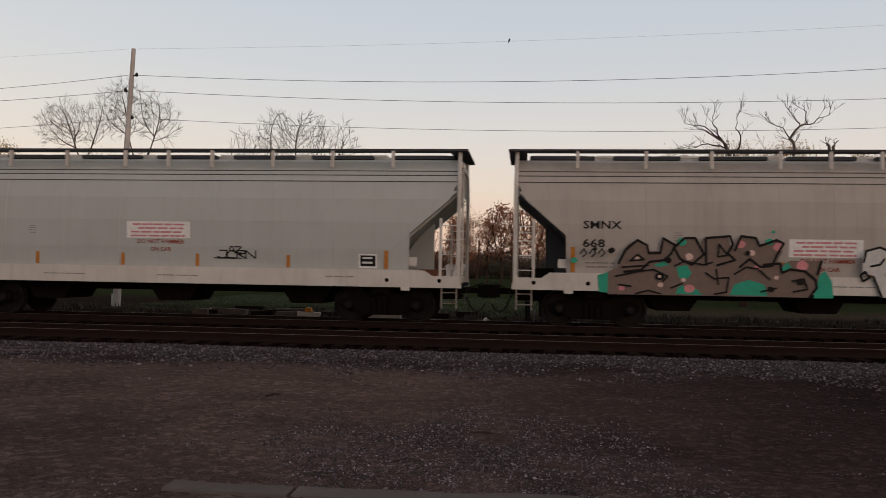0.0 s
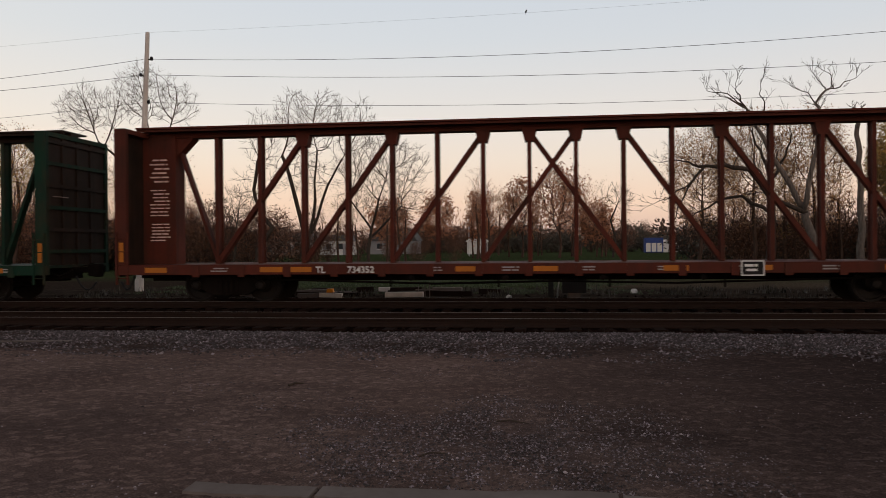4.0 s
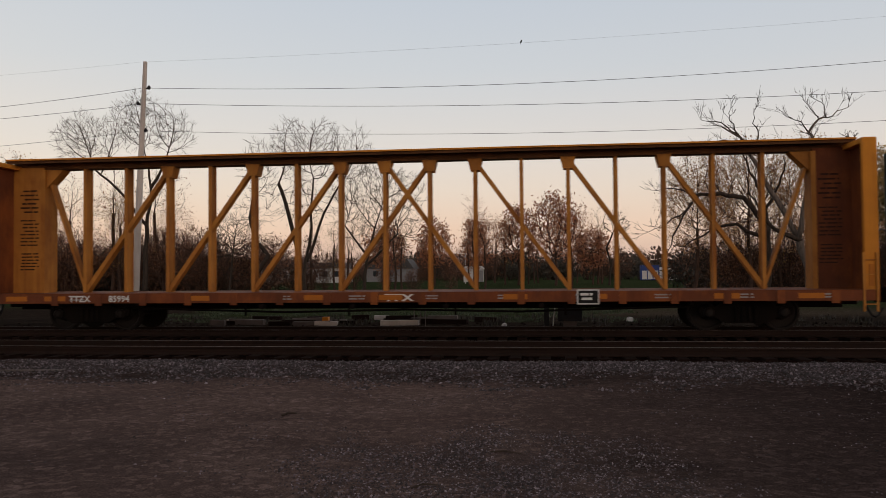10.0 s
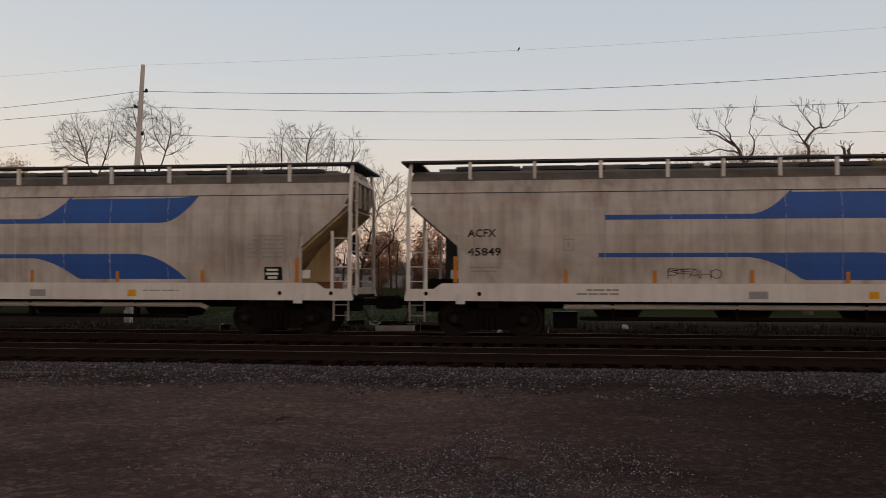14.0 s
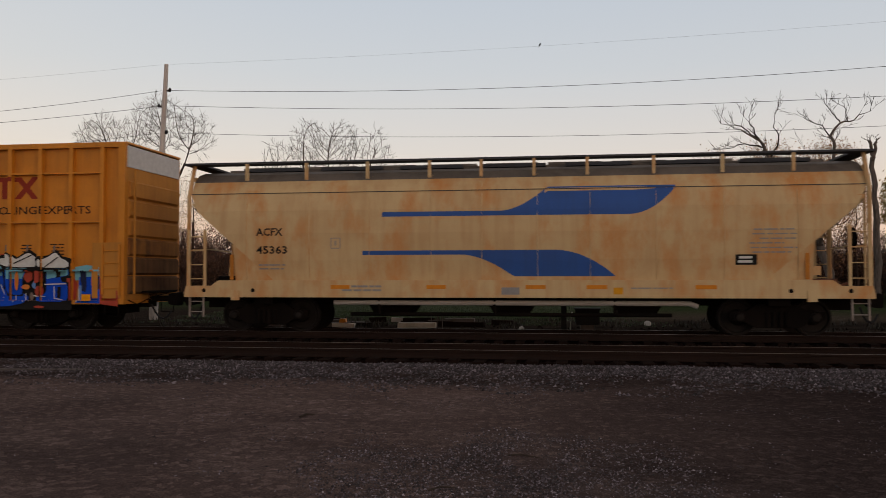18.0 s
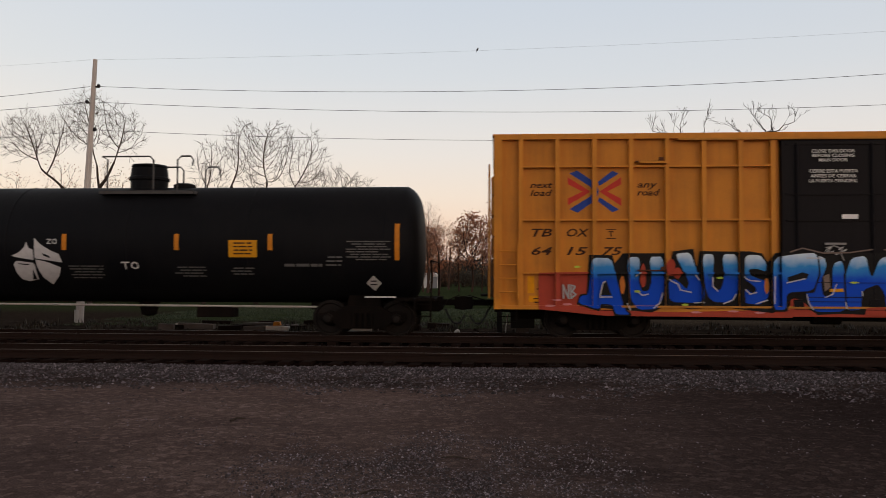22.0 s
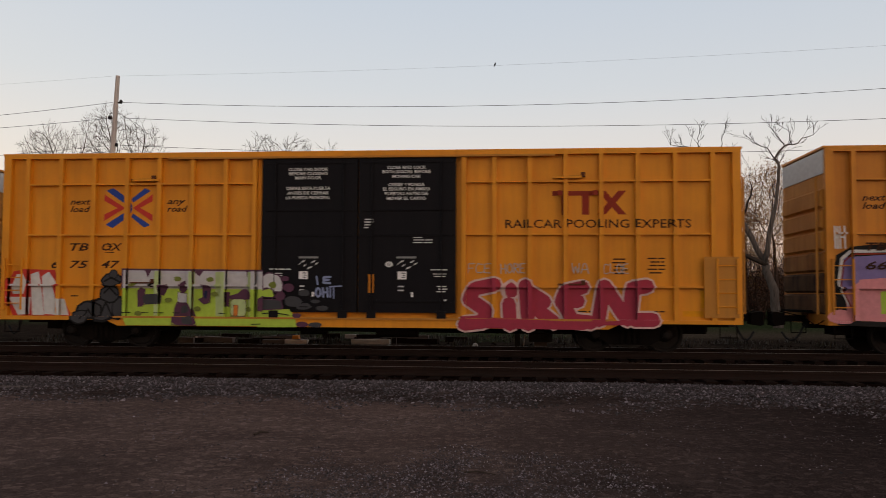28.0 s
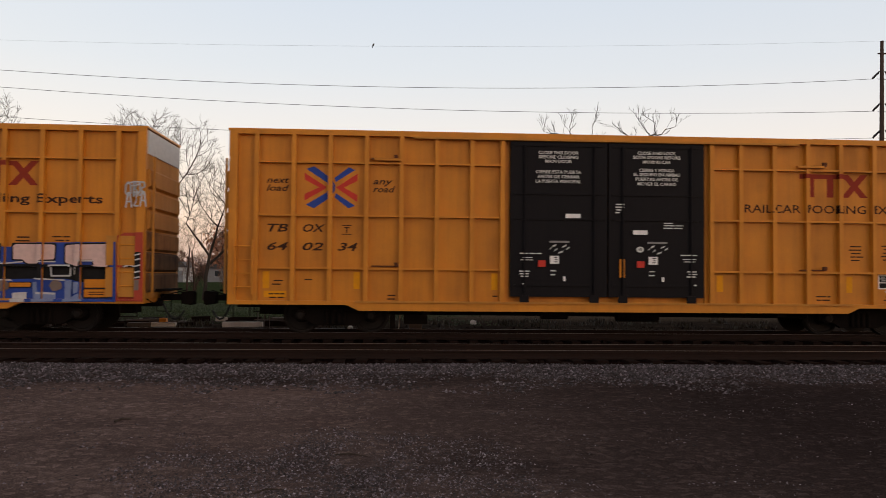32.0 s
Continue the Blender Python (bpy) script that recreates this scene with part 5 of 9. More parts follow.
def grey_hopper_art(car):
    """Mud-brown block forms with black outlines, teal and pink fills. The grid runs 72.4 steps to the metre, a little askew."""
    a = Art(car, -20.346, 72.4, 8.243, 70.0, -1.62)

    def g(*pts):
        return [(x, y - (x - 1035) * 0.0157) for x, y in pts]

    def dab(material, x, y, r, seed):
        a.spot(material, x, y - (x - 1035) * 0.0157, r, r * 0.85, seed)

    for pts in (g((1061, 484), (1082, 478), (1084, 515), (1064, 513)), g((1438, 490), (1454, 476), (1466, 494), (1469, 523), (1436, 523))):
        a.patch(TEAL, pts, "teal sprayed patch")
    a.patch(BROWN_TAG, g((1079, 517), (1080, 478), (1096, 470), (1105, 445), (1115, 430), (1131, 423), (1149, 432), (1152, 442), (1170, 442), (1176, 420), (1197, 431), (1210, 421), (1220, 417), (1233, 421), (1241, 436), (1246, 421), (1287, 417), (1293, 432), (1302, 440), (1311, 417),
                         (1336, 421), (1343, 433), (1361, 432), (1374, 424), (1384, 430), (1381, 447), (1373, 458), (1379, 467), (1396, 459), (1448, 460), (1446, 480), (1441, 502), (1428, 522)), "mud-brown sprayed mass")
    for k, pts in enumerate((g((1198, 516), (1205, 502), (1230, 504), (1246, 518)), g((1292, 518), (1300, 500), (1325, 492), (1352, 500), (1357, 519)), g((1200, 470), (1218, 466), (1226, 480), (1220, 490), (1204, 488)), g((1160, 466), (1178, 460), (1186, 466), (1170, 470)), g((1380, 474), (1390, 462), (1398, 470), (1388, 480)))):
        a.patch(TEAL, pts)
    for i, (x, y, r) in enumerate(((1209, 426, 8), (1360, 427, 7), (1019, 458, 6), (1367, 410, 3))):
        dab(TEAL, x, y, r, i)
    for i, (x, y, r) in enumerate(((1310, 431, 8), (1375, 436, 9), (1340, 471, 6), (1222, 507, 9), (1416, 468, 10), (1104, 506, 6))):
        dab(PINK, x, y, r, 20 + i)
    for i, (x, y, r) in enumerate(((1222, 452, 7), (1330, 446, 6), (1131, 455, 4), (1212, 492, 4), (1372, 488, 4), (1172, 501, 5))):
        dab(BLUSH, x, y, r, 30 + i)
    for width, lines in ((4.2, (g((1098, 463), (1110, 440), (1131, 423), (1148, 432), (1151, 446), (1171, 446), (1176, 420), (1197, 432), (1190, 447), (1178, 458), (1152, 461), (1138, 475), (1108, 478)), g((1195, 437), (1213, 420), (1232, 420), (1247, 448), (1226, 466), (1206, 456), (1196, 438)),
                         g((1251, 466), (1250, 420), (1292, 417), (1297, 432), (1288, 446), (1301, 458), (1270, 467)), g((1301, 441), (1311, 417), (1336, 420), (1343, 434), (1372, 424), (1384, 430), (1372, 450), (1364, 468), (1344, 470), (1326, 456), (1309, 470)),
                         g((1350, 466), (1378, 464), (1381, 480), (1395, 474), (1420, 477), (1438, 492), (1440, 505), (1428, 521)), g((1448, 460), (1441, 482)))),
                         (3.0, (g((1118, 459), (1131, 448), (1143, 457), (1118, 459)), g((1104, 470), (1150, 467)), g((1092, 486), (1130, 478), (1160, 474), (1184, 486), (1176, 494)), g((1271, 452), (1273, 431), (1288, 450), (1271, 452)), g((1196, 468), (1213, 460), (1246, 466), (1262, 462)),
                         g((1250, 480), (1265, 490), (1290, 488), (1286, 513), (1266, 516)), g((1268, 474), (1272, 500)), g((1300, 482), (1320, 470), (1340, 473), (1360, 491)), g((1190, 506), (1210, 498)), g((1128, 516), (1150, 510), (1172, 516)), g((1098, 500), (1120, 503)), g((1345, 512), (1372, 506)), g((1398, 494), (1418, 490), (1424, 508), (1400, 512))))):
        for pts in lines:
            a.line(BLACK_INK, pts, width)
    for i, (x, y, r) in enumerate(((1170, 486, 8), (1185, 458, 6), (1322, 446, 5), (1412, 495, 7), (1362, 508, 6), (1056, 438, 4), (1085, 441, 6))):
        dab(BLACK_INK, x, y, r, 40 + i)
    dab(BLUSH, 1170, 486, 3, 50)
    a.patch(HOUSE_WHITE, g((1516, 452), (1524, 441), (1545, 438), (1562, 444), (1564, 470), (1552, 482), (1566, 520), (1546, 522), (1532, 484), (1516, 480)), "pale sprayed figure")
    for pts in (g((1518, 462), (1522, 443), (1545, 437), (1563, 445)), g((1530, 469), (1545, 466), (1552, 457)), g((1534, 486), (1548, 521)), g((1512, 484), (1520, 478), (1528, 488), (1516, 494), (1512, 484))):
        a.line(BLACK_INK, pts, 4.0)
    for i, x in enumerate((1030, 1046, 1062)):
        a.line(BLACK_INK, g((x, 446), (x + 6, 438), (x + 11, 446), (x + 4, 452)), 2.4)


for label, rel, mat_, num in (("clean light grey covered hopper car", 112.83, HOPPER_GREY, "272"), ("dusty grey covered hopper car with brown graffiti", 129.75, HOPPER_TAN, "668")):
    car = hopper(label, rel, 7.82, mat_, SILL_WHITE, [-4.5, -2.9, -1.3, 0.0, 1.3, 2.9, 4.5], [-6.2, -4.5, -2.9, -1.25, -0.05, 1.15, 2.8, 4.4, 6.0], [-3.6, -1.2, 0.85, 3.3], [-6.3, 5.88], [3.66, 3.83, 3.95], [-3.7, -0.1, 3.6], False)
    lettering(car, "SMNX", -6.05, 2.5, 0.2, 0, BLACK_INK, width=0.95, wrap=side_y)
    lettering(car, num, -5.8 if num == "272" else -6.06, 2.04, 0.2, 0, BLACK_INK, width=0.55, wrap=side_y)
    part("small_stencil", curved(bars(bars(Shape(), -6.0, 1.66, 0.75, 2, 0, 0.10, 0.035, 2), -3.85, 2.42, 0.25, 4, 0, 0.06, 0.02, 3)), GREY_INK, car)
    drop = 0.0 if num == "272" else 0.27
    sign = part("warning_sign", curved(Shape().rect(-1.08, 0.66, 2.12 - drop, 2.56 - drop, -0.004)), SIGN_WHITE, car, "white sign with red writing")
    part("sign_writing", curved(bars(Shape(), -1.0, 2.5 - drop, 1.58, 4, -0.008, 0.1, 0.045, 6)), PINK, sign)
    lettering(car, "DO NOT HAMMER", -0.79, 1.98 - drop, 0.11, 0, RED_LOGO, width=1.29, wrap=side_y, name="red_stencil")
    lettering(car, "ON CAR", -0.43, 1.78 - drop, 0.11, 0, RED_LOGO, width=0.57, wrap=side_y, name="red_stencil")
    plate = part("placard", curved(Shape().rect(5.2, 5.6, 1.46, 1.74, -0.003)), BLACK_INK, car, "black stencilled panel")
    part("placard_rim", curved(Shape().rect(5.16, 5.64, 1.42, 1.78, -0.0015)), SIGN_WHITE, plate)
    part("placard_mark", curved(bars(Shape(), 5.24, 1.70, 0.32, 2, -0.006, 0.12, 0.05, 5)), WHITE_INK, plate)
    part("sill_stencil", bars(bars(bars(Shape(), -3.7, 1.16, 1.6, 1, -1.605, 0.1, 0.025, 8), -0.3, 1.16, 1.4, 1, -1.605, 0.1, 0.025, 9), 4.2, 1.2, 1.0, 1, -1.605, 0.1, 0.03, 3), GREY_INK, car)
    if num == "272":
        s = Shape()
        blob(s, 1.7, 1.62, 0.4, 0.022, 0, 3)
        spray(s, "JCRN", 1.42, 1.60, 1.0, 0.24, 0.035, -0.001, 3, -0.25)
        spray(s, "AZ", 1.7, 1.74, 0.35, 0.2, 0.03, -0.003, 8, -0.2)
        part("scrawl", curved(s), BLACK_INK, car, "black sprayed tag")
    else:
        grey_hopper_art(car)


# ---- centre-beam flat cars ----
def centre_beam(label, rel, paint_mat, deck_mat, chord_mat, mark, number, ink, half=11.55):
    car = thing("centre_beam_flat_car", label, "railcar", "freight cars of the train")
    top = 4.80
    yellow = paint_mat is BEAM_YELLOW
    end_mat, bulk_mat = (BEAM_ORANGE, deck_mat) if yellow else (paint_mat, CHORD_DARK)
    w2 = 0.046 if yellow else 0.052
    for sy in (-1, 1):
        part("side_sill", Shape().box(-half, half, min(sy * 1.42, sy * 1.6), max(sy * 1.42, sy * 1.6), 0.76, 1.02), deck_mat, car)
    part("deck", Shape().box(-half, half, -1.42, 1.42, 0.94, 1.02), deck_mat, car)
    part("centre_sill", Shape().box(-half + 0.4, half - 0.4, -0.25, 0.25, 0.55, 0.94), GRIME, car)
    part("top_plate", Shape().box(-half + 0.1, half - 0.1, -0.62, 0.62, top - 0.045, top), end_mat if chord_mat is not CHORD_DARK else chord_mat, car)
    # green and yellow cars: shade under the top plate is put into the chord colour
    part("top_chord", Shape().box(-half + 0.1, half - 0.1, -0.2, 0.2, top - 0.26, top - 0.045), chord_mat, car)
    part("top_flange", Shape().box(-half + 0.1, half - 0.1, -0.56, -0.52, top - 0.12, top - 0.045), chord_mat, car)
    post_me = Shape().box(-w2, w2, -0.18, -0.14, 1.02, top - 0.24).box(-w2, w2, 0.14, 0.18, 1.02, top - 0.24).box(-0.02, 0.02, -0.14, 0.14, 1.02, top - 0.24).mesh("post")
    posts = [sx * (0.615 + 1.24 * k) for k in range(8) for sx in (-1, 1)]
    for x in posts:
        p = part("post", post_me, paint_mat, car, at=(x, 0, 0))
    gus = Shape().prism([(-0.2, 0), (0.2, 0), (0.12, -0.32), (-0.12, -0.32)], -0.2, 0.2).mesh("gusset")

    def brace(x0, z0, x1, z1, w=0.075):
        w *= 0.74 if yellow else 0.82
        d = math.hypot(x1 - x0, z1 - z0)
        nx, nz = -(z1 - z0) / d * w, (x1 - x0) / d * w
        part("diagonal_brace", Shape().prism([(x0 - nx, z0 - nz), (x1 - nx, z1 - nz), (x1 + nx, z1 + nz), (x0 + nx, z0 + nz)], -0.12, 0.12), paint_mat, car)

    zt, zb = top - 0.3, 1.06
    for sx in (-1, 1):
        # each brace falls away from the middle over two bays; the innermost pair cross
        for k0, k1 in ((-1, 1), (1, 3), (3, 5), (5, 7)):
            xa = sx * (0.615 + 1.24 * k0) if k0 >= 0 else -sx * 0.615
            brace(xa, zt, sx * (0.615 + 1.24 * k1), zb)
            part("gusset", gus, paint_mat, car, at=(xa, 0, top - 0.24))
        brace(sx * 10.50, zt, sx * (0.615 + 1.24 * 7), zb, 0.05)
        # end bulkhead and its writing panel
        x = sx * half
        bulk = part("bulkhead", Shape().box(min(x - sx * 0.06, x - sx * 0.14), max(x - sx * 0.06, x - sx * 0.14), -1.44, 1.44, 1.02, top - 0.27), bulk_mat, car)
        for sy in (-1, 1):
            part("bulkhead_post", Shape().box(min(x, x - sx * 0.32), max(x, x - sx * 0.32), min(sy * 1.44, sy * 1.58), max(sy * 1.44, sy * 1.58), 1.02, top - 0.15), end_mat, bulk)
        part("bulkhead_cap", Shape().box(min(x, x - sx * 0.32), max(x, x - sx * 0.32), -1.44, 1.44, top - 0.27, top - 0.15), end_mat, bulk)
        for i in range(6):
            z = 1.35 + i * 0.6
            part("bulkhead_rib", Shape().box(min(x - sx * 0.06, x), max(x - sx * 0.06, x), -1.44, 1.44, z, z + 0.1), bulk_mat if i % 2 else end_mat, bulk)
        for y in (-0.7, 0.0, 0.7):
            part("bulkhead_stiffener", Shape().box(min(x - sx * 0.06, x - sx * 0.02), max(x - sx * 0.06, x - sx * 0.02), y - 0.06, y + 0.06, 1.02, top - 0.27), bulk_mat, bulk)
        part("bulkhead_step", Shape().tube([(x + sx * 0.03, -1.3, 2.9), (x + sx * 0.03, -0.6, 2.9)], 0.014, 5), LADDER_GREY, bulk)
        panel = part("centre_panel", Shape().box(min(sx * 10.50, x - sx * 0.1), max(sx * 10.50, x - sx * 0.1), -0.27, 0.27, 1.02, top - 0.2), BEAM_YELLOW if yellow and sx < 0 else deck_mat, car)
        part("panel_gusset", Shape().prism([(sx * 10.51, top - 0.27), (sx * 9.95, top - 0.27), (sx * 10.51, top - 0.85)][::sx], -0.2, 0.2), paint_mat, car)
        part("panel_edge", Shape().box(min(sx * 10.44, sx * 10.56), max(sx * 10.44, sx * 10.56), -0.3, 0.3, 1.02, top - 0.27), paint_mat, car)
        a = min(sx * 10.58, x - sx * 0.32)
        for pz, n, pitch, thick, seed in ((3.95, 6, 0.12, 0.045, 3), (3.1, 8, 0.1, 0.035, 4), (2.15, 6, 0.09, 0.035, 5)):
            part("panel_writing", bars(Shape(), a + 0.02, pz, 0.60, n, -0.275, pitch, thick, seed), ink, panel)
        ladder(car, x - sx * 0.06, x - sx * 0.36, -1.6, 0.5, 1.9, paint_mat, 4)
        part("end_reflector", Shape().box(min(x - sx * 0.12, x - sx * 0.24), max(x - sx * 0.12, x - sx * 0.24), -1.6, -1.585, 1.1, 1.62), DIRTY_ORANGE, car, "grimy orange reflector strip")
        part("brake_rod", Shape().tube([(sx * 7.4, -1.2, 0.62), (sx * 3.0, -1.2, 0.50), (0, -1.2, 0.56)], 0.03, 5), GRIME, car)
    me = Shape().box(-0.3, 0.3, -1.608, -1.6, 0.82, 0.95).mesh("reflector")
    x0 = {"TTZX": -8.88, "UP": -8.58, "TL": -6.06}[mark]
    for i in range(-4, 5):
        x = i * 2.55 + (0.4 if i % 2 else -0.2)
        if x0 - 0.4 < x < x0 + 2.2:
            x = x0 - 0.42
        part("reflector", me, DIRTY_ORANGE, car, "grimy orange reflector strip", at=(x, 0, 0))
    s = Shape()
    for i in range(-5, 6):
        if i not in (-3, -4):
            bars(s, i * 1.9 + 0.6, 0.94, 0.5, 2, -1.604, 0.07, 0.035, i + 30)
    part("sill_stencil", s, GREY_INK, car)
    me = Shape().box(-0.09, 0.09, -1.625, -1.6, 0.70, 1.02).mesh("stake_pocket")
    for i in range(-8, 9):
        part("stake_pocket", me, deck_mat, car, at=(i * 1.24 + 0.62, 0, 0))
    box = part("placard", Shape().rect(4.5, 4.98, 0.72, 1.03, -1.632), BLACK_INK, car, "white rimmed data panel")
    part("placard_rim", Shape().box(4.47, 5.01, -1.631, -1.624, 0.69, 1.06), HOUSE_WHITE, box)
    part("placard_mark", bars(Shape(), 4.54, 0.97, 0.4, 2, -1.634, 0.11, 0.06, 4), WHITE_INK, box)
    x0 = {"TTZX": -8.88, "UP": -8.58, "TL": -6.06}[mark]
    lettering(car, mark, x0, 0.80, 0.17, -1.634, WHITE_INK)
    lettering(car, number, x0 + (0.84 if mark != "TTZX" else 1.12), 0.80, 0.17, -1.634, WHITE_INK)
    if yellow:
        logo = Shape().rect(-0.36, 0.10, 0.92, 0.965, -1.606).rect(-0.28, -0.22, 0.79, 0.92, -1.606).rect(-0.08, -0.02, 0.79, 0.92, -1.606)
        logo.flat([(0.08, 0.965), (0.16, 0.965), (0.40, 0.79), (0.32, 0.79)], -1.607).flat([(0.32, 0.965), (0.40, 0.965), (0.16, 0.79), (0.08, 0.79)], -1.608)
        part("logo_shape", logo, WHITE_INK, car, "small white barred mark")
    for sy in (-1, 1):
        for x in (-3.6, -1.2, 1.2, 3.6):
            part("winch", Shape().tube([(x, sy * 1.35, 0.66), (x, sy * 1.6, 0.66)], 0.07, 8), GRIME, car)
    for x in (-4.2, -1.4, 1.4, 4.2):
        part("truss_rod", Shape().tube([(x, -1.1, 0.74), (x, -1.1, 0.40)], 0.03, 5), GRIME, car)
    wheels = []
    for sx in (-1, 1):
        truck(car, sx * 8.6, wheels)
        coupler(car, sx * (half - 0.05), sx, 0.70)
    finish(car, rel, wheels)
    return car


for label, rel, m0, m1, m2, mark, num, ink in (
        ("empty dark red centre-beam flat car with open lattice", 91.8, BEAM_RED, BEAM_RED, BEAM_RED, "TL", "734352", BLUSH),
        ("empty green centre-beam flat car with open lattice", 66.74, BEAM_GREEN, BEAM_GREEN, CHORD_DARK, "UP", "274284", WHITE_INK),
        ("empty rusty yellow centre-beam flat car with open lattice", 42.26, BEAM_YELLOW, DECK_RED, CHORD_BROWN, "TTZX", "85994", BROWN_INK)):
    centre_beam(label, rel, m0, m1, m2, mark, num, ink)


# ---- box cars ----
BOX_RIBS = (2.71, 3.48, 4.37, 5.26, 6.14, 7.04, 7.95, 8.86)


def on_box(name, shape, material, car, label=""):
    """Paint laid over a box car's side: on the sheets, over the posts and over the stringers alike."""
    bm = bmesh.new()
    for f in shape.f:
        vs = [bm.verts.new(shape.v[i]) for i in f]
        bm.faces.new(vs)
    xs, zs = [v[0] for v in shape.v], [v[2] for v in shape.v]
    cuts = [(sx * x + e, 0) for x in BOX_RIBS for sx in (-1, 1) for e in (-0.055, 0.055)] + [(-9.33, 0), (9.33, 0), (-2.55, 0), (2.55, 0)] + [(z + e, 2) for z in (4.30, 2.97, 1.65) for e in (-0.024, 0.024)] + [(0.84, 2)]
    for c, axis in cuts:
        lo, hi = (min(xs), max(xs)) if axis == 0 else (min(zs), max(zs))
        if lo < c < hi:
            bmesh.ops.bisect_plane(bm, geom=bm.verts[:] + bm.edges[:] + bm.faces[:], plane_co=(c, 0, 0) if axis == 0 else (0, 0, c), plane_no=(1, 0, 0) if axis == 0 else (0, 0, 1))
    bmesh.ops.remove_doubles(bm, verts=bm.verts[:], dist=1e-6)
    out, spot, plane_of = Shape(), {}, {}

    def corner(v, plane):
        if (v.index, plane) not in spot:
            spot[(v.index, plane)] = len(out.v)
            out.v.append((v.co.x, (v.co.y + 1.6) - plane, v.co.z))
        return spot[(v.index, plane)]

    bm.verts.index_update()
    bm.faces.index_update()
    for f in bm.faces:
        c = f.calc_center_median()
        on_post = abs(c.x) < 2.55 or abs(c.x) > 9.33 or c.z < 0.84 or any(abs(abs(c.x) - x) < 0.055 for x in BOX_RIBS)
        plane = 1.60 if on_post else 1.585 if any(abs(c.z - z) < 0.024 for z in (4.30, 2.97, 1.65)) else 1.46
        plane_of[f.index] = plane
        out.f.append(tuple(corner(v, plane) for v in f.verts))
    # the paint also covers the flanks of the posts
    for e in bm.edges:
        if len(e.link_faces) == 2:
            p, q = (plane_of[f.index] for f in e.link_faces)
            if p != q:
                out.f.append((corner(e.verts[0], p), corner(e.verts[1], p), corner(e.verts[1], q), corner(e.verts[0], q)))
    bm.free()
    return part(name, out, material, car, label)


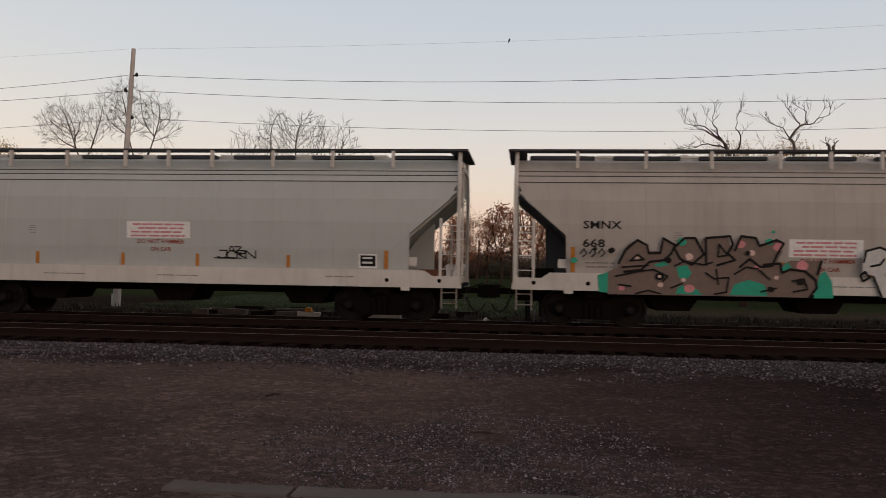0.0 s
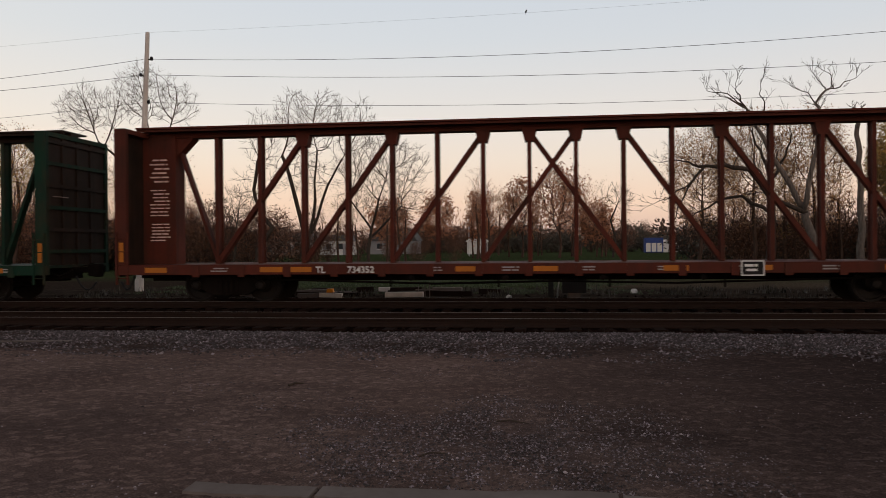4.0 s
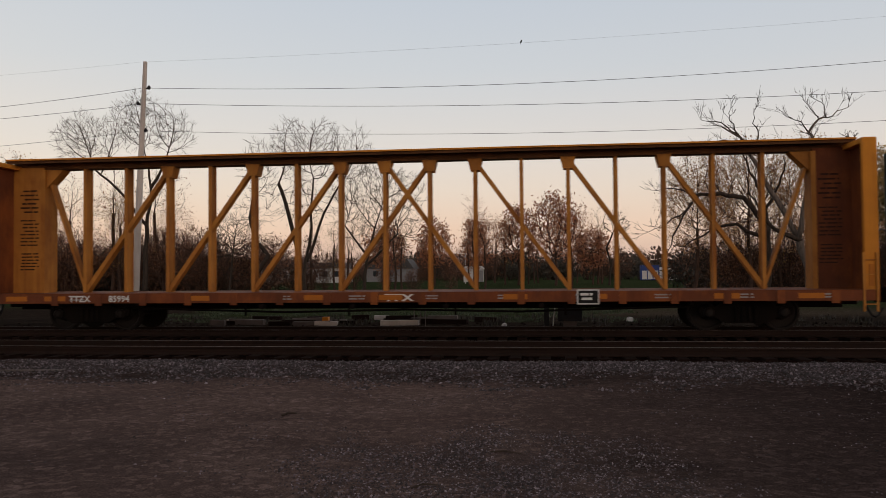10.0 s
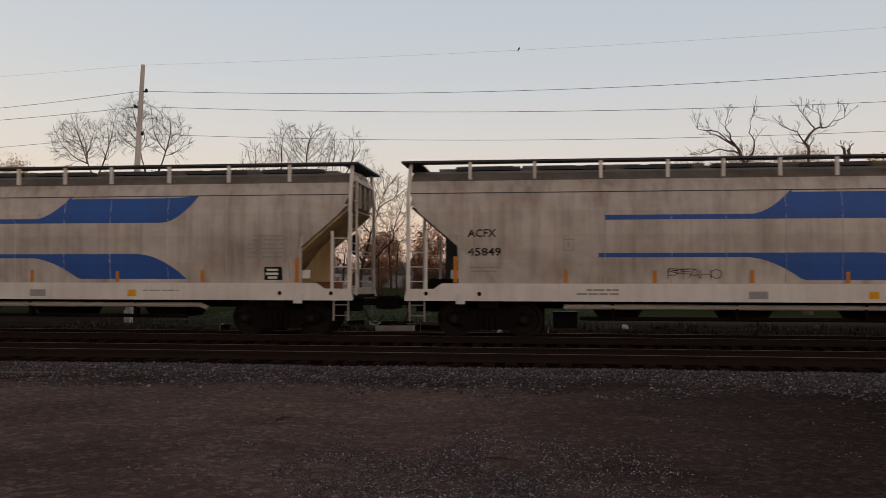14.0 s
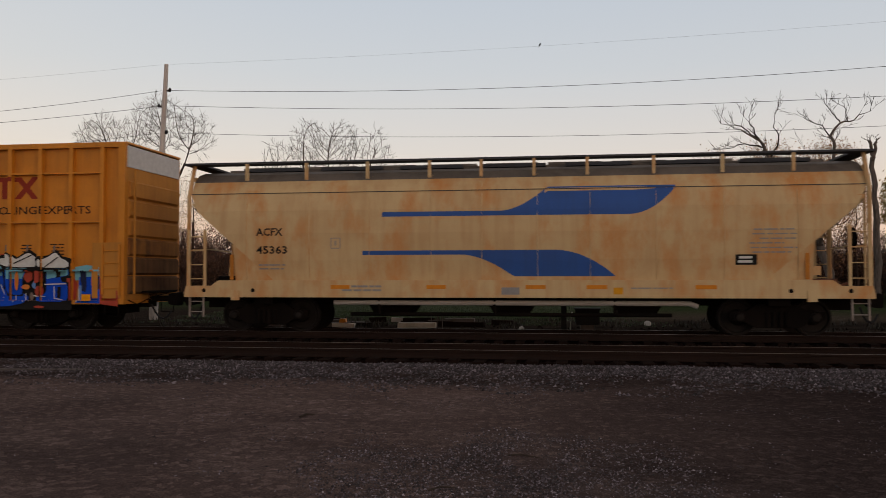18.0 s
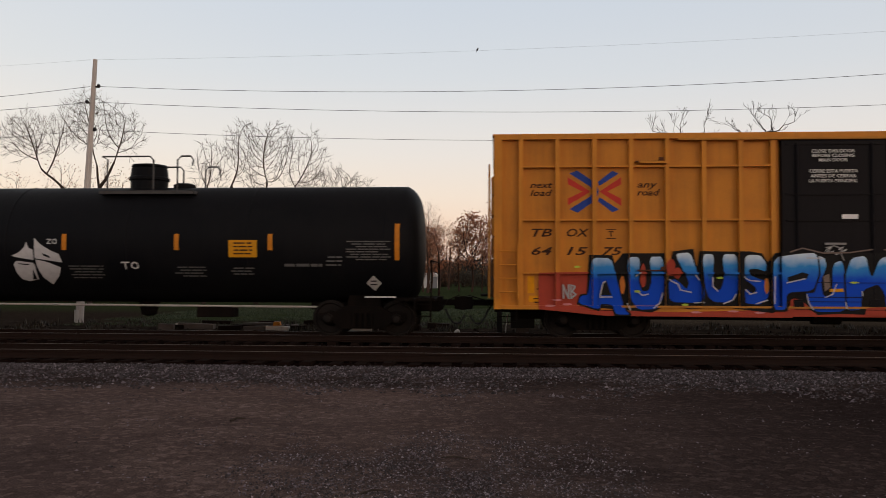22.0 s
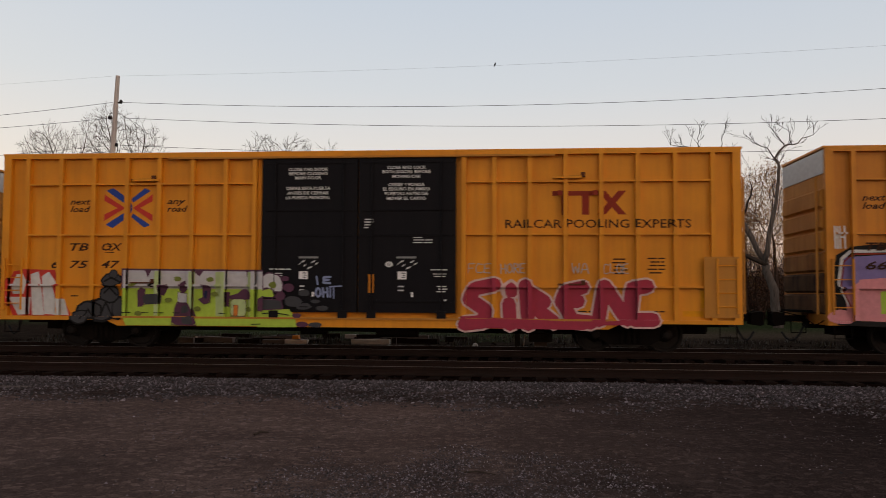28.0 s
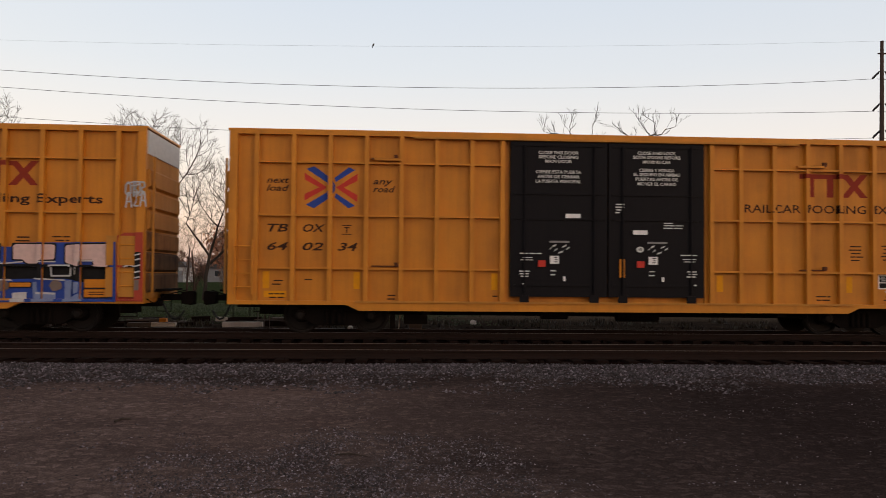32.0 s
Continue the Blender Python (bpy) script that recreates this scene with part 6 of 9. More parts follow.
def box_car():
    half = 9.53
    car = thing("box_car", "yellow high-cube box car with black double doors", "railcar", "freight cars of the train")
    part("body", Shape().box(-half + 0.02, half - 0.02, -1.40, 1.40, 0.74, 4.98), RAIL_YELLOW, car)
    for sy in (-1, 1):
        lo, hi = min(sy * 1.40, sy * 1.46), max(sy * 1.40, sy * 1.46)
        for x0, x1 in ((-half, -2.55), (2.55, half)):
            part("side_panel", Shape().box(x0, x1, lo, hi, 0.74, 5.0), RAIL_YELLOW, car)
        part("top_rail", Shape().box(-half, half, min(sy * 1.46, sy * 1.6), max(sy * 1.46, sy * 1.6), 4.98, 5.09), RIB_YELLOW, car)
        part("bottom_rail", Shape().prism([(-half, 0.74), (-half, 0.84), (half, 0.84), (half, 0.74), (6.6, 0.74), (6.3, 0.60), (-6.3, 0.60), (-6.6, 0.74)], min(sy * 1.46, sy * 1.6), max(sy * 1.46, sy * 1.6)), RIB_YELLOW, car)
        rib = Shape().prism([(-0.055, 0.84), (0.055, 0.84), (0.055, 4.98), (-0.055, 4.98)], min(sy * 1.46, sy * 1.6), max(sy * 1.46, sy * 1.6)).mesh("side_post")
        for x in BOX_RIBS:
            for sx in (-1, 1):
                part("side_post", rib, RIB_YELLOW, car, at=(sx * x, 0, 0))
        for z in (4.30, 2.97, 1.65):
            for x0, x1 in ((-8.83, -2.74), (2.74, 8.83)):
                part("side_stringer", Shape().prism([(x0, z - 0.024), (x1, z - 0.024), (x1, z + 0.024), (x0, z + 0.024)], min(sy * 1.46, sy * 1.585), max(sy * 1.46, sy * 1.585)), RIB_YELLOW, car)
        for sx in (-1, 1):
            part("corner_post", Shape().box(min(sx * half, sx * (half - 0.2)), max(sx * half, sx * (half - 0.2)), min(sy * 1.46, sy * 1.6), max(sy * 1.46, sy * 1.6), 0.84, 4.98), RIB_YELLOW, car)
        # two plug doors each side
        for sx in (-1, 1):
            a, c = (sx * 0.02, sx * 2.5) if sx > 0 else (sx * 2.5, sx * 0.02)
            door = part("door", Shape().box(a, c, min(sy * 1.40, sy * 1.57), max(sy * 1.40, sy * 1.57), 0.98, 4.92), DOOR_BLACK, car, "black plug door")
            for z in (1.25, 2.93, 3.57, 4.8):
                part("door_beam", Shape().box(a + 0.1, c - 0.1, min(sy * 1.57, sy * 1.605), max(sy * 1.57, sy * 1.605), z, z + 0.05), DOOR_BLACK, door)
            for x in (a + 0.35, c - 0.35):
                part("locking_bar", Shape().tube([(x, sy * 1.62, 1.05), (x, sy * 1.62, 4.85)], 0.025, 6), DOOR_BLACK, door)
            part("door_handle", Shape().box((a + c) / 2 - 0.25, (a + c) / 2 + 0.25, min(sy * 1.6, sy * 1.64), max(sy * 1.6, sy * 1.64), 2.35, 2.4), GREY_INK, door)
            for x in (a + 0.35, c - 0.35):
                part("door_roller", Shape().box(x - 0.12, x + 0.12, min(sy * 1.6, sy * 1.66), max(sy * 1.6, sy * 1.66), 0.84, 1.02), DOOR_BLACK, door)
        part("door_track", Shape().box(-6.4, 6.4, min(sy * 1.6, sy * 1.65), max(sy * 1.6, sy * 1.65), 0.80, 0.85), END_YELLOW, car)
        part("upper_door_track", Shape().box(-5.0, 5.0, min(sy * 1.6, sy * 1.64), max(sy * 1.6, sy * 1.64), 4.93, 4.98), END_YELLOW, car)
        # sill steps and short ladders at the corners
        for sx in (-1, 1):
            ladder(car, sx * (half - 0.12), sx * (half - 0.6), sy * 1.63, 1.0, 2.35, RIB_YELLOW, 4)
            part("sill_step", Shape().tube([(sx * (half - 0.15), sy * 1.58, 0.8), (sx * (half - 0.15), sy * 1.58, 0.42), (sx * (half - 0.55), sy * 1.58, 0.42), (sx * (half - 0.55), sy * 1.58, 0.8)], 0.018, 5), GRIME, car)
        part("corner_plate", Shape().box(8.62, 9.45, min(sy * 1.6, sy * 1.612), max(sy * 1.6, sy * 1.612), 0.9, 2.4), END_YELLOW, car)
        part("lift_bracket", Shape().box(4.95, 5.65, min(sy * 1.56, sy * 1.66), max(sy * 1.56, sy * 1.66), 4.36, 4.42), RIB_YELLOW, car)
        part("lift_bracket", Shape().box(-5.95, -5.25, min(sy * 1.56, sy * 1.66), max(sy * 1.56, sy * 1.66), 4.36, 4.42), RIB_YELLOW, car)
    part("roof", Shape().prism([(-half - 0.04, 5.07), (half + 0.04, 5.07), (half + 0.04, 5.12), (-half - 0.04, 5.12)], -1.58, 1.58), RIB_YELLOW, car)
    rib = Shape().box(-0.06, 0.06, -1.5, 1.5, 5.12, 5.135).mesh("roof_rib")
    for i in range(-8, 9):
        part("roof_rib", rib, ROOF_METAL, car, at=(i * 1.15, 0, 0))
    for sx in (-1, 1):
        x = sx * half
        end = part("end_wall", Shape().box(min(x, x - sx * 0.04), max(x, x - sx * 0.04), -1.5, 1.5, 0.84, 5.0), END_YELLOW, car)
        corr = Shape()
        prof = [(0, -0.245), (0.075, -0.19), (0.075, 0.19), (0, 0.245)]
        corr.v = [(x + sx * u, y, v) for y in (-1.42, 1.42) for u, v in prof]
        corr.f = [(0, 1, 5, 4), (1, 2, 6, 5), (2, 3, 7, 6), (0, 3, 2, 1), (4, 5, 6, 7)]
        me = corr.mesh("corrugation")
        # the three lowest bands are darker, the bottom two most
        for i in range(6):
            part("corrugation", me.copy(), (END_LOW, END_LOW, END_MID)[i] if i < 3 else END_YELLOW, end, at=(0, 0, 1.25 + i * 0.52))
        part("end_cap_panel", Shape().box(min(x, x + sx * 0.03), max(x, x + sx * 0.03), -1.5, 1.5, 4.45, 5.03), HOUSE_WHITE, end, "white upper end panel")
        part("end_ladder_post", Shape().box(min(x + sx * 0.1, x + sx * 0.15), max(x + sx * 0.1, x + sx * 0.15), -1.3, -1.26, 1.0, 4.4), END_YELLOW, car)
        part("end_platform", Shape().box(min(x, x + sx * 0.35), max(x, x + sx * 0.35), -0.8, 0.8, 1.04, 1.09), GRIME, car)
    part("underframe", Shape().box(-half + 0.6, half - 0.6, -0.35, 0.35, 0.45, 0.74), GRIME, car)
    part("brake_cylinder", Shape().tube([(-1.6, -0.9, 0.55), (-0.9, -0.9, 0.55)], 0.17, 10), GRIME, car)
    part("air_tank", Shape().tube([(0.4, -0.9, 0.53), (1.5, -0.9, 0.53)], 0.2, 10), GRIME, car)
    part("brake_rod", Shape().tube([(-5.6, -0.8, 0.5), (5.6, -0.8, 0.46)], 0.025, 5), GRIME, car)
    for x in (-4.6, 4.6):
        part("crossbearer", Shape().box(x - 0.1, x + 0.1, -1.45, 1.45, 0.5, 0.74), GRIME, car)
    # writing shared by all
    y = -1.628
    for cx, lines in ((-1.29, ((4.60, 1.03, "CLOSE THIS DOOR"), (4.49, 1.0, "BEFORE CLOSING"), (4.38, 0.68, "MAIN DOOR"), (4.11, 1.16, "CIERRE ESTA PUERTA"), (3.99, 1.08, "ANTES DE CERRAR"), (3.87, 1.16, "LA PUERTA PRINCIPAL"))),
                      (1.25, ((4.63, 1.0, "CLOSE AND LOCK"), (4.52, 1.23, "BOTH DOORS BEFORE"), (4.40, 0.72, "MOVING CAR"), (4.19, 0.92, "CIERRE Y PONGA"), (4.08, 1.2, "EL SEGURO EN AMBAS"), (3.96, 1.1, "PUERTAS ANTES DE"), (3.84, 1.0, "MOVER EL CARRO")))):
        for z, w, text in lines:
            lettering(car, text, cx - w / 2, z, 0.082, y, WHITE_INK, width=w, name="door_writing")
    for k, (x, z, w, n, pitch, thick) in enumerate(((-2.29, 2.09, 0.6, 1, 0.1, 0.03), (-2.29, 1.98, 0.4, 2, 0.06, 0.022), (-2.28, 1.64, 0.28, 3, 0.065, 0.03), (-1.5, 1.66, 0.18, 2, 0.1, 0.035), (-2.2, 1.32, 0.08, 1, 0.1, 0.03), (1.04, 1.66, 0.18, 2, 0.1, 0.035),
                                                    (1.42, 2.89, 0.28, 1, 0.1, 0.022), (1.42, 2.83, 0.62, 2, 0.065, 0.025), (1.74, 2.08, 0.6, 1, 0.1, 0.03), (1.9, 1.97, 0.45, 2, 0.06, 0.022), (2.02, 1.66, 0.32, 3, 0.065, 0.03), (0.16, 3.36, 0.3, 2, 0.07, 0.03), (0.17, 3.22, 0.18, 2, 0.07, 0.03), (2.2, 1.32, 0.1, 1, 0.1, 0.04))):
        part("door_writing", bars(Shape(), x, z, w, n, y, pitch, thick, k), WHITE_INK, car)
    for x in (-1.52, 1.02):
        for u, v, w in ((0.0, 0.0, 0.05), (0.06, 0.06, 0.1), (0.12, -0.04, 0.07), (0.22, -0.1, 0.12), (0.32, 0.05, 0.1), (0.42, 0.0, 0.08)):
            part("hazard_mark", Shape().flat([(x + u, 2.17 + v), (x + u + w, 2.21 + v), (x + u + w + 0.03, 2.26 + v), (x + u + 0.03, 2.22 + v)], y), WHITE_INK, car)
        plate = part("door_placard", Shape().rect(x + 0.02, x + 0.25, 1.82, 2.02, y), SIGN_WHITE, car, "small white notice")
        part("placard_mark", bars(Shape(), x + 0.12, 1.99, 0.1, 3, y - 0.001, 0.055, 0.025, 2), BLACK_INK, plate)
        part("door_placard", Shape().rect(x - 0.28, x - 0.09, 1.74, 1.90, y), RED_INK, car, "small red placard")
        part("door_placard", Shape().rect(x + 0.36, x + 0.42, 1.38, 1.5, y), SIGN_WHITE, car)
    part("door_placard", Shape().rect(-1.1, -0.72, 2.98, 3.09, y), SIGN_WHITE, car, "white number plate")
    part("door_placard", Shape().rect(0.63, 1.01, 2.58, 2.69, y), SIGN_WHITE, car, "white number plate")
    ring = part("round_mark", Shape().flat([(0.82 + 0.1 * math.cos(a * math.pi / 6), 2.2 + 0.075 * math.sin(a * math.pi / 6)) for a in range(12)], y), WHITE_INK, car)
    part("round_mark_stroke", Shape().rect(0.79, 0.81, 2.16, 2.24, y - 0.001).rect(0.83, 0.85, 2.16, 2.24, y - 0.001), BLACK_INK, ring)
    part("door_reflector", Shape().rect(0.29, 0.43, 1.48, 1.95, -1.608), ORANGE, car, "orange reflector strip")
    for x in (-8.63, -6.38, -2.91, 2.94, 6.39, 8.61):
        on_box("side_reflector", Shape().rect(x - 0.06, x + 0.1, 1.14, 1.56, -1.604), REFLECT, car, "yellow reflector patch")
    on_box("yellow_placard", Shape().rect(8.12, 8.6, 0.93, 1.06, -1.604), REFLECT, car)
    on_box("yellow_placard", Shape().rect(-8.66, -8.1, 0.92, 1.08, -1.603), REFLECT, car)
    for x, z, w, n, k in ((-8.5, 1.35, 0.35, 2, 1), (-8.55, 1.02, 0.42, 2, 2), (-7.7, 1.38, 0.3, 1, 3), (-5.6, 1.0, 0.3, 2, 4), (6.4, 2.36, 0.42, 5, 5), (7.25, 2.38, 0.5, 5, 6), (5.5, 1.05, 0.5, 2, 7), (7.3, 1.06, 0.4, 2, 8), (-2.95, 1.0, 0.2, 1, 9)):
        on_box("small_stencil", bars(Shape(), x, z, w, n, -1.604, 0.09, 0.032, k), BROWN_INK, car)
    on_box("small_stencil", Shape().rect(-6.75, -6.5, 2.72, 2.74, -1.604).rect(-6.75, -6.5, 2.50, 2.52, -1.604).rect(-6.64, -6.61, 2.55, 2.68, -1.604).rect(-6.69, -6.56, 2.66, 2.69, -1.604), BROWN_INK, car)
    # hinge marks on the upper and lower stringers
    for x, z in ((-5.41, 4.42), (-5.38, 1.72), (5.69, 4.42), (5.68, 1.72)):
        part("lift_hook", Shape().box(x - 0.05, x + 0.05, -1.64, -1.56, z, z + 0.09), RUST_DARK, car)
        part("lift_plate", Shape().box(x - 0.62, x + 0.06, -1.59, -1.50, z - 0.02, z + 0.012), RUST_DARK, car)
    # the sponsor shapes: crossed chevrons and a barred mark
    cx, cz, y = -7.03, 3.68, -1.605
    on_box("logo_shape", Shape().flat([(cx - 0.62, cz + 0.46), (cx - 0.42, cz + 0.53), (cx + 0.02, cz + 0.22), (cx + 0.10, cz + 0.06), (cx + 0.10, cz - 0.06), (cx + 0.02, cz - 0.22), (cx - 0.42, cz - 0.53), (cx - 0.62, cz - 0.44), (cx - 0.10, cz - 0.12), (cx - 0.05, cz), (cx - 0.10, cz + 0.12)], y), BLUE_INK, car, "blue chevron")
    on_box("logo_shape", Shape().flat([(cx - 0.66, cz + 0.36), (cx - 0.12, cz + 0.02), (cx - 0.12, cz - 0.02), (cx - 0.66, cz - 0.34), (cx - 0.66, cz - 0.17), (cx - 0.3, cz), (cx - 0.66, cz + 0.19)], y - 0.001), RED_INK, car, "red chevron")
    for sz in (-1, 1):
        on_box("logo_shape", Shape().flat([(cx + 0.08, cz + sz * 0.24), (cx + 0.44, cz + sz * 0.52), (cx + 0.6, cz + sz * 0.45), (cx + 0.12, cz + sz * 0.14)], y - 0.0015), BLUE_INK, car, "blue chevron")
        on_box("logo_shape", Shape().flat([(cx + 0.12, cz), (cx + 0.66, cz + sz * 0.36), (cx + 0.66, cz + sz * 0.18), (cx + 0.32, cz)], y - 0.002 - 0.0004 * sz), RED_INK, car, "red chevron")
    for name, sh in (("left", Shape().rect(5.08, 6.34, 4.10, 4.22, y)), ("stem", Shape().rect(5.30, 5.48, 3.62, 4.10, y)), ("stem", Shape().rect(5.82, 6.0, 3.62, 4.10, y)), ("arm", Shape().flat([(6.2, 4.22), (6.4, 4.22), (6.92, 3.62), (6.72, 3.62)], y - 0.001)), ("arm", Shape().flat([(6.92, 4.22), (6.72, 4.22), (6.2, 3.62), (6.4, 3.62)], y - 0.002))):
        on_box("logo_shape", sh, RED_LOGO, car, "dull red barred mark")
    for x, z, w, text in ((-8.63, 3.78, 0.56, "next"), (-8.63, 3.58, 0.56, "load"), (-5.98, 3.78, 0.5, "any"), (-5.98, 3.58, 0.56, "road")):
        lettering(car, text, x, z, 0.16, y, BROWN_INK, width=w, lean=0.3)
    wheels = []
    for sx in (-1, 1):
        truck(car, sx * 6.9, wheels)
        coupler(car, sx * half, sx, 0.85)
    return car


def box_text(car, number, slogan=True, mark="TBOX"):
    y = -1.606 if number != "663950" else -1.66
    late = number == "675472"
    x0 = -7.72 if late else -8.6
    lettering(car, mark[:2], x0, 2.56, 0.2, y, BROWN_INK, width=0.52, lean=0.25)
    lettering(car, mark[2:], x0 + 0.88, 2.56, 0.2, y, BROWN_INK, width=0.56, lean=0.25)
    groups = ((-8.22, number[0], 0.22), (-7.72, "75", 0.52), (-6.85, "47", 0.52)) if late else ((-8.6, number[:2], 0.52), (-7.72, number[2:4], 0.52), (-6.85, number[4:], 0.5))
    for x, text, w in groups:
        lettering(car, text, x, 2.10, 0.2, y, BROWN_INK, width=w, lean=0.25)
    if late:
        # on this car the mark and its words stand one panel further along
        for o in car.children:
            xs = [v.co.x for v in o.data.vertices] if o.name.startswith(("logo_shape", "lettering")) else []
            if xs and min(xs) > 4.9 and o.name.startswith("logo_shape"):
                o.location.x, o.location.z = -0.15, -0.16
            if xs and max(xs) < -5.2 and (o.name.startswith("logo_shape") or min(v.co.z for v in o.data.vertices) > 3.4):
                o.location.x += 0.89
    if slogan:
        lettering(car, "RAILCAR POOLING EXPERTS", 3.75 if late else 3.62, 3.13 if late else 3.20, 0.22, y, BROWN_INK, width=4.6 if late else 4.85, bold=0.008)
    else:
        lettering(car, "Railcar Pooling Experts", 3.62, 3.20, 0.22, y, BROWN_INK, width=4.85)
    if late or number == "663950":
        return
    w = 0.65 if slogan else 0.4
    rim = on_box("data_panel", Shape().rect(7.19, 7.19 + w, 1.24, 1.62, -1.604), SIGN_WHITE, car, "white rimmed black data panel")
    on_box("data_field", Shape().rect(7.22, 7.16 + w, 1.42, 1.59, -1.606).rect(7.22, 7.16 + w, 1.27, 1.395, -1.606), BLACK_INK, car)
    on_box("data_block", bars(Shape(), 7.24, 1.57, 0.18, 3, -1.608, 0.05, 0.02, 3), WHITE_INK, car)
    on_box("small_stencil", Shape().rect(7.38, 7.66, 1.15, 1.20, -1.604), WHITE_INK, car)


first_box = box_car()
boxes = []
for i, (rel, number, slogan, label) in enumerate(((-36.4, "641575", True, "yellow box car with blue graffiti along its lower side"), (-74.72, "663950", True, "yellow box car with many-coloured graffiti"),
                                                 (-95.78, "675472", True, "yellow box car with lime and crimson graffiti"), (-116.75, "640234", True, "clean yellow box car with black double doors"),
                                                 (-137.84, "641108", False, "yellow box car with pink and black graffiti"))):
    car = first_box if i == 0 else copy_thing(first_box, pose(rel, FAR_TRACK, RAIL_Z))
    boxes.append(car)
    tagged(car, label)
    finish(car, rel, [o for o in car.children_recursive if o.name.startswith("wheelset")])
for car, number, slogan in zip(boxes, ("641575", "663950", "675472", "640234", "641108"), (True, True, True, True, False)):
    box_text(car, number, slogan)


def piece(car, glyphs, x, z, w, h, stroke, fill, edge, seed=1, y=-1.63, label=""):
    """Each block form in two sprayed layers: a wide dark edge and the fill on it."""
    step = w / len(glyphs)
    for i, g in enumerate(glyphs):
        s = Shape()
        y = spray(s, g, x + i * step - 0.04, z, step + 0.08, h, stroke + 0.09, y, seed + i, 0.0) - 0.0004
        part("graffiti_outline", s, edge, car)
    for i, g in enumerate(glyphs):
        s = Shape()
        y = spray(s, g, x + i * step, z + 0.045, step, h - 0.09, stroke, y, seed + i, 0.0) - 0.0004
        part("graffiti_fill", s, fill, car, label)
    return y - 0.001


ca, cb, cc, cd, ce = boxes
# notices that some of the cars lack
for car, gone in ((ca, ((0.63, 2.58),)), (cb, ((-1.1, 2.98),)), (cc, ((-1.1, 2.98), (0.63, 2.58), (-1.8, 1.74), (0.74, 1.74)))):
    for o in list(car.children):
        if o.name.startswith("door_placard"):
            x, z = min(v.co.x for v in o.data.vertices), min(v.co.z for v in o.data.vertices)
            if any(abs(x - p) < 0.02 and abs(z - q) < 0.02 for p, q in gone):
                bpy.data.objects.remove(o)
            elif car is cb and abs(x - 0.63) < 0.02:
                o.location.x -= 0.50
# the third is freshly painted
for o in cc.children_recursive:
    for slot in o.material_slots:
        if slot.material in (RAIL_YELLOW, RIB_YELLOW):
            slot.link = "OBJECT"
            slot.material = FRESH_YELLOW
# blue forms along the whole of the first box car


class SideArt(Art):
    """Sprayed forms with rounded corners; the grid runs about 204 steps to the metre and is a little askew."""

    skew = (250.0, 450.0, -7.516, 0.015002, 0.00000071, 2.091, 0.000148, 0.01457, 0.00000083)

    def at(self, p):
        u0, v0, x, dx, bend, z, tilt, dz, shrink = self.skew
        u, v = self.x0 + p[0] / 3.0 - u0, self.z0 + p[1] / 3.0 - v0
        return (x + u * dx - u * u * bend, z - u * tilt - v * (dz - u * shrink))

    def form(self, edge, fill, pts, width=13, label="", turn=0.2):
        """A filled form over its thick outline, its corners cut round."""
        soft = []
        for a0, b0, c0 in zip(pts[-1:] + pts[:-1], pts, pts[1:] + pts[:1]):
            soft += [tuple(b0[i] + (a0[i] - b0[i]) * turn for i in (0, 1)), tuple(b0[i] * (1 - turn * 0.7) + (a0[i] + c0[i]) * 0.5 * turn * 0.7 for i in (0, 1)), tuple(b0[i] + (c0[i] - b0[i]) * turn for i in (0, 1))]
        self.line(edge, pts + pts[:1], width)
        self.patch(fill, soft, label)


blue, ink = "blue sprayed form fading to white", BLACK_INK
a = SideArt(ca, 200, 204.0, 410, 204.0, -1.632)
b2 = SideArt(ca, 600, 204.0, 410, 204.0, -1.632)
c2 = SideArt(ca, 940, 204.0, 400, 204.0, -1.632)
# red ground behind the forms, ragged along the sill
a.patch(BRICK, [(-30, 212), (212, 205), (215, 400), (640, 405), (1210, 385), (1210, 428), (300, 428), (-30, 398)], "red sprayed ground")
b2.patch(BRICK, [(0, 330), (70, 330), (100, 385), (1020, 380), (1020, 130), (1060, 80), (1100, 200), (1130, 420), (0, 422)], "red sprayed ground")

for i, (x, y) in enumerate(((60, 350), (25, 380), (110, 372), (740, 405), (920, 398), (1050, 404))):
    a.spot(PINK, x, y, 26, 5, 140 + i)
# black haloes
a.patch(ink, [(205, 330), (218, 118), (335, 118), (345, 160), (385, 108), (592, 105), (600, 250), (632, 95), (735, 80), (748, 190), (765, 92), (950, 92), (1010, 90), (1075, 100), (1100, 150), (1125, 100), (1215, 85), (1212, 330), (1115, 405), (880, 378), (700, 388), (600, 372), (520, 408), (430, 400), (170, 380), (180, 345)], "black sprayed halo")
b2.patch(ink, [(0, 85), (90, 80), (180, 110), (300, 92), (385, 92), (430, 92), (560, 80), (640, 72), (710, 90), (740, 120), (780, 92), (1010, 82), (1020, 120), (1040, 300), (1030, 385), (560, 415), (250, 405), (130, 412), (60, 340), (0, 320)], "black sprayed halo")
c2.patch(ink, [(50, 130), (150, 125), (200, 95), (250, 130), (340, 130), (415, 88), (500, 150), (560, 145), (640, 95), (700, 135), (770, 100), (830, 135), (910, 85), (980, 130), (1040, 120), (1088, 84), (1130, 128), (1205, 140), (1200, 200), (1215, 445), (60, 445)], "black sprayed halo")
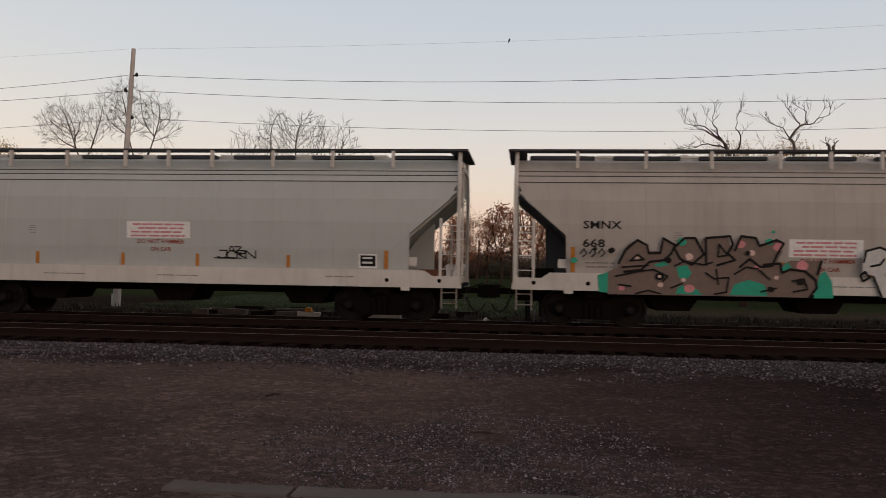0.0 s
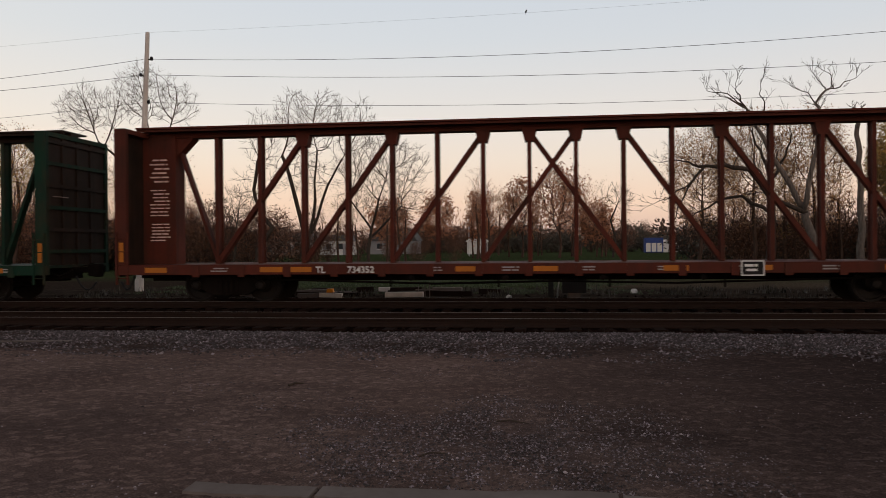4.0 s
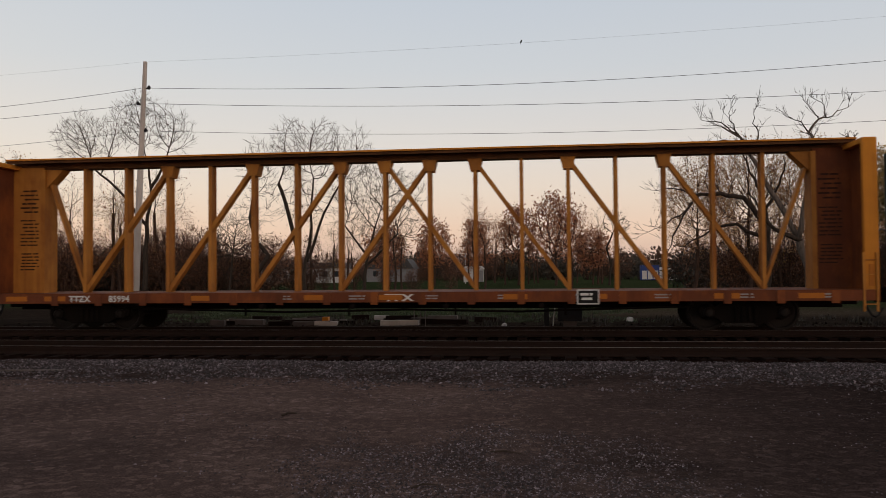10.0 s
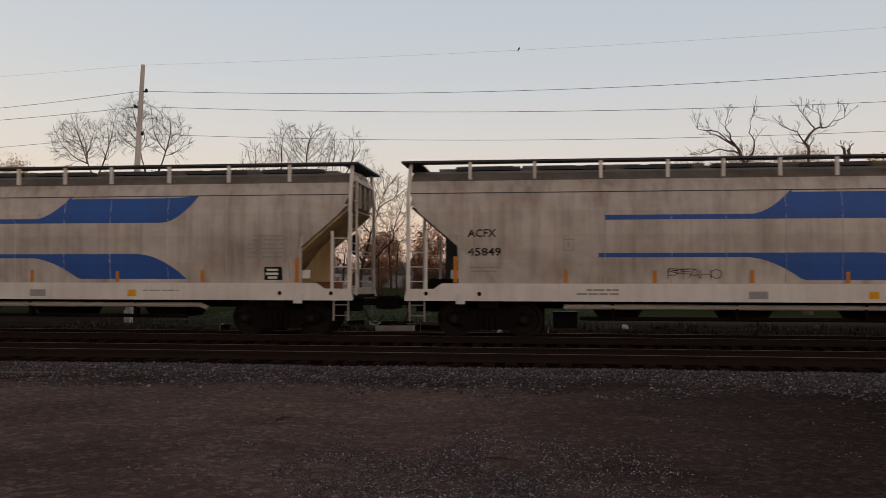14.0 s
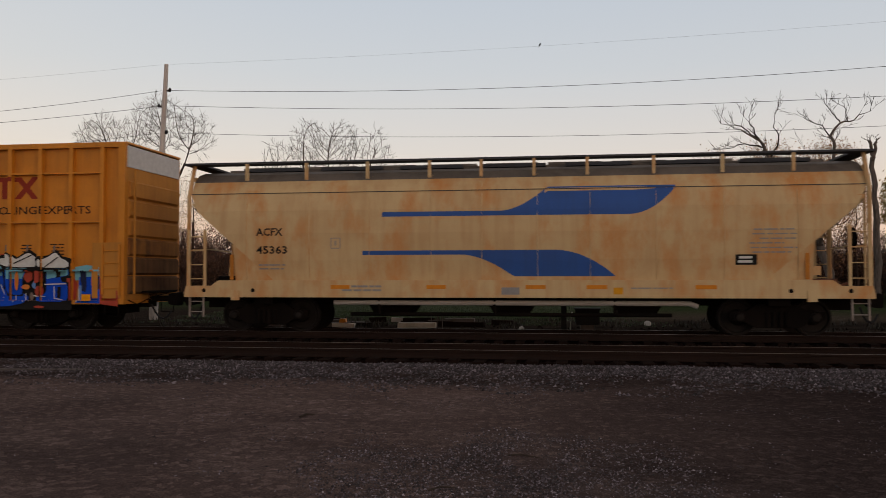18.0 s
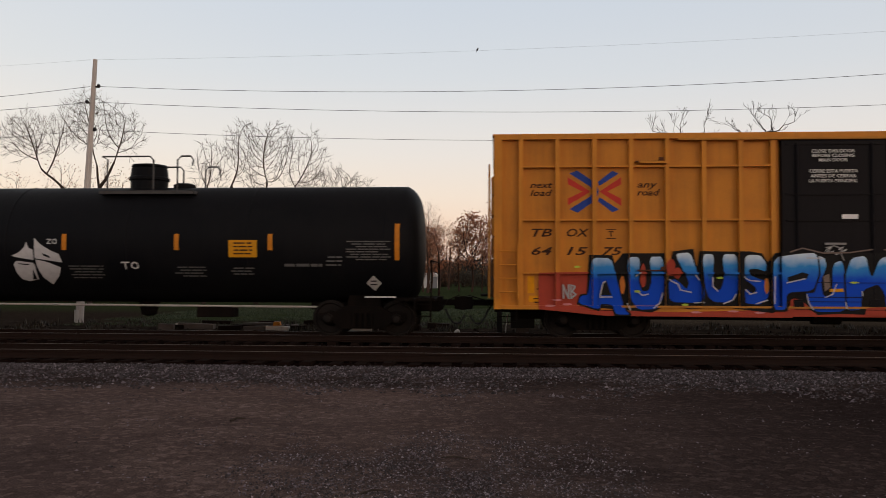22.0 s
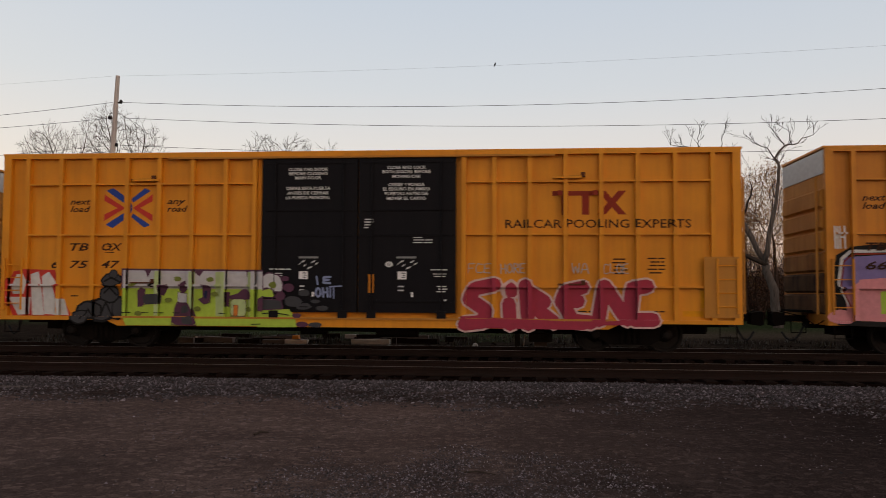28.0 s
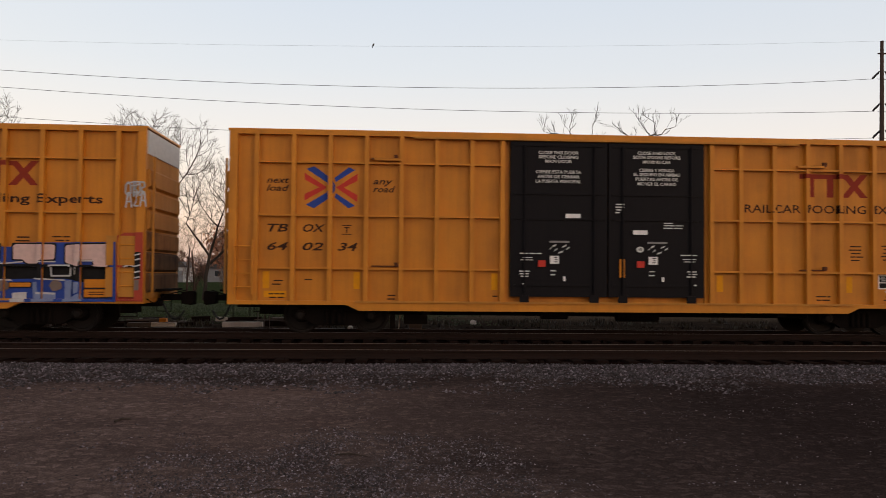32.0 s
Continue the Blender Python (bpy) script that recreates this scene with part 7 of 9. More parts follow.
# the far end beyond the peaks
c2.patch(SKY_BLUE, [(1212, 190), (1290, 178), (1385, 190), (1392, 260), (1214, 270)], "light blue sprayed patch")
c2.patch(BLUE_FADE, [(1240, 250), (1392, 245), (1394, 405), (1236, 402)], blue)
c2.patch(BRICK, [(1394, 250), (1430, 310), (1512, 330), (1512, 422), (1394, 408)], "red sprayed ground")
for pts, m in (([(1245, 215), (1285, 210), (1290, 305), (1282, 340), (1256, 330)], NAVY), ([(1322, 205), (1348, 205), (1346, 300), (1320, 300)], ORANGE_SPRAY), ([(1180, 255), (1212, 260), (1230, 290), (1222, 380), (1186, 392)], BRICK), ([(1352, 230), (1390, 240), (1392, 320), (1352, 320)], NAVY), ([(1240, 300), (1258, 300), (1260, 390), (1238, 392)], SPRAY_BLUE)):
    c2.patch(m, pts)
c2.line(PALE_INK, [(1432, 348), (1448, 362), (1484, 345)], 6)
# red and orange between the forms
for i, (x, y, rx, ry) in enumerate(((485, 225, 15, 62), (620, 180, 26, 45), (382, 272, 13, 46), (655, 205, 20, 30))):
    a.spot(BRICK if i != 2 else ORANGE_SPRAY, x, y, rx, ry, 90 + i)
# first word
for pts in ([(232, 132), (328, 134), (352, 230), (392, 400), (415, 420), (345, 420), (330, 370), (275, 368), (262, 396), (165, 366), (178, 328), (214, 322), (226, 220)],
            [(405, 128), (470, 126), (462, 250), (478, 300), (510, 300), (528, 250), (516, 124), (585, 122), (588, 330), (545, 390), (455, 395), (418, 340)],
            [(640, 108), (718, 98), (752, 200), (780, 300), (772, 358), (610, 355), (604, 250), (640, 236), (668, 258), (700, 290), (712, 250)],
            [(770, 108), (836, 106), (826, 240), (838, 290), (868, 288), (884, 230), (876, 106), (950, 106), (952, 300), (915, 355), (828, 352), (786, 300)],
            [(968, 140), (1005, 108), (1062, 110), (1092, 150), (1090, 195), (1050, 180), (1010, 180), (1000, 205), (1050, 230), (1102, 245), (1104, 320), (1058, 365), (978, 355), (962, 300), (985, 278), (1030, 312), (1044, 280), (968, 220)]):
    a.form(ink, BLUE_FADE, pts, 16, blue)
a.form(ink, BLUE_FADE, [(1115, 150), (1140, 118), (1250, 100), (1330, 96), (1340, 200), (1310, 290), (1180, 298), (1176, 388), (1116, 388)], 16, blue)
a.patch(ink, [(1185, 222), (1260, 195), (1290, 205), (1280, 228), (1188, 248)])
a.patch(ink, [(285, 262), (302, 246), (328, 322), (274, 324)])
a.spot(ORANGE_SPRAY, 1092, 268, 12, 40, 94)
a.spot(ORANGE_SPRAY, 382, 272, 12, 44, 95)
# second word, over the doors
for pts in ([(74, 130), (110, 104), (170, 118), (180, 160), (150, 240), (160, 318), (205, 310), (210, 150), (258, 130), (282, 300), (270, 392), (140, 398), (98, 380), (78, 320)],
            [(270, 210), (300, 120), (372, 106), (390, 200), (405, 215), (440, 118), (535, 100), (560, 190), (552, 320), (470, 392), (462, 300), (430, 250), (350, 285), (345, 385), (278, 388)],
            [(545, 170), (585, 110), (640, 92), (695, 112), (722, 180), (730, 330), (700, 392), (610, 390), (555, 340)],
            [(745, 190), (770, 112), (838, 105), (835, 262), (880, 268), (898, 130), (1000, 102), (1008, 250), (1030, 300), (1028, 372), (900, 385), (880, 350), (830, 345), (815, 398), (745, 392)]):
    b2.form(ink, BLUE_FADE, pts, 16, blue)
b2.form(ink, ORANGE_SPRAY, [(635, 195), (655, 178), (678, 200), (675, 270), (652, 292), (632, 260)], 14)
for pts, m in (([(160, 215), (190, 200), (196, 270), (168, 292)], BROWN_TAG), ([(845, 140), (875, 135), (872, 250), (848, 262)], BRICK), ([(370, 375), (460, 368), (470, 412), (360, 415)], BRICK), ([(820, 372), (885, 372), (890, 412), (820, 415)], BRICK), ([(192, 278), (258, 276), (260, 292), (192, 294)], YELLOW_PLATE), ([(540, 330), (560, 335), (600, 380), (585, 385)], NAVY)):
    b2.patch(m, pts)
for z in (248, 322, 345, 386):
    b2.line(ink, [(20, z), (1010, z - 6)], 3)
# third word and its white peaks
for pts in ([(158, 212), (300, 192), (305, 250), (230, 258), (235, 285), (290, 292), (286, 360), (272, 400), (80, 396), (84, 355), (160, 350)],
            [(362, 200), (510, 190), (515, 250), (470, 262), (560, 340), (650, 360), (640, 400), (330, 398), (310, 370), (360, 352)],
            [(610, 260), (650, 195), (735, 185), (750, 300), (820, 330), (910, 362), (912, 405), (790, 428), (655, 425), (640, 390), (590, 380), (600, 320)],
            [(780, 195), (900, 195), (868, 270), (872, 360), (800, 360), (762, 260)],
            [(1028, 205), (1190, 195), (1196, 240), (1120, 250), (1130, 280), (1188, 285), (1190, 395), (985, 398), (985, 365), (1030, 345)]):
    c2.form(ink, BLUE_FADE, pts, 12, blue)
for pts in ([(162, 200), (298, 194), (302, 216), (225, 226), (222, 266), (160, 268)], [(366, 202), (500, 194), (508, 238), (470, 256), (366, 260)], [(642, 198), (732, 190), (740, 246), (614, 262)], [(784, 198), (894, 198), (868, 262), (786, 266)], [(1032, 208), (1186, 200), (1190, 238), (1120, 248), (1032, 264)]):
    c2.patch(SKY_BLUE, pts, "light blue sprayed top")
for pts in ([(60, 142), (165, 138), (200, 108), (235, 140), (300, 150), (310, 190), (170, 192), (70, 188)], [(315, 145), (370, 138), (425, 104), (468, 140), (505, 185), (370, 195), (318, 185)], [(530, 165), (590, 155), (645, 108), (690, 150), (680, 185), (545, 188)],
            [(722, 142), (768, 140), (782, 112), (830, 150), (912, 104), (975, 145), (985, 190), (840, 196), (725, 182)], [(985, 150), (1035, 135), (1090, 102), (1130, 142), (1196, 160), (1196, 195), (992, 196)]):
    c2.form(ink, WHITE_INK, pts, 10, "white sprayed peak")
for pts in ([(220, 225), (258, 220), (262, 255), (225, 258)], [(425, 225), (462, 218), (470, 245), (430, 248)], [(200, 305), (282, 302), (280, 345), (215, 350)], [(425, 300), (490, 310), (520, 340), (428, 345)], [(525, 250), (570, 210), (600, 215), (570, 310)], [(645, 330), (700, 318), (712, 372), (650, 375)], [(745, 240), (775, 250), (785, 320), (765, 330)], [(1095, 205), (1130, 200), (1125, 250), (1098, 255)], [(1105, 310), (1128, 310), (1126, 375), (1105, 375)]):
    c2.patch(ink, pts)
for i, (x, y, rx, ry, m) in enumerate(((240, 335, 24, 10, BROWN_TAG), (455, 335, 28, 9, BROWN_TAG), (680, 355, 28, 12, BROWN_TAG), (240, 240, 14, 14, MAGENTA), (318, 260, 12, 18, LIME_SPRAY), (315, 322, 13, 16, BROWN_TAG), (838, 275, 12, 56, ORANGE_SPRAY), (100, 245, 34, 26, ORANGE_SPRAY), (105, 320, 30, 20, BRICK), (130, 90, 18, 20, BRICK), (915, 250, 26, 34, BRICK), (985, 250, 26, 36, BRICK), (900, 312, 26, 14, ORANGE_SPRAY), (1000, 335, 18, 30, BRICK), (940, 370, 12, 26, BROWN_TAG), (958, 300, 16, 22, SPRAY_BLUE), (35, 250, 38, 42, BRICK), (45, 360, 22, 60, BRICK))):
    c2.spot(m, x, y, rx, ry, 110 + i)
for x, w in ((140, 60), (262, 26), (345, 18), (1010, 30)):
    c2.spot(BRICK, x, 428, w, 7, int(x))
c2.line(ink, [(85, 142), (115, 162), (82, 186)], 12)
for pts, w in (([(190, 160), (255, 140)], 5), ([(360, 190), (442, 138)], 6), ([(820, 172), (935, 122)], 6), ([(1025, 190), (1110, 132)], 6), ([(310, 208), (1190, 205)], 6), ([(160, 205), (310, 230)], 5)):
    c2.line(ink, pts, w)
for x in (205, 415, 640, 770, 910, 1088):
    c2.line(BROWN_TAG, [(x, 66), (x - 4, 96)], 12)
for pts in ([(75, 122), (180, 108)], [(215, 112), (330, 130), (390, 118)], [(460, 120), (560, 136)], [(680, 118), (760, 118)]):
    c2.line(BRICK, pts, 6)
# thin white highlights
for pts in ([(272, 325), (286, 262), (298, 252)], [(272, 333), (332, 332)], [(448, 225), (470, 205)], [(452, 300), (480, 322), (510, 315)], [(530, 385), (565, 362), (580, 310)], [(608, 240), (655, 262), (668, 292), (720, 304)], [(742, 215), (760, 240)], [(735, 358), (778, 354)], [(828, 225), (826, 270), (850, 296)], [(880, 360), (925, 340), (940, 310)], [(985, 285), (1010, 310), (1042, 300)], [(975, 222), (1010, 240), (1060, 244)], [(1040, 358), (1095, 340)], [(1124, 220), (1120, 355)], [(405, 365), (415, 395)], [(1180, 250), (1270, 228)]):
    a.line(LEAF_WHITE, pts, 6)
for pts in ([(80, 310), (88, 350), (110, 385)], [(170, 322), (205, 305), (225, 255)], [(268, 345), (275, 380)], [(350, 290), (352, 312)], [(525, 300), (552, 345), (600, 380)], [(470, 300), (480, 330)], [(745, 330), (752, 305), (790, 296)], [(560, 150), (590, 118)], [(610, 122), (690, 122)], [(930, 140), (990, 130)], [(78, 122), (160, 122)], [(690, 184), (800, 184)]):
    b2.line(LEAF_WHITE, pts, 5)
for pts in ([(85, 350), (160, 358)], [(205, 300), (208, 350)], [(205, 298), (270, 298)], [(235, 372), (275, 362)], [(200, 402), (262, 400)], [(415, 285), (415, 345)], [(420, 285), (490, 292), (600, 365)], [(310, 355), (355, 375)], [(620, 320), (690, 295), (730, 290)], [(740, 300), (775, 375)], [(842, 365), (842, 400)], [(905, 352), (905, 395)], [(660, 375), (662, 415)], [(975, 362), (1030, 368)], [(1030, 295), (1180, 290)], [(1090, 310), (1092, 378), (1140, 385)], [(540, 270), (560, 262)], [(1250, 320), (1254, 395)]):
    c2.line(LEAF_WHITE, pts, 6)
for i, (x, y) in enumerate(((455, 302), (862, 228), (160, 180), (690, 368))):
    a.spot(LIME_SPRAY, x, y, 16, 6, i)
for i, (x, y) in enumerate(((310, 245), (600, 402), (770, 300))):
    b2.spot(LIME_SPRAY, x, y, 22, 5, i + 5)
c2.patch(REFLECT, [(1268, 352), (1328, 352), (1328, 390), (1268, 390)])
a.scrawl(PALE_INK, "NB", 85, 268, 75, 75, 8)
# pale loops over the doors
for pts in ([(175, 68), (215, 58), (255, 72), (240, 98), (180, 88), (200, 70)], [(255, 72), (250, 105), (262, 130)], [(700, 68), (760, 52), (795, 72), (730, 90), (705, 66)]):
    b2.line(GREY_INK, pts, 6)
for pts in ([(0, 92), (60, 72), (160, 96), (290, 92), (400, 75)], [(460, 76), (560, 66), (700, 82)], [(790, 78), (960, 75)]):
    b2.line(BROWN_TAG, pts, 7)

s = Shape()
spray(s, "TKA", -0.52, 2.2, 0.5, 0.24, 0.022, -1.635, 12, 0.1)
part("scrawl", s, PALE_INK, cb, "thin white sprayed tag")
# many-coloured piece on the second
a = Art(cb, -9.89, 174.6, 3.22, 175.0, -1.632)
a.patch(BLACK_INK, [(85, 200), (100, 140), (170, 100), (240, 92), (480, 80), (560, 65), (660, 70), (850, 62), (950, 100), (962, 200), (1000, 290), (1050, 335), (1052, 425), (420, 452), (300, 440), (100, 432)], "black sprayed halo")
a.patch(VIOLET, [(120, 260), (140, 145), (400, 128), (440, 160), (490, 170), (500, 262), (170, 300)], "violet sprayed patch")
a.patch(LIME_SPRAY, [(325, 132), (400, 130), (440, 160), (440, 215), (330, 225)], "green sprayed patch")
a.patch(LIME_SPRAY, [(525, 122), (630, 120), (628, 262), (525, 262)])
a.patch(ORANGE_SPRAY, [(503, 112), (528, 112), (528, 262), (508, 262)])
a.patch(PINK, [(140, 290), (200, 240), (330, 230), (480, 262), (500, 425), (150, 412)], "pink sprayed patch")
a.patch(TEAL_LIGHT, [(380, 272), (640, 272), (640, 405), (380, 400)], "teal sprayed patch")
a.patch(LIME_SPRAY, [(285, 290), (345, 285), (340, 385), (285, 385)])
a.spot(RED_INK, 522, 345, 34, 28, 3)
a.patch(SPRAY_BLUE, [(655, 262), (660, 135), (690, 100), (755, 95), (797, 140), (797, 255)], "blue sprayed patch")
a.patch(SPRAY_BLUE, [(803, 142), (875, 110), (902, 140), (885, 232), (840, 252), (803, 245)])
a.patch(VIOLET, [(640, 286), (800, 286), (960, 335), (1010, 415), (640, 425)])
a.patch(PINK, [(730, 240), (800, 190), (835, 275), (880, 340), (850, 365), (790, 340)])
a.spot(PINK, 740, 358, 55, 50, 5)
a.spot(PINK, 118, 398, 60, 30, 6)
for pts in ([(155, 345), (115, 255), (130, 150), (165, 120), (400, 115), (440, 155), (490, 165), (500, 255)], [(500, 110), (632, 108), (652, 135), (680, 92), (762, 84), (800, 132), (880, 95), (918, 130), (908, 232), (870, 262)], [(880, 300), (920, 350), (940, 325), (1032, 345), (1036, 425)], [(745, 240), (800, 195)], [(370, 300), (375, 390), (470, 415)]):
    a.line(WHITE_INK, pts, 13)
    a.line(RED_LOGO, [(x + 9, y + 12) for x, y in pts], 6)
for i, (x, y, rx, ry) in enumerate(((1150, 130, 36, 44), (1202, 185, 20, 26), (1130, 190, 18, 20), (1160, 235, 24, 18), (1215, 246, 16, 12), (1190, 110, 16, 20))):
    a.spot(BLACK_INK, x, y, rx, ry, 20 + i)
for i, (g, x, y, w, h) in enumerate((("VEER", 990, 118, 115, 42), ("SOL", 1000, 162, 100, 34), ("EOA", 1000, 200, 100, 30), ("AS", 1045, 290, 80, 60), ("TZAE", 1155, 285, 90, 36), ("HALI", 1160, 330, 80, 34), ("TF", 1260, 300, 40, 100), ("HH", 85, 10, 60, 100))):
    a.scrawl(WHITE_INK if i != 4 else PINK, g, x, y, w, h, 7, i)


class RedArt(SideArt):
    skew = (340.0, 460.0, 2.515, 0.014542, 0.00000044, 2.264, -0.0000783, 0.01429, 0.00000045)


a = RedArt(cb, 330, 204.0, 450, 204.0, -1.632)
b2 = RedArt(cb, 580, 204.0, 450, 204.0, -1.632)
a.patch(SKY_BLUE, [(62, 132), (80, 82), (180, 60), (330, 85), (330, 112), (120, 102), (96, 150), (60, 152)], "light blue sprayed fringe")
a.patch(SKY_BLUE, [(102, 200), (76, 300), (50, 320), (46, 346), (86, 346), (106, 290)])
a.spot(PINK, 82, 216, 26, 34, 4)
a.patch(NAVY, [(222, 150), (740, 146), (800, 165), (832, 300), (812, 378), (240, 378), (232, 300), (214, 200)], "navy sprayed field")
a.form(BLACK_INK, BRICK, [(96, 150), (120, 102), (330, 112), (540, 120), (722, 124), (720, 152), (226, 158), (206, 200), (226, 330), (246, 376), (86, 376), (96, 296), (142, 226), (130, 180)], 9, "dark red sprayed body", 0.1)
a.patch(OLIVE_SPRAY, [(560, 126), (620, 114), (732, 120), (720, 145), (560, 150)], "dull olive sprayed strip")
for pts in ([(170, 58), (230, 58), (228, 98), (172, 98)], [(236, 76), (318, 82), (328, 106), (236, 102)], [(440, 82), (526, 70), (520, 114), (440, 104)], [(535, 90), (548, 62), (585, 62), (600, 92), (585, 118), (545, 118)], [(716, 88), (728, 64), (765, 64), (775, 90), (762, 146), (735, 144)]):
    a.form(BLACK_INK, SKY_BLUE, pts, 10)
for pts in ([(70, 112), (85, 78), (170, 65), (180, 48), (265, 50), (272, 66), (330, 76), (345, 106)], [(345, 95), (400, 96), (436, 104)], [(612, 112), (720, 114)]):
    a.line(BLACK_INK, pts, 10)
for pts in ([(95, 150), (122, 110)], [(110, 166), (140, 216), (130, 256), (96, 300)], [(242, 74), (320, 74)], [(440, 76), (520, 68)], [(180, 374), (245, 336)], [(0, 345), (90, 345)]):
    a.line(LEAF_WHITE, pts, 6)
bars_ = ([(225, 190), (315, 178), (350, 345), (270, 350)], [(390, 170), (475, 165), (485, 335), (410, 345)], [(528, 158), (612, 155), (625, 345), (540, 345)], [(665, 162), (735, 162), (766, 350), (690, 368)], [(340, 215), (380, 210), (388, 250), (414, 266), (402, 320), (340, 316)], [(606, 256), (670, 250), (676, 306), (610, 312)])
for pts in bars_:
    a.patch(LEAF_WHITE, pts, "white hatched bar")
for pts in bars_[:4]:
    for i in range(9):
        u = (i + 0.6) / 9.5
        l = [pts[0][j] + (pts[3][j] - pts[0][j]) * u for j in (0, 1)]
        r = [pts[1][j] + (pts[2][j] - pts[1][j]) * u for j in (0, 1)]
        a.line(NAVY if i % 2 else VIOLET, [l, [l[0] + (r[0] - l[0]) * (0.3 if i % 3 else 0.7), l[1] + (r[1] - l[1]) * 0.5]], 5)
        a.line(NAVY, [r, [r[0] + (l[0] - r[0]) * 0.22, r[1] + (l[1] - r[1]) * 0.22 + 3]], 4)
for pts in ([(272, 356), (342, 354), (336, 374), (286, 374)], [(412, 350), (484, 345), (480, 374), (425, 374)], [(542, 352), (618, 352), (614, 376), (546, 376)]):
    a.patch(PALE_INK, pts)
a.scrawl(LEAF_WHITE, "NA", 145, 228, 62, 42, 7)
b2.patch(BLACK_INK, [(80, 112), (84, 92), (148, 84), (152, 56), (252, 56), (256, 114)], "black sprayed halo")
b2.form(BLACK_INK, BRICK, [(42, 136), (60, 114), (240, 114), (262, 140), (256, 200), (232, 232), (226, 330), (214, 376), (72, 380), (58, 260)], 12, "dark red sprayed panel", 0.1)
b2.patch(SKY_BLUE, [(155, 66), (214, 66), (212, 106), (155, 106)])
b2.line(LEAF_WHITE, [(58, 128), (48, 142), (58, 200), (72, 250)], 7)
b2.patch(PINK, [(236, 226), (300, 206), (382, 272), (360, 284), (300, 230), (240, 242)], "pink sprayed haze")
b2.patch(SKY_BLUE, [(230, 242), (290, 226), (312, 242), (400, 310), (406, 354), (234, 356)], "light blue sprayed patch")
b2.patch(SPRAY_BLUE, [(394, 290), (430, 290), (492, 354), (406, 354)])
for i, (g, x, y, w, h) in enumerate((("LAONZ", 84, 168, 130, 42), ("CROW", 84, 218, 112, 44), ("BRRL", 284, 98, 132, 36), ("MAZ", 474, 100, 122, 32), ("SIS", 336, 172, 70, 38), ("BAEE", 458, 172, 95, 26), ("ESAE", 464, 206, 90, 28), ("BAKE", 468, 242, 90, 30))):
    b2.scrawl(LEAF_WHITE, g, x, y, w, h, 9 if i > 1 else 8, i)
for pts in ([(84, 274), (150, 276), (196, 302)], [(215, 205), (250, 178)], [(285, 130), (340, 128), (415, 136)], [(330, 95), (400, 92)]):
    b2.line(LEAF_WHITE, pts, 6)
b2.patch(ORANGE, [(558, 178), (600, 178), (600, 275), (558, 275)])

# lime and crimson pieces on the third
a = Art(cc, -9.6, 166.0, 2.597, 178.0, -1.632)
a.patch(RED_INK, [(20, 180), (60, 105), (110, 95), (250, 98), (278, 168), (258, 180), (282, 222), (325, 300), (322, 312), (60, 312), (25, 210)], "red sprayed edge")
for pts in ([(50, 180), (75, 118), (115, 115), (134, 150), (122, 210), (60, 212)], [(40, 225), (142, 225), (137, 306), (85, 309)], [(138, 118), (175, 105), (186, 160), (205, 309), (150, 309)], [(190, 128), (222, 106), (262, 165), (240, 176), (272, 309), (205, 305)], [(268, 232), (296, 234), (318, 309), (274, 309)]):
    a.patch(WHITE_INK, pts, "white sprayed form")


class LimeArt(SideArt):
    skew = (740.0, 460.0, -6.249, 0.01436, 0.00000089, 2.225, 0.000124, 0.01423, 0.0000009)


a = LimeArt(cc, 730, 204.0, 455, 204.0, -1.634)
for i, (x, y, rx, ry) in enumerate(((-60, 270, 85, 60), (-150, 275, 72, 46), (-195, 312, 52, 34), (15, 262, 36, 62), (-42, 185, 52, 46), (-28, 110, 56, 34), (-20, 78, 22, 24))):
    a.spot(BLACK_INK, x, y, rx * 1.1, ry * 1.12, 30 + i)
    a.spot(SMOKE, x, y, rx * 0.92, ry * 0.9, 30 + i)
for pts in ([(-190, 320), (-150, 260), (-110, 320)], [(-90, 310), (-60, 230), (-20, 310)], [(-70, 180), (-40, 150), (0, 190)], [(-70, 115), (-30, 95), (15, 118)]):
    a.line(BLACK_INK, pts, 10)
a.patch(PLUM, [(40, 44), (840, 44), (845, 160), (40, 160)], "plum sprayed edge")
a.patch(LEAF_WHITE, [(50, 54), (160, 54), (176, 92), (196, 54), (432, 54), (470, 84), (492, 54), (738, 54), (738, 90), (748, 54), (838, 54), (838, 156), (50, 156)], "white sprayed top")
a.patch(LIME_SPRAY, [(48, 152), (840, 152), (842, 352), (70, 355), (48, 300)], "lime sprayed form")
for x, w in ((222, 30), (418, 26), (560, 40), (600, 22), (745, 26)):
    a.patch(PALE_LIME, [(x, 58), (x + w, 58), (x + w - 4, 300), (x + 6, 300)], "pale green sprayed drip")
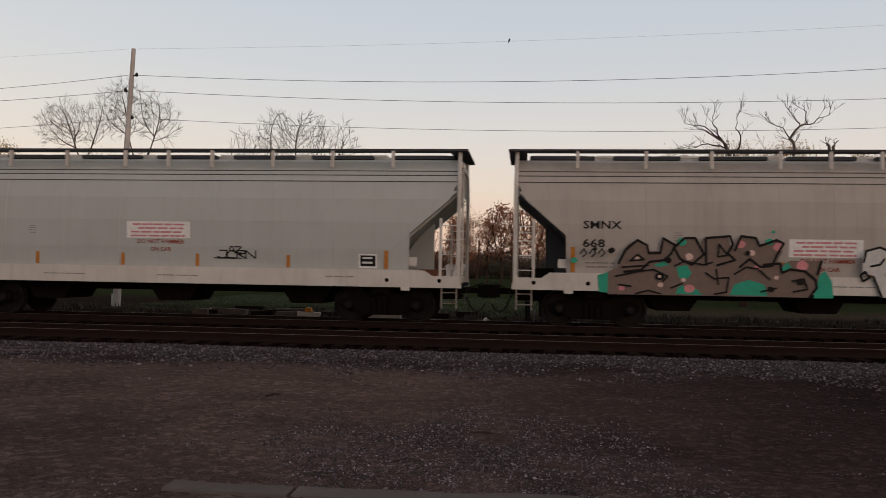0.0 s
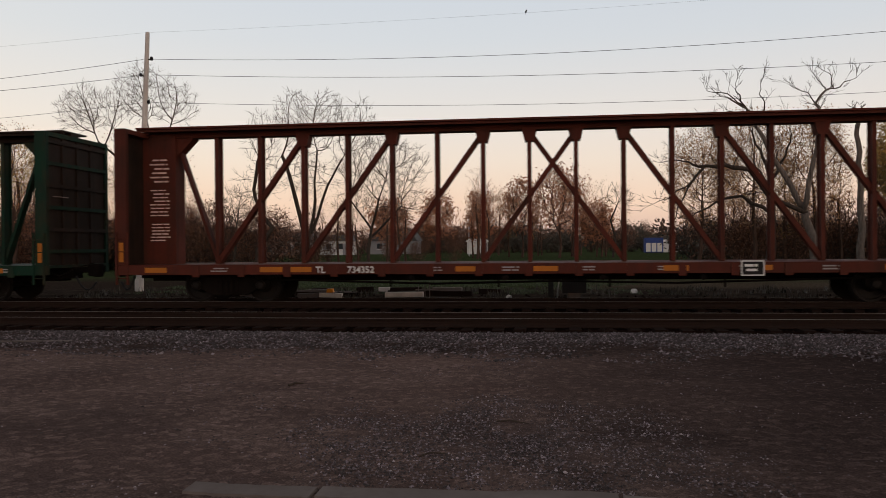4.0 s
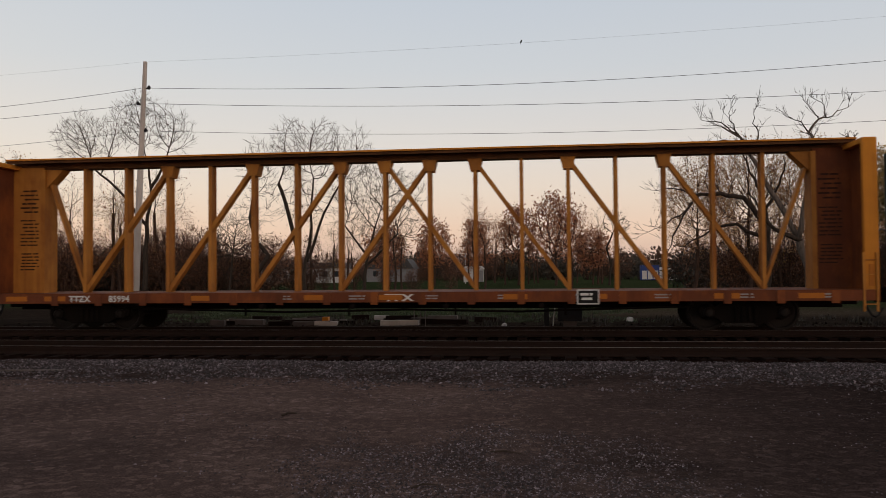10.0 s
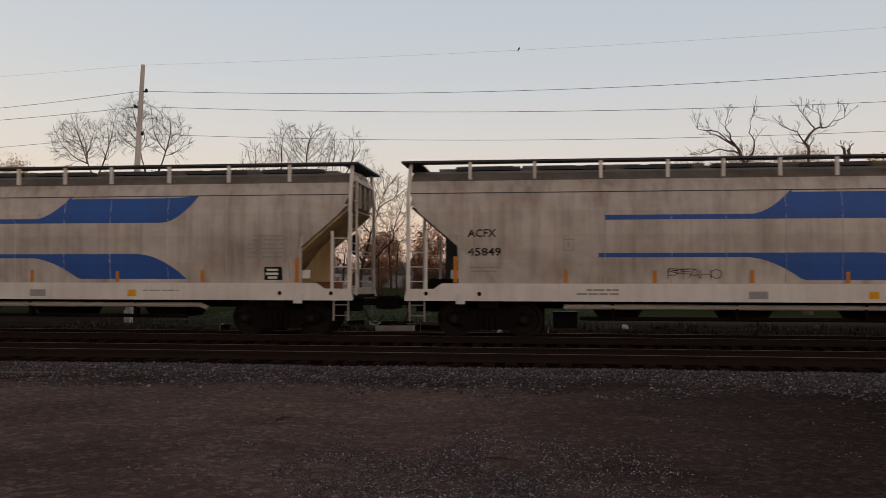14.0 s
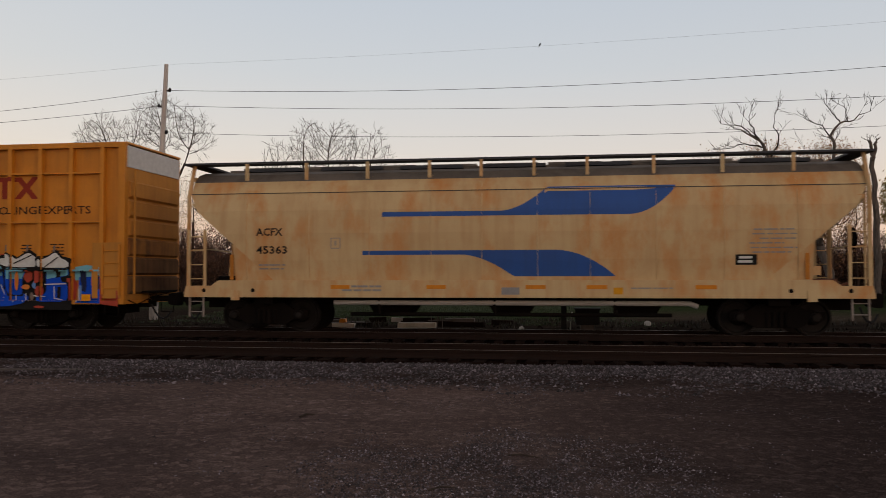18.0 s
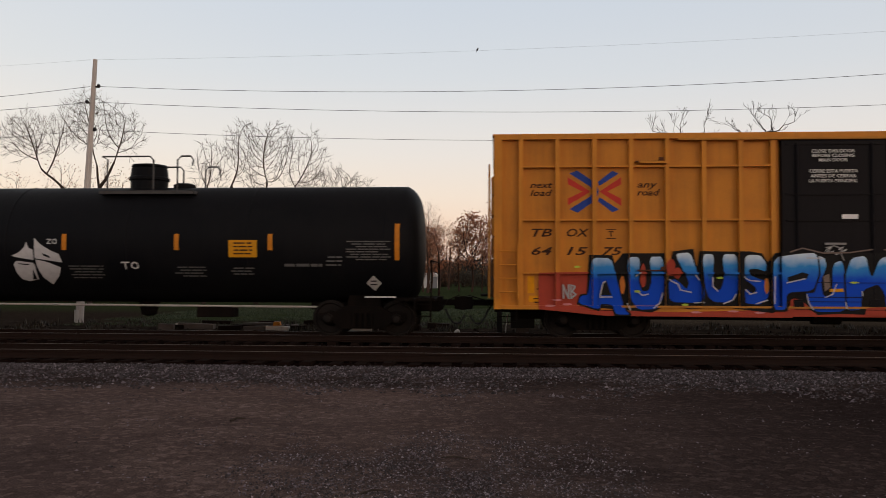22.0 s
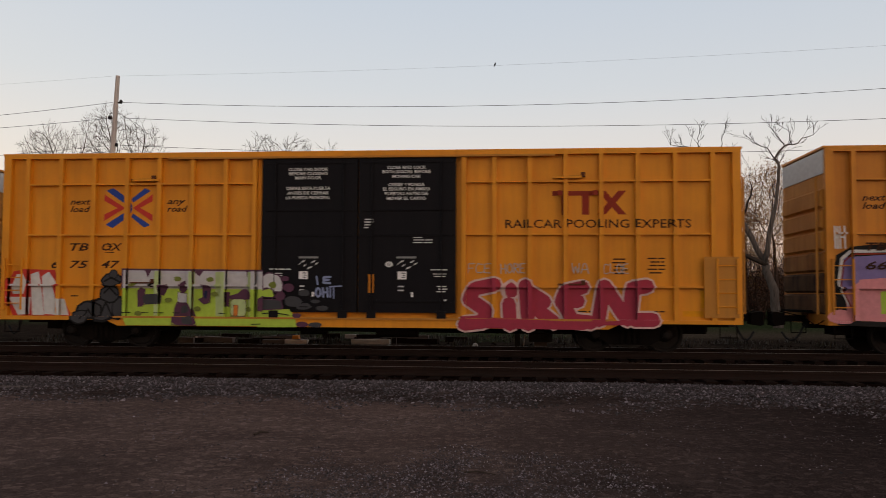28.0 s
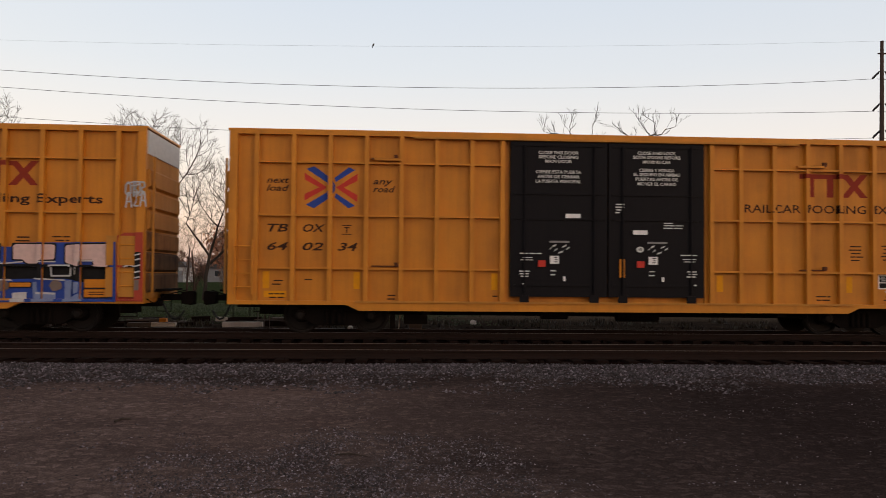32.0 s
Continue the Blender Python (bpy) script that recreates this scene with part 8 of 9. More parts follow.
for m, pts in ((PLUM, [(120, 168), (140, 148), (164, 160), (152, 250), (125, 252)]), (SMOKE, [(150, 188), (256, 182), (252, 235), (155, 240)]), (PLUM, [(242, 136), (300, 132), (272, 190), (252, 185)]), (PLUM, [(364, 122), (388, 110), (406, 150), (380, 182), (360, 160)]),
               (LEAF_WHITE, [(352, 170), (372, 178), (412, 180), (414, 230), (350, 228)]), (PLUM, [(330, 350), (334, 262), (345, 230), (414, 230), (445, 280), (470, 352)]), (SMOKE, [(372, 250), (412, 240), (430, 275), (372, 290)]), (SMOKE, [(385, 305), (440, 300), (450, 345), (390, 345)]),
               (PLUM, [(490, 130), (538, 136), (532, 225), (500, 236), (468, 210), (494, 200)]), (NAVY, [(500, 165), (520, 160), (516, 205), (500, 205)]), (PLUM, [(626, 170), (646, 170), (642, 246), (628, 246)]), (PLUM, [(648, 190), (690, 178), (720, 154), (746, 154), (772, 188), (756, 206), (650, 204)]),
               (PALE_LIME, [(655, 208), (740, 208), (738, 300), (655, 300)]), (ORANGE_SPRAY, [(670, 240), (695, 240), (692, 300), (670, 300)]), (PLUM, [(808, 212), (842, 190), (842, 270), (812, 268)])):
    a.form(PLUM, m, pts, 4)
for i, (x, y) in enumerate(((350, 98), (534, 100), (100, 130), (562, 180), (466, 262), (300, 216), (130, 290), (760, 262))):
    a.spot(OLIVE_SPRAY, x, y, 20, 13, i)
a.patch(BLACK_INK, [(190, 118), (215, 118), (213, 145), (190, 145)])
for x in (60, 160, 245, 340, 600):
    a.line(BLACK_INK, [(x - 12, 285), (x + 26, 286)], 4)
b2 = LimeArt(cc, 980, 204.0, 440, 204.0, -1.634)
b2.patch(LIME_SPRAY, [(60, 306), (240, 304), (275, 350), (285, 402), (60, 404)], "lime sprayed foot")
b2.patch(LEAF_WHITE, [(20, 102), (80, 102), (84, 200), (20, 200)])
b2.patch(LIME_SPRAY, [(20, 200), (74, 200), (70, 345), (20, 345)])
b2.form(PLUM, LEAF_WHITE, [(78, 135), (120, 106), (182, 122), (202, 170), (196, 206), (150, 206), (112, 182), (82, 198)], 12, "white sprayed form")
b2.form(PLUM, LIME_SPRAY, [(86, 200), (140, 194), (156, 238), (86, 236)], 8)
b2.form(PLUM, SMOKE, [(74, 252), (192, 256), (202, 300), (76, 306)], 10)
for i, (m, x, y, rx, ry) in enumerate(((OLIVE_SPRAY, 146, 172, 20, 18), (PLUM, 216, 136, 22, 14), (PLUM, 235, 186, 28, 24), (PLUM, 190, 232, 26, 24), (SMOKE, 262, 262, 46, 28), (SMOKE, 325, 214, 30, 18), (SMOKE, 320, 288, 42, 18), (SMOKE, 430, 296, 34, 13), (SMOKE, 390, 260, 24, 10), (PLUM, 285, 338, 24, 13), (PLUM, 315, 386, 34, 14), (SMOKE, 390, 388, 36, 14))):
    b2.spot(m, x, y, rx, ry, 50 + i)
for pts in ([(90, 330), (150, 322), (240, 336)], [(30, 388), (80, 386)], [(300, 290), (345, 290)]):
    b2.line(BLACK_INK, pts, 5)
b2.scrawl(TAG_BLUE, "E", 425, 120, 52, 44, 12)
b2.line(TAG_BLUE, [(395, 122), (402, 165)], 9)
b2.scrawl(TAG_BLUE, "OH", 385, 182, 75, 56, 10)
for pts in ([(470, 178), (536, 174)], [(492, 178), (494, 240)], [(475, 180), (474, 236)]):
    b2.line(TAG_BLUE, pts, 7)
a = Art(cc, -0.391, 180.6, 2.597, 178.0, -1.632)
letters = ([(700, 160), (610, 178), (585, 225), (660, 275), (650, 325), (565, 335)], [(765, 245), (770, 335)], [(838, 165), (852, 335)], [(850, 190), (925, 235), (885, 265), (965, 325)], [(1095, 172), (1020, 188), (1000, 235), (1075, 232)], [(1010, 245), (1050, 318), (1130, 325)], [(1165, 315), (1192, 165), (1290, 312)], [(1300, 300), (1315, 175), (1380, 165)], [(1320, 312), (1405, 312)])
for pts in letters:
    a.line(BLUSH, pts, 80)
a.spot(BLUSH, 775, 185, 46, 48, 3)
for pts in letters:
    a.line(MAGENTA, pts, 62)
a.spot(MAGENTA, 775, 185, 30, 34, 4)
a.patch(MAGENTA, [(545, 300), (1120, 325), (1420, 305), (1425, 333), (1140, 338), (1100, 358), (535, 352)], "crimson sprayed foot")
for i, (g, x, w) in enumerate((("FCE", 575, 110), ("HORE", 725, 115), ("WA", 1045, 80), ("CLOE", 1185, 115))):
    a.scrawl(PALE_INK, g, x, 65, w, 46, 4, i)

# pink, black and blue piece on the last
class PinkArt(SideArt):
    skew = (0.0, 420.0, 6.135, 0.01335, 0.0, 2.329, -0.000157, 0.013675, 0.0)


a = PinkArt(ce, 0, 204.0, 300, 204.0, -1.632)
a.patch(BLUE_INK, [(-600, 402), (40, 410), (55, 388), (610, 384), (618, 706), (-600, 706)], "deep blue sprayed field")
a.patch(BLACK_INK, [(-600, 496), (580, 508), (578, 592), (430, 600), (330, 582), (-600, 582)], "black sprayed band")
for dx in (-564, -282, 0):
    a.form(BLACK_INK, BLUSH, [(dx + x, y) for x, y in ((54, 396), (278, 398), (274, 478), (205, 480), (196, 500), (130, 500), (105, 478), (54, 476))], 14, "pale pink sprayed block", 0.1)
    for pts in ([(0, 586), (42, 586)], [(170, 580), (330, 590)], [(0, 500), (105, 490)], [(200, 490), (278, 490)]):
        a.line(LEAF_WHITE, [(dx + x, y) for x, y in pts], 7)
    a.patch(LEAF_WHITE, [(dx + x, y) for x, y in ((55, 656), (130, 652), (132, 704), (55, 706))], "white sprayed block")
    a.patch(PALE_BLUE, [(dx + x, y) for x, y in ((160, 600), (195, 596), (200, 650), (286, 656), (286, 702), (168, 704))], "pale blue sprayed block")
    a.line(LEAF_WHITE, [(dx + 185, 658), (dx + 280, 662)], 9)
    a.spot(BROWN_TAG, dx + 285, 618, 32, 28, 7)
a.form(BLACK_INK, BLUSH, [(334, 400), (570, 395), (574, 520), (490, 516), (480, 480), (416, 480), (412, 516), (334, 496)], 14, "pale pink sprayed block", 0.1)
a.line(LEAF_WHITE, [(258, 510), (365, 510), (362, 566), (262, 566), (258, 510)], 8)
a.line(LEAF_WHITE, [(412, 486), (484, 486)], 7)
a.line(LEAF_WHITE, [(395, 520), (390, 590)], 6)
a.patch(PALE_BLUE, [(335, 592), (372, 590), (368, 680), (420, 660), (440, 702), (335, 704)])
a.patch(PALE_BLUE, [(375, 600), (420, 600), (415, 655), (380, 665)])
for pts in ([(40, 602), (154, 602), (152, 624), (40, 624)], [(440, 586), (554, 586), (552, 630), (440, 630)], [(440, 640), (570, 640), (568, 682), (440, 682)]):
    a.form(BLACK_INK, ORANGE, pts, 8, "orange reflector strip", 0.02)
a.line(BLACK_INK, [(465, 655), (545, 655)], 4)
a.line(BLACK_INK, [(465, 668), (545, 668)], 4)
a.patch(BRICK, [(622, 350), (650, 334), (760, 334), (766, 706), (622, 702)], "brick red sprayed strip")
a.patch(BLACK_INK, [(655, 440), (748, 440), (750, 585), (650, 592)])
a.patch(BROWN_TAG, [(645, 592), (745, 588), (742, 645), (645, 646)])
for y in (452, 478, 512, 545, 575):
    a.line(LEAF_WHITE, [(660, y + 6), (690, y - 3), (715, y + 5), (745, y - 2)], 7)
a.scrawl(PALE_INK, "OBR", 645, 60, 118, 78, 9)
a.scrawl(LEAF_WHITE, "AZA", 650, 118, 118, 80, 8)
a.line(LEAF_WHITE, [(665, 68), (700, 58), (740, 64), (735, 78), (690, 80)], 7)


# ---- tank car ----
def tank_car(rel):
    car = thing("tank_car", "glossy black tank car with orange marks and white writing", "railcar", "freight cars of the train")
    r, zc, half = 1.57, 2.40, 7.62
    prof = [(-half, 0.05), (-half + 0.02, 0.6), (-half + 0.06, 1.0), (-half + 0.12, 1.24), (-half + 0.2, 1.38), (-half + 0.3, 1.48), (-half + 0.43, r)]
    prof = prof + [(-a, q) for a, q in reversed(prof)]
    part("shell", Shape().lathe(prof, "x", 48, (0, 0, zc)), TANK_BLACK, car, smooth=True)
    for x in (-half + 0.9, -3.2, 0.0, 3.2, half - 0.9):
        part("weld_band", Shape().lathe([(x - 0.03, r - 0.01), (x - 0.02, r + 0.008), (x + 0.02, r + 0.008), (x + 0.03, r - 0.01)], "x", 48, (0, 0, zc)), TANK_BLACK, car, smooth=True)

    def on_tank(z):
        d = max(-r, min(r, z - zc))
        return -math.sqrt(max(r * r - d * d, 0.0)) - 0.012

    def skin(s):
        s.v = [(x, on_tank(z) + y, z) for x, y, z in s.v]
        return s

    def strips(poly, y=0.0):
        """A patch cut into narrow bands, so that it follows the round shell."""
        s = Shape()
        zs = [z for _, z in poly]
        n = max(2, int((max(zs) - min(zs)) / 0.05))
        rows_ = []
        for i in range(n + 1):
            z = min(zs) + (max(zs) - min(zs)) * (i + 0.001) / (n + 0.002)
            hit = []
            for (x0, z0), (x1, z1) in zip(poly, poly[1:] + poly[:1]):
                if (z0 <= z) != (z1 <= z):
                    hit.append(x0 + (x1 - x0) * (z - z0) / (z1 - z0))
            if len(hit) > 1:
                rows_.append((min(hit), max(hit), z))
        for a, c, z in rows_:
            s.v += [(a, y, z), (c, y, z)]
        s.f = [(2 * i, 2 * i + 1, 2 * i + 3, 2 * i + 2) for i in range(len(rows_) - 1)]
        return skin(s)

    man = part("manway", Shape().lathe([(3.8, 0.5), (4.15, 0.5), (4.18, 0.54), (4.24, 0.54), (4.28, 0.5), (4.5, 0.48), (4.55, 0.42)], "z", 20, (-0.06, 0, 0)), TANK_BLACK, car)
    part("manway_lid", Shape().lathe([(4.55, 0.48), (4.60, 0.46), (4.64, 0.2)], "z", 20, (-0.06, 0, 0)), TANK_BLACK, man)
    part("valve_dome", Shape().lathe([(3.8, 0.3), (4.05, 0.3), (4.09, 0.2)], "z", 14, (0.95, 0, 0)), TANK_BLACK, car)
    part("platform", Shape().box(-0.95, 1.6, -1.1, 1.1, 3.70, 3.79), TANK_RAIL, car, "grey top platform")
    for y in (-1.05, 1.05):
        part("handrail", Shape().tube([(-0.75, y, 3.8), (-0.75, y, 4.62), (-0.9, y, 4.7), (0.4, y, 4.7), (0.5, y, 4.6), (0.5, y, 3.8)], 0.025, 6), TANK_RAIL, car)
        part("handrail", Shape().tube([(1.15, y, 3.8), (1.15, y, 4.6), (1.25, y, 4.7), (1.5, y, 4.7), (1.58, y, 4.6), (1.55, y, 4.45)], 0.025, 6), TANK_RAIL, car)
    for x, z0, z1 in ((-7.18, 1.95, 2.88), (-4.08, 2.2, 2.62), (-1.62, 2.2, 2.62), (1.36, 2.2, 2.62), (3.8, 2.2, 2.62), (7.05, 1.95, 2.88)):
        part("reflector", strips([(x - 0.06, z0), (x + 0.06, z0), (x + 0.06, z1), (x - 0.06, z1)], -0.004), ORANGE, car, "orange reflector strip")
    # white leaf and wing shapes with dark notches
    def on_grid(u, v):
        return (LEAF_X + u / LEAF_S, LEAF_Z - v / LEAF_S)

    LEAF_X, LEAF_Z, LEAF_S = -4.067, 2.985, 213.0
    for poly in ([(208, 203), (262, 180), (290, 155), (305, 122), (320, 160), (342, 160), (342, 222)], [(222, 245), (245, 226), (330, 232), (345, 250), (345, 330), (310, 325), (285, 340), (250, 330), (228, 290)],
                 [(350, 100), (385, 135), (440, 168), (490, 190), (505, 236), (385, 218), (350, 215)], [(352, 219), (392, 224), (492, 262), (470, 310), (415, 357), (375, 320), (358, 270)]):
        part("graffiti_patch", strips([on_grid(u, v) for u, v in poly]), LEAF_WHITE, car, "white sprayed leaf shape")
    for poly in ([(395, 184), (430, 198), (470, 207), (440, 213), (400, 198)], [(250, 240), (312, 244), (312, 251), (255, 249)], [(310, 330), (328, 275), (338, 330)]):
        part("graffiti_patch", strips([on_grid(u, v) for u, v in poly], -0.004), TANK_BLACK, car)
    part("graffiti_fill", strips([(-7.2, 1.75), (-6.95, 1.5), (-6.6, 1.7), (-6.7, 2.15), (-6.95, 2.3)], -0.003), RED_INK, car, "red and white sprayed blot")
    s = Shape()
    spray(s, "ARIS", -7.1, 1.72, 0.75, 0.34, 0.035, -0.01, 4)
    spray(s, "TO", -0.15, 1.7, 0.5, 0.2, 0.035, 0, 5)
    spray(s, "ZO", -2.1, 2.35, 0.3, 0.14, 0.02, 0, 6)
    part("scrawl", skin(s), WHITE_INK, car, "white sprayed scrawl")
    part("placard", strips([(2.72, 2.02), (3.46, 2.02), (3.46, 2.46), (2.72, 2.46)]), YELLOW_PLATE, car, "yellow placard")
    part("placard_mark", skin(bars(Shape(), 2.8, 2.4, 0.56, 4, -0.004, 0.09, 0.035, 5)), BROWN_INK, car)
    part("hazard_diamond", strips([(6.42, 1.17), (6.62, 1.37), (6.42, 1.57), (6.22, 1.37)]), HOUSE_WHITE, car, "white hazard diamond")
    part("hazard_mark", skin(bars(Shape(), 6.32, 1.44, 0.2, 2, -0.004, 0.09, 0.03, 5)), BLACK_INK, car)
    part("data_block", skin(bars(bars(Shape(), 5.75, 2.44, 1.15, 8, 0, 0.065, 0.03, 11), 5.75, 2.44, 1.15, 1, 0, 0.1, 0.03, 2)), DIM_INK, car)
    part("data_block", skin(bars(bars(bars(bars(bars(Shape(), 1.25, 1.78, 0.9, 4, 0, 0.075, 0.03, 12), 2.7, 1.76, 0.75, 3, 0, 0.075, 0.03, 13), 3.9, 1.86, 1.35, 1, 0, 0.09, 0.07, 14), 5.2, 2.05, 0.5, 3, 0, 0.1, 0.04, 18), -1.55, 1.8, 0.95, 5, 0, 0.075, 0.025, 15)), DIM_INK, car)
    part("data_block", skin(bars(Shape(), -6.1, 1.92, 1.6, 2, 0, 0.11, 0.03, 16)), DIM_INK, car)
    for x0, x1 in ((-7.1, -6.35), (6.2, 7.0)):
        part("white_stripe", Shape().rect(x0, x1, 1.0, 1.04, -1.3), HOUSE_WHITE, car)
    lettering(car, "GATX 222376", -6.28, 2.12, 0.2, 0, PALE_INK, width=2.05, wrap=on_tank, bold=0.006)
    for sx in (-1, 1):
        part("stub_sill", Shape().box(min(sx * 4.6, sx * 8.1), max(sx * 4.6, sx * 8.1), -0.35, 0.35, 0.66, 1.02), GRIME, car)
        part("saddle", Shape().prism([(sx * 6.1 - 0.45, 0.76), (sx * 6.1 + 0.45, 0.76), (sx * 6.1 + 0.35, 1.3), (sx * 6.1 - 0.35, 1.3)], -0.8, 0.8), GRIME, car)
        part("end_platform", Shape().box(min(sx * 7.0, sx * 8.0), max(sx * 7.0, sx * 8.0), -1.45, 1.45, 0.92, 1.0), GRIME, car)
        part("end_rail", Shape().tube([(sx * 7.9, -1.4, 0.95), (sx * 7.9, -1.4, 1.95), (sx * 7.9, 1.4, 1.95), (sx * 7.9, 1.4, 0.95)], 0.022, 6), GRIME, car)
        ladder(car, sx * 7.5, sx * 7.9, -1.5, 0.4, 1.0, GRIME, 2)
    part("bottom_outlet", Shape().lathe([(0.45, 0.12), (0.5, 0.2), (0.9, 0.3)], "z", 12), GRIME, car)
    part("brake_rig", Shape().box(1.6, 2.6, -0.7, -0.3, 0.45, 0.75), GRIME, car)
    part("brake_rod", Shape().tube([(-4.9, -0.7, 0.78), (4.9, -0.7, 0.74)], 0.03, 5), HOPPER_TAN, car)
    wheels = []
    for sx in (-1, 1):
        truck(car, sx * 6.1, wheels)
        coupler(car, sx * 8.05, sx, 0.66)
    finish(car, rel, wheels)
    return car


tank_car(-55.42)

# ---- trees ----
def colony(seed, stems, clouds, count, step=0.30, kill=0.40, thin=0.0085, lift=0.10, wander=0.09, power=2.08, twigs=4, spray_=0.52):
    """A bare tree: stems that stand already, lines of (x, y, z), and branches that grow from them, step by step, towards
    points strewn through the crown's rounded masses, (x, y, z, rx, ry, rz, share), each fork thicker than what it bears."""
    rnd_ = random.Random(seed)
    rs = np.random.RandomState(seed)
    trunk, crown, tips = [], Shape(), []
    top = max(c[2] + c[5] for c in clouds)
    r0 = 0.013 * top + 0.02
    pos, parent, bole = [], [], []
    for n, line in enumerate(stems):
        fine, radii = [], []
        ra, rb = (r0, r0 * 0.62) if n == 0 else (r0 * 0.6, r0 * 0.3)
        m = 3
        for i, (p, q) in enumerate(zip(line, line[1:])):
            for k in range(m):
                u = (i + k / m) / (len(line) - 1)
                v = Vector(p).lerp(Vector(q), k / m)
                if 0 < u:
                    v += Vector((rnd_.uniform(-1, 1), rnd_.uniform(-1, 1), 0)) * r0 * 0.35
                fine.append(v)
                radii.append(ra + (rb - ra) * u)
        fine.append(Vector(line[-1]))
        radii.append(rb)
        trunk.append(Shape().tube(fine, radii, 8, caps=False))
        # buds sit on the upper two thirds of each stem
        for k, v in enumerate(fine):
            if k >= len(fine) // 3:
                pos.append(v)
                parent.append(-1)
                bole.append(radii[k])
    goals = []
    total = sum(c[6] for c in clouds)
    for c in clouds:
        d = rs.normal(size=(max(8, int(count * c[6] / total)), 3))
        d /= np.linalg.norm(d, axis=1)[:, None]
        goals.append(np.array(c[:3]) + d * (rs.uniform(0, 1, len(d)) ** 0.38)[:, None] * 0.9 * np.array(c[3:6]))
    goals = np.concatenate(goals)
    where = np.array([tuple(p) for p in pos])
    dist = np.linalg.norm(goals[:, None] - where[None], axis=2)
    near, far = dist.argmin(1), dist.min(1)
    born = [0] * len(pos)
    for turn in range(160):
        if not len(goals):
            break
        act = far < 5.0 * step
        if not act.any():
            act = far < far.min() + step
        pull = {}
        for g, k in zip(goals[act], near[act]):
            v = g - where[k]
            pull[k] = pull.get(k, 0) + v / (np.linalg.norm(v) + 1e-6)
        fresh = []
        for k, v in pull.items():
            if born[k] > 3:
                continue
            v = v / (np.linalg.norm(v) + 1e-6)
            if parent[k] >= 0:
                v = v + 0.55 * (where[k] - where[parent[k]]) / step
            v = v + rs.normal(0, wander, 3) + np.array((0, 0, lift))
            fresh.append((k, where[k] + v / (np.linalg.norm(v) + 1e-6) * step))
            born[k] += 1
        if not fresh:
            break
        n0 = len(where)
        add = np.array([p for _, p in fresh])
        parent += [k for k, _ in fresh]
        bole += [0.0] * len(fresh)
        born += [0] * len(fresh)
        where = np.concatenate([where, add])
        d = np.linalg.norm(goals[:, None] - add[None], axis=2)
        best, at_ = d.min(1), d.argmin(1)
        nearer = best < far
        near, far = np.where(nearer, n0 + at_, near), np.where(nearer, best, far)
        keep = far > kill
        goals, near, far = goals[keep], near[keep], far[keep]
    kids = [[] for p in parent]
    for i, p in enumerate(parent):
        if p >= 0:
            kids[p].append(i)
    mass = [0.0] * len(where)
    for i in range(len(where) - 1, -1, -1):
        mass[i] = sum(mass[k] for k in kids[i]) or thin ** power
    rad = [m ** (1 / power) for m in mass]
    for turn in range(2):
        soft = where.copy()
        for i, p in enumerate(parent):
            if p >= 0 and kids[i]:
                c = max(kids[i], key=lambda k: rad[k])
                soft[i] = 0.5 * where[i] + 0.25 * (where[p] + where[c])
        where = soft
    # follow the thickest child at every fork
    starts = [(parent[k], k) for i in range(len(where)) for k in kids[i] if parent[i] < 0 or k != max(kids[i], key=lambda q: rad[q])]
    for p, k in starts:
        chain, k0 = [p], k
        while True:
            chain.append(k)
            if not kids[k]:
                break
            k = max(kids[k], key=lambda q: rad[q])
        r = [min(rad[c], bole[p] * 0.7 if bole[p] else 9.0) for c in chain]
        r[0] = r[1]
        crown.tube([where[c] for c in chain], r, 6 if r[0] > 0.06 else 4 if r[0] > 0.03 else 3, caps=False)
    for i in range(len(where)):
        if parent[i] < 0 or (kids[i] and (rad[i] > thin * 2.0 or rnd_.random() < 0.5)):
            continue
        p, along = Vector(where[i]), Vector(where[i] - where[parent[i]]).normalized()
        if not kids[i]:
            tips.append(p)
        for k in range(twigs if not kids[i] else 1):
            side = Vector((rnd_.gauss(0, 1), rnd_.gauss(0, 1), rnd_.gauss(0, 1)))
            d = (along + side * 0.42 + Vector((0, 0, lift))).normalized()
            e = p + d * spray_ * rnd_.uniform(0.5, 1.2)
            crown.tube([p, p.lerp(e, 0.5) + side * 0.025, e], [thin * 0.85, thin * 0.75, thin * 0.5], 3, caps=False)
            tips.append(e)
    rnd_.shuffle(tips)
    return trunk, crown, tips[:count]


def leaves(tips, per, spread, size, seed):
    rnd = random.Random(seed)
    s = Shape()
    for t in tips:
        for i in range(per):
            c = t + Vector((rnd.gauss(0, spread), rnd.gauss(0, spread), rnd.gauss(0, spread)))
            u = Vector((rnd.uniform(-1, 1), rnd.uniform(-1, 1), rnd.uniform(-1, 1))).normalized()
            w = u.orthogonal().normalized()
            a = size * rnd.uniform(0.6, 1.3)
            n = len(s.v)
            for q in (c - u * a, c + w * a * 0.5, c + u * a, c - w * a * 0.5):
                s.v.append((q.x, q.y, q.z))
            s.f.append((n, n + 1, n + 2, n + 3))
    return s


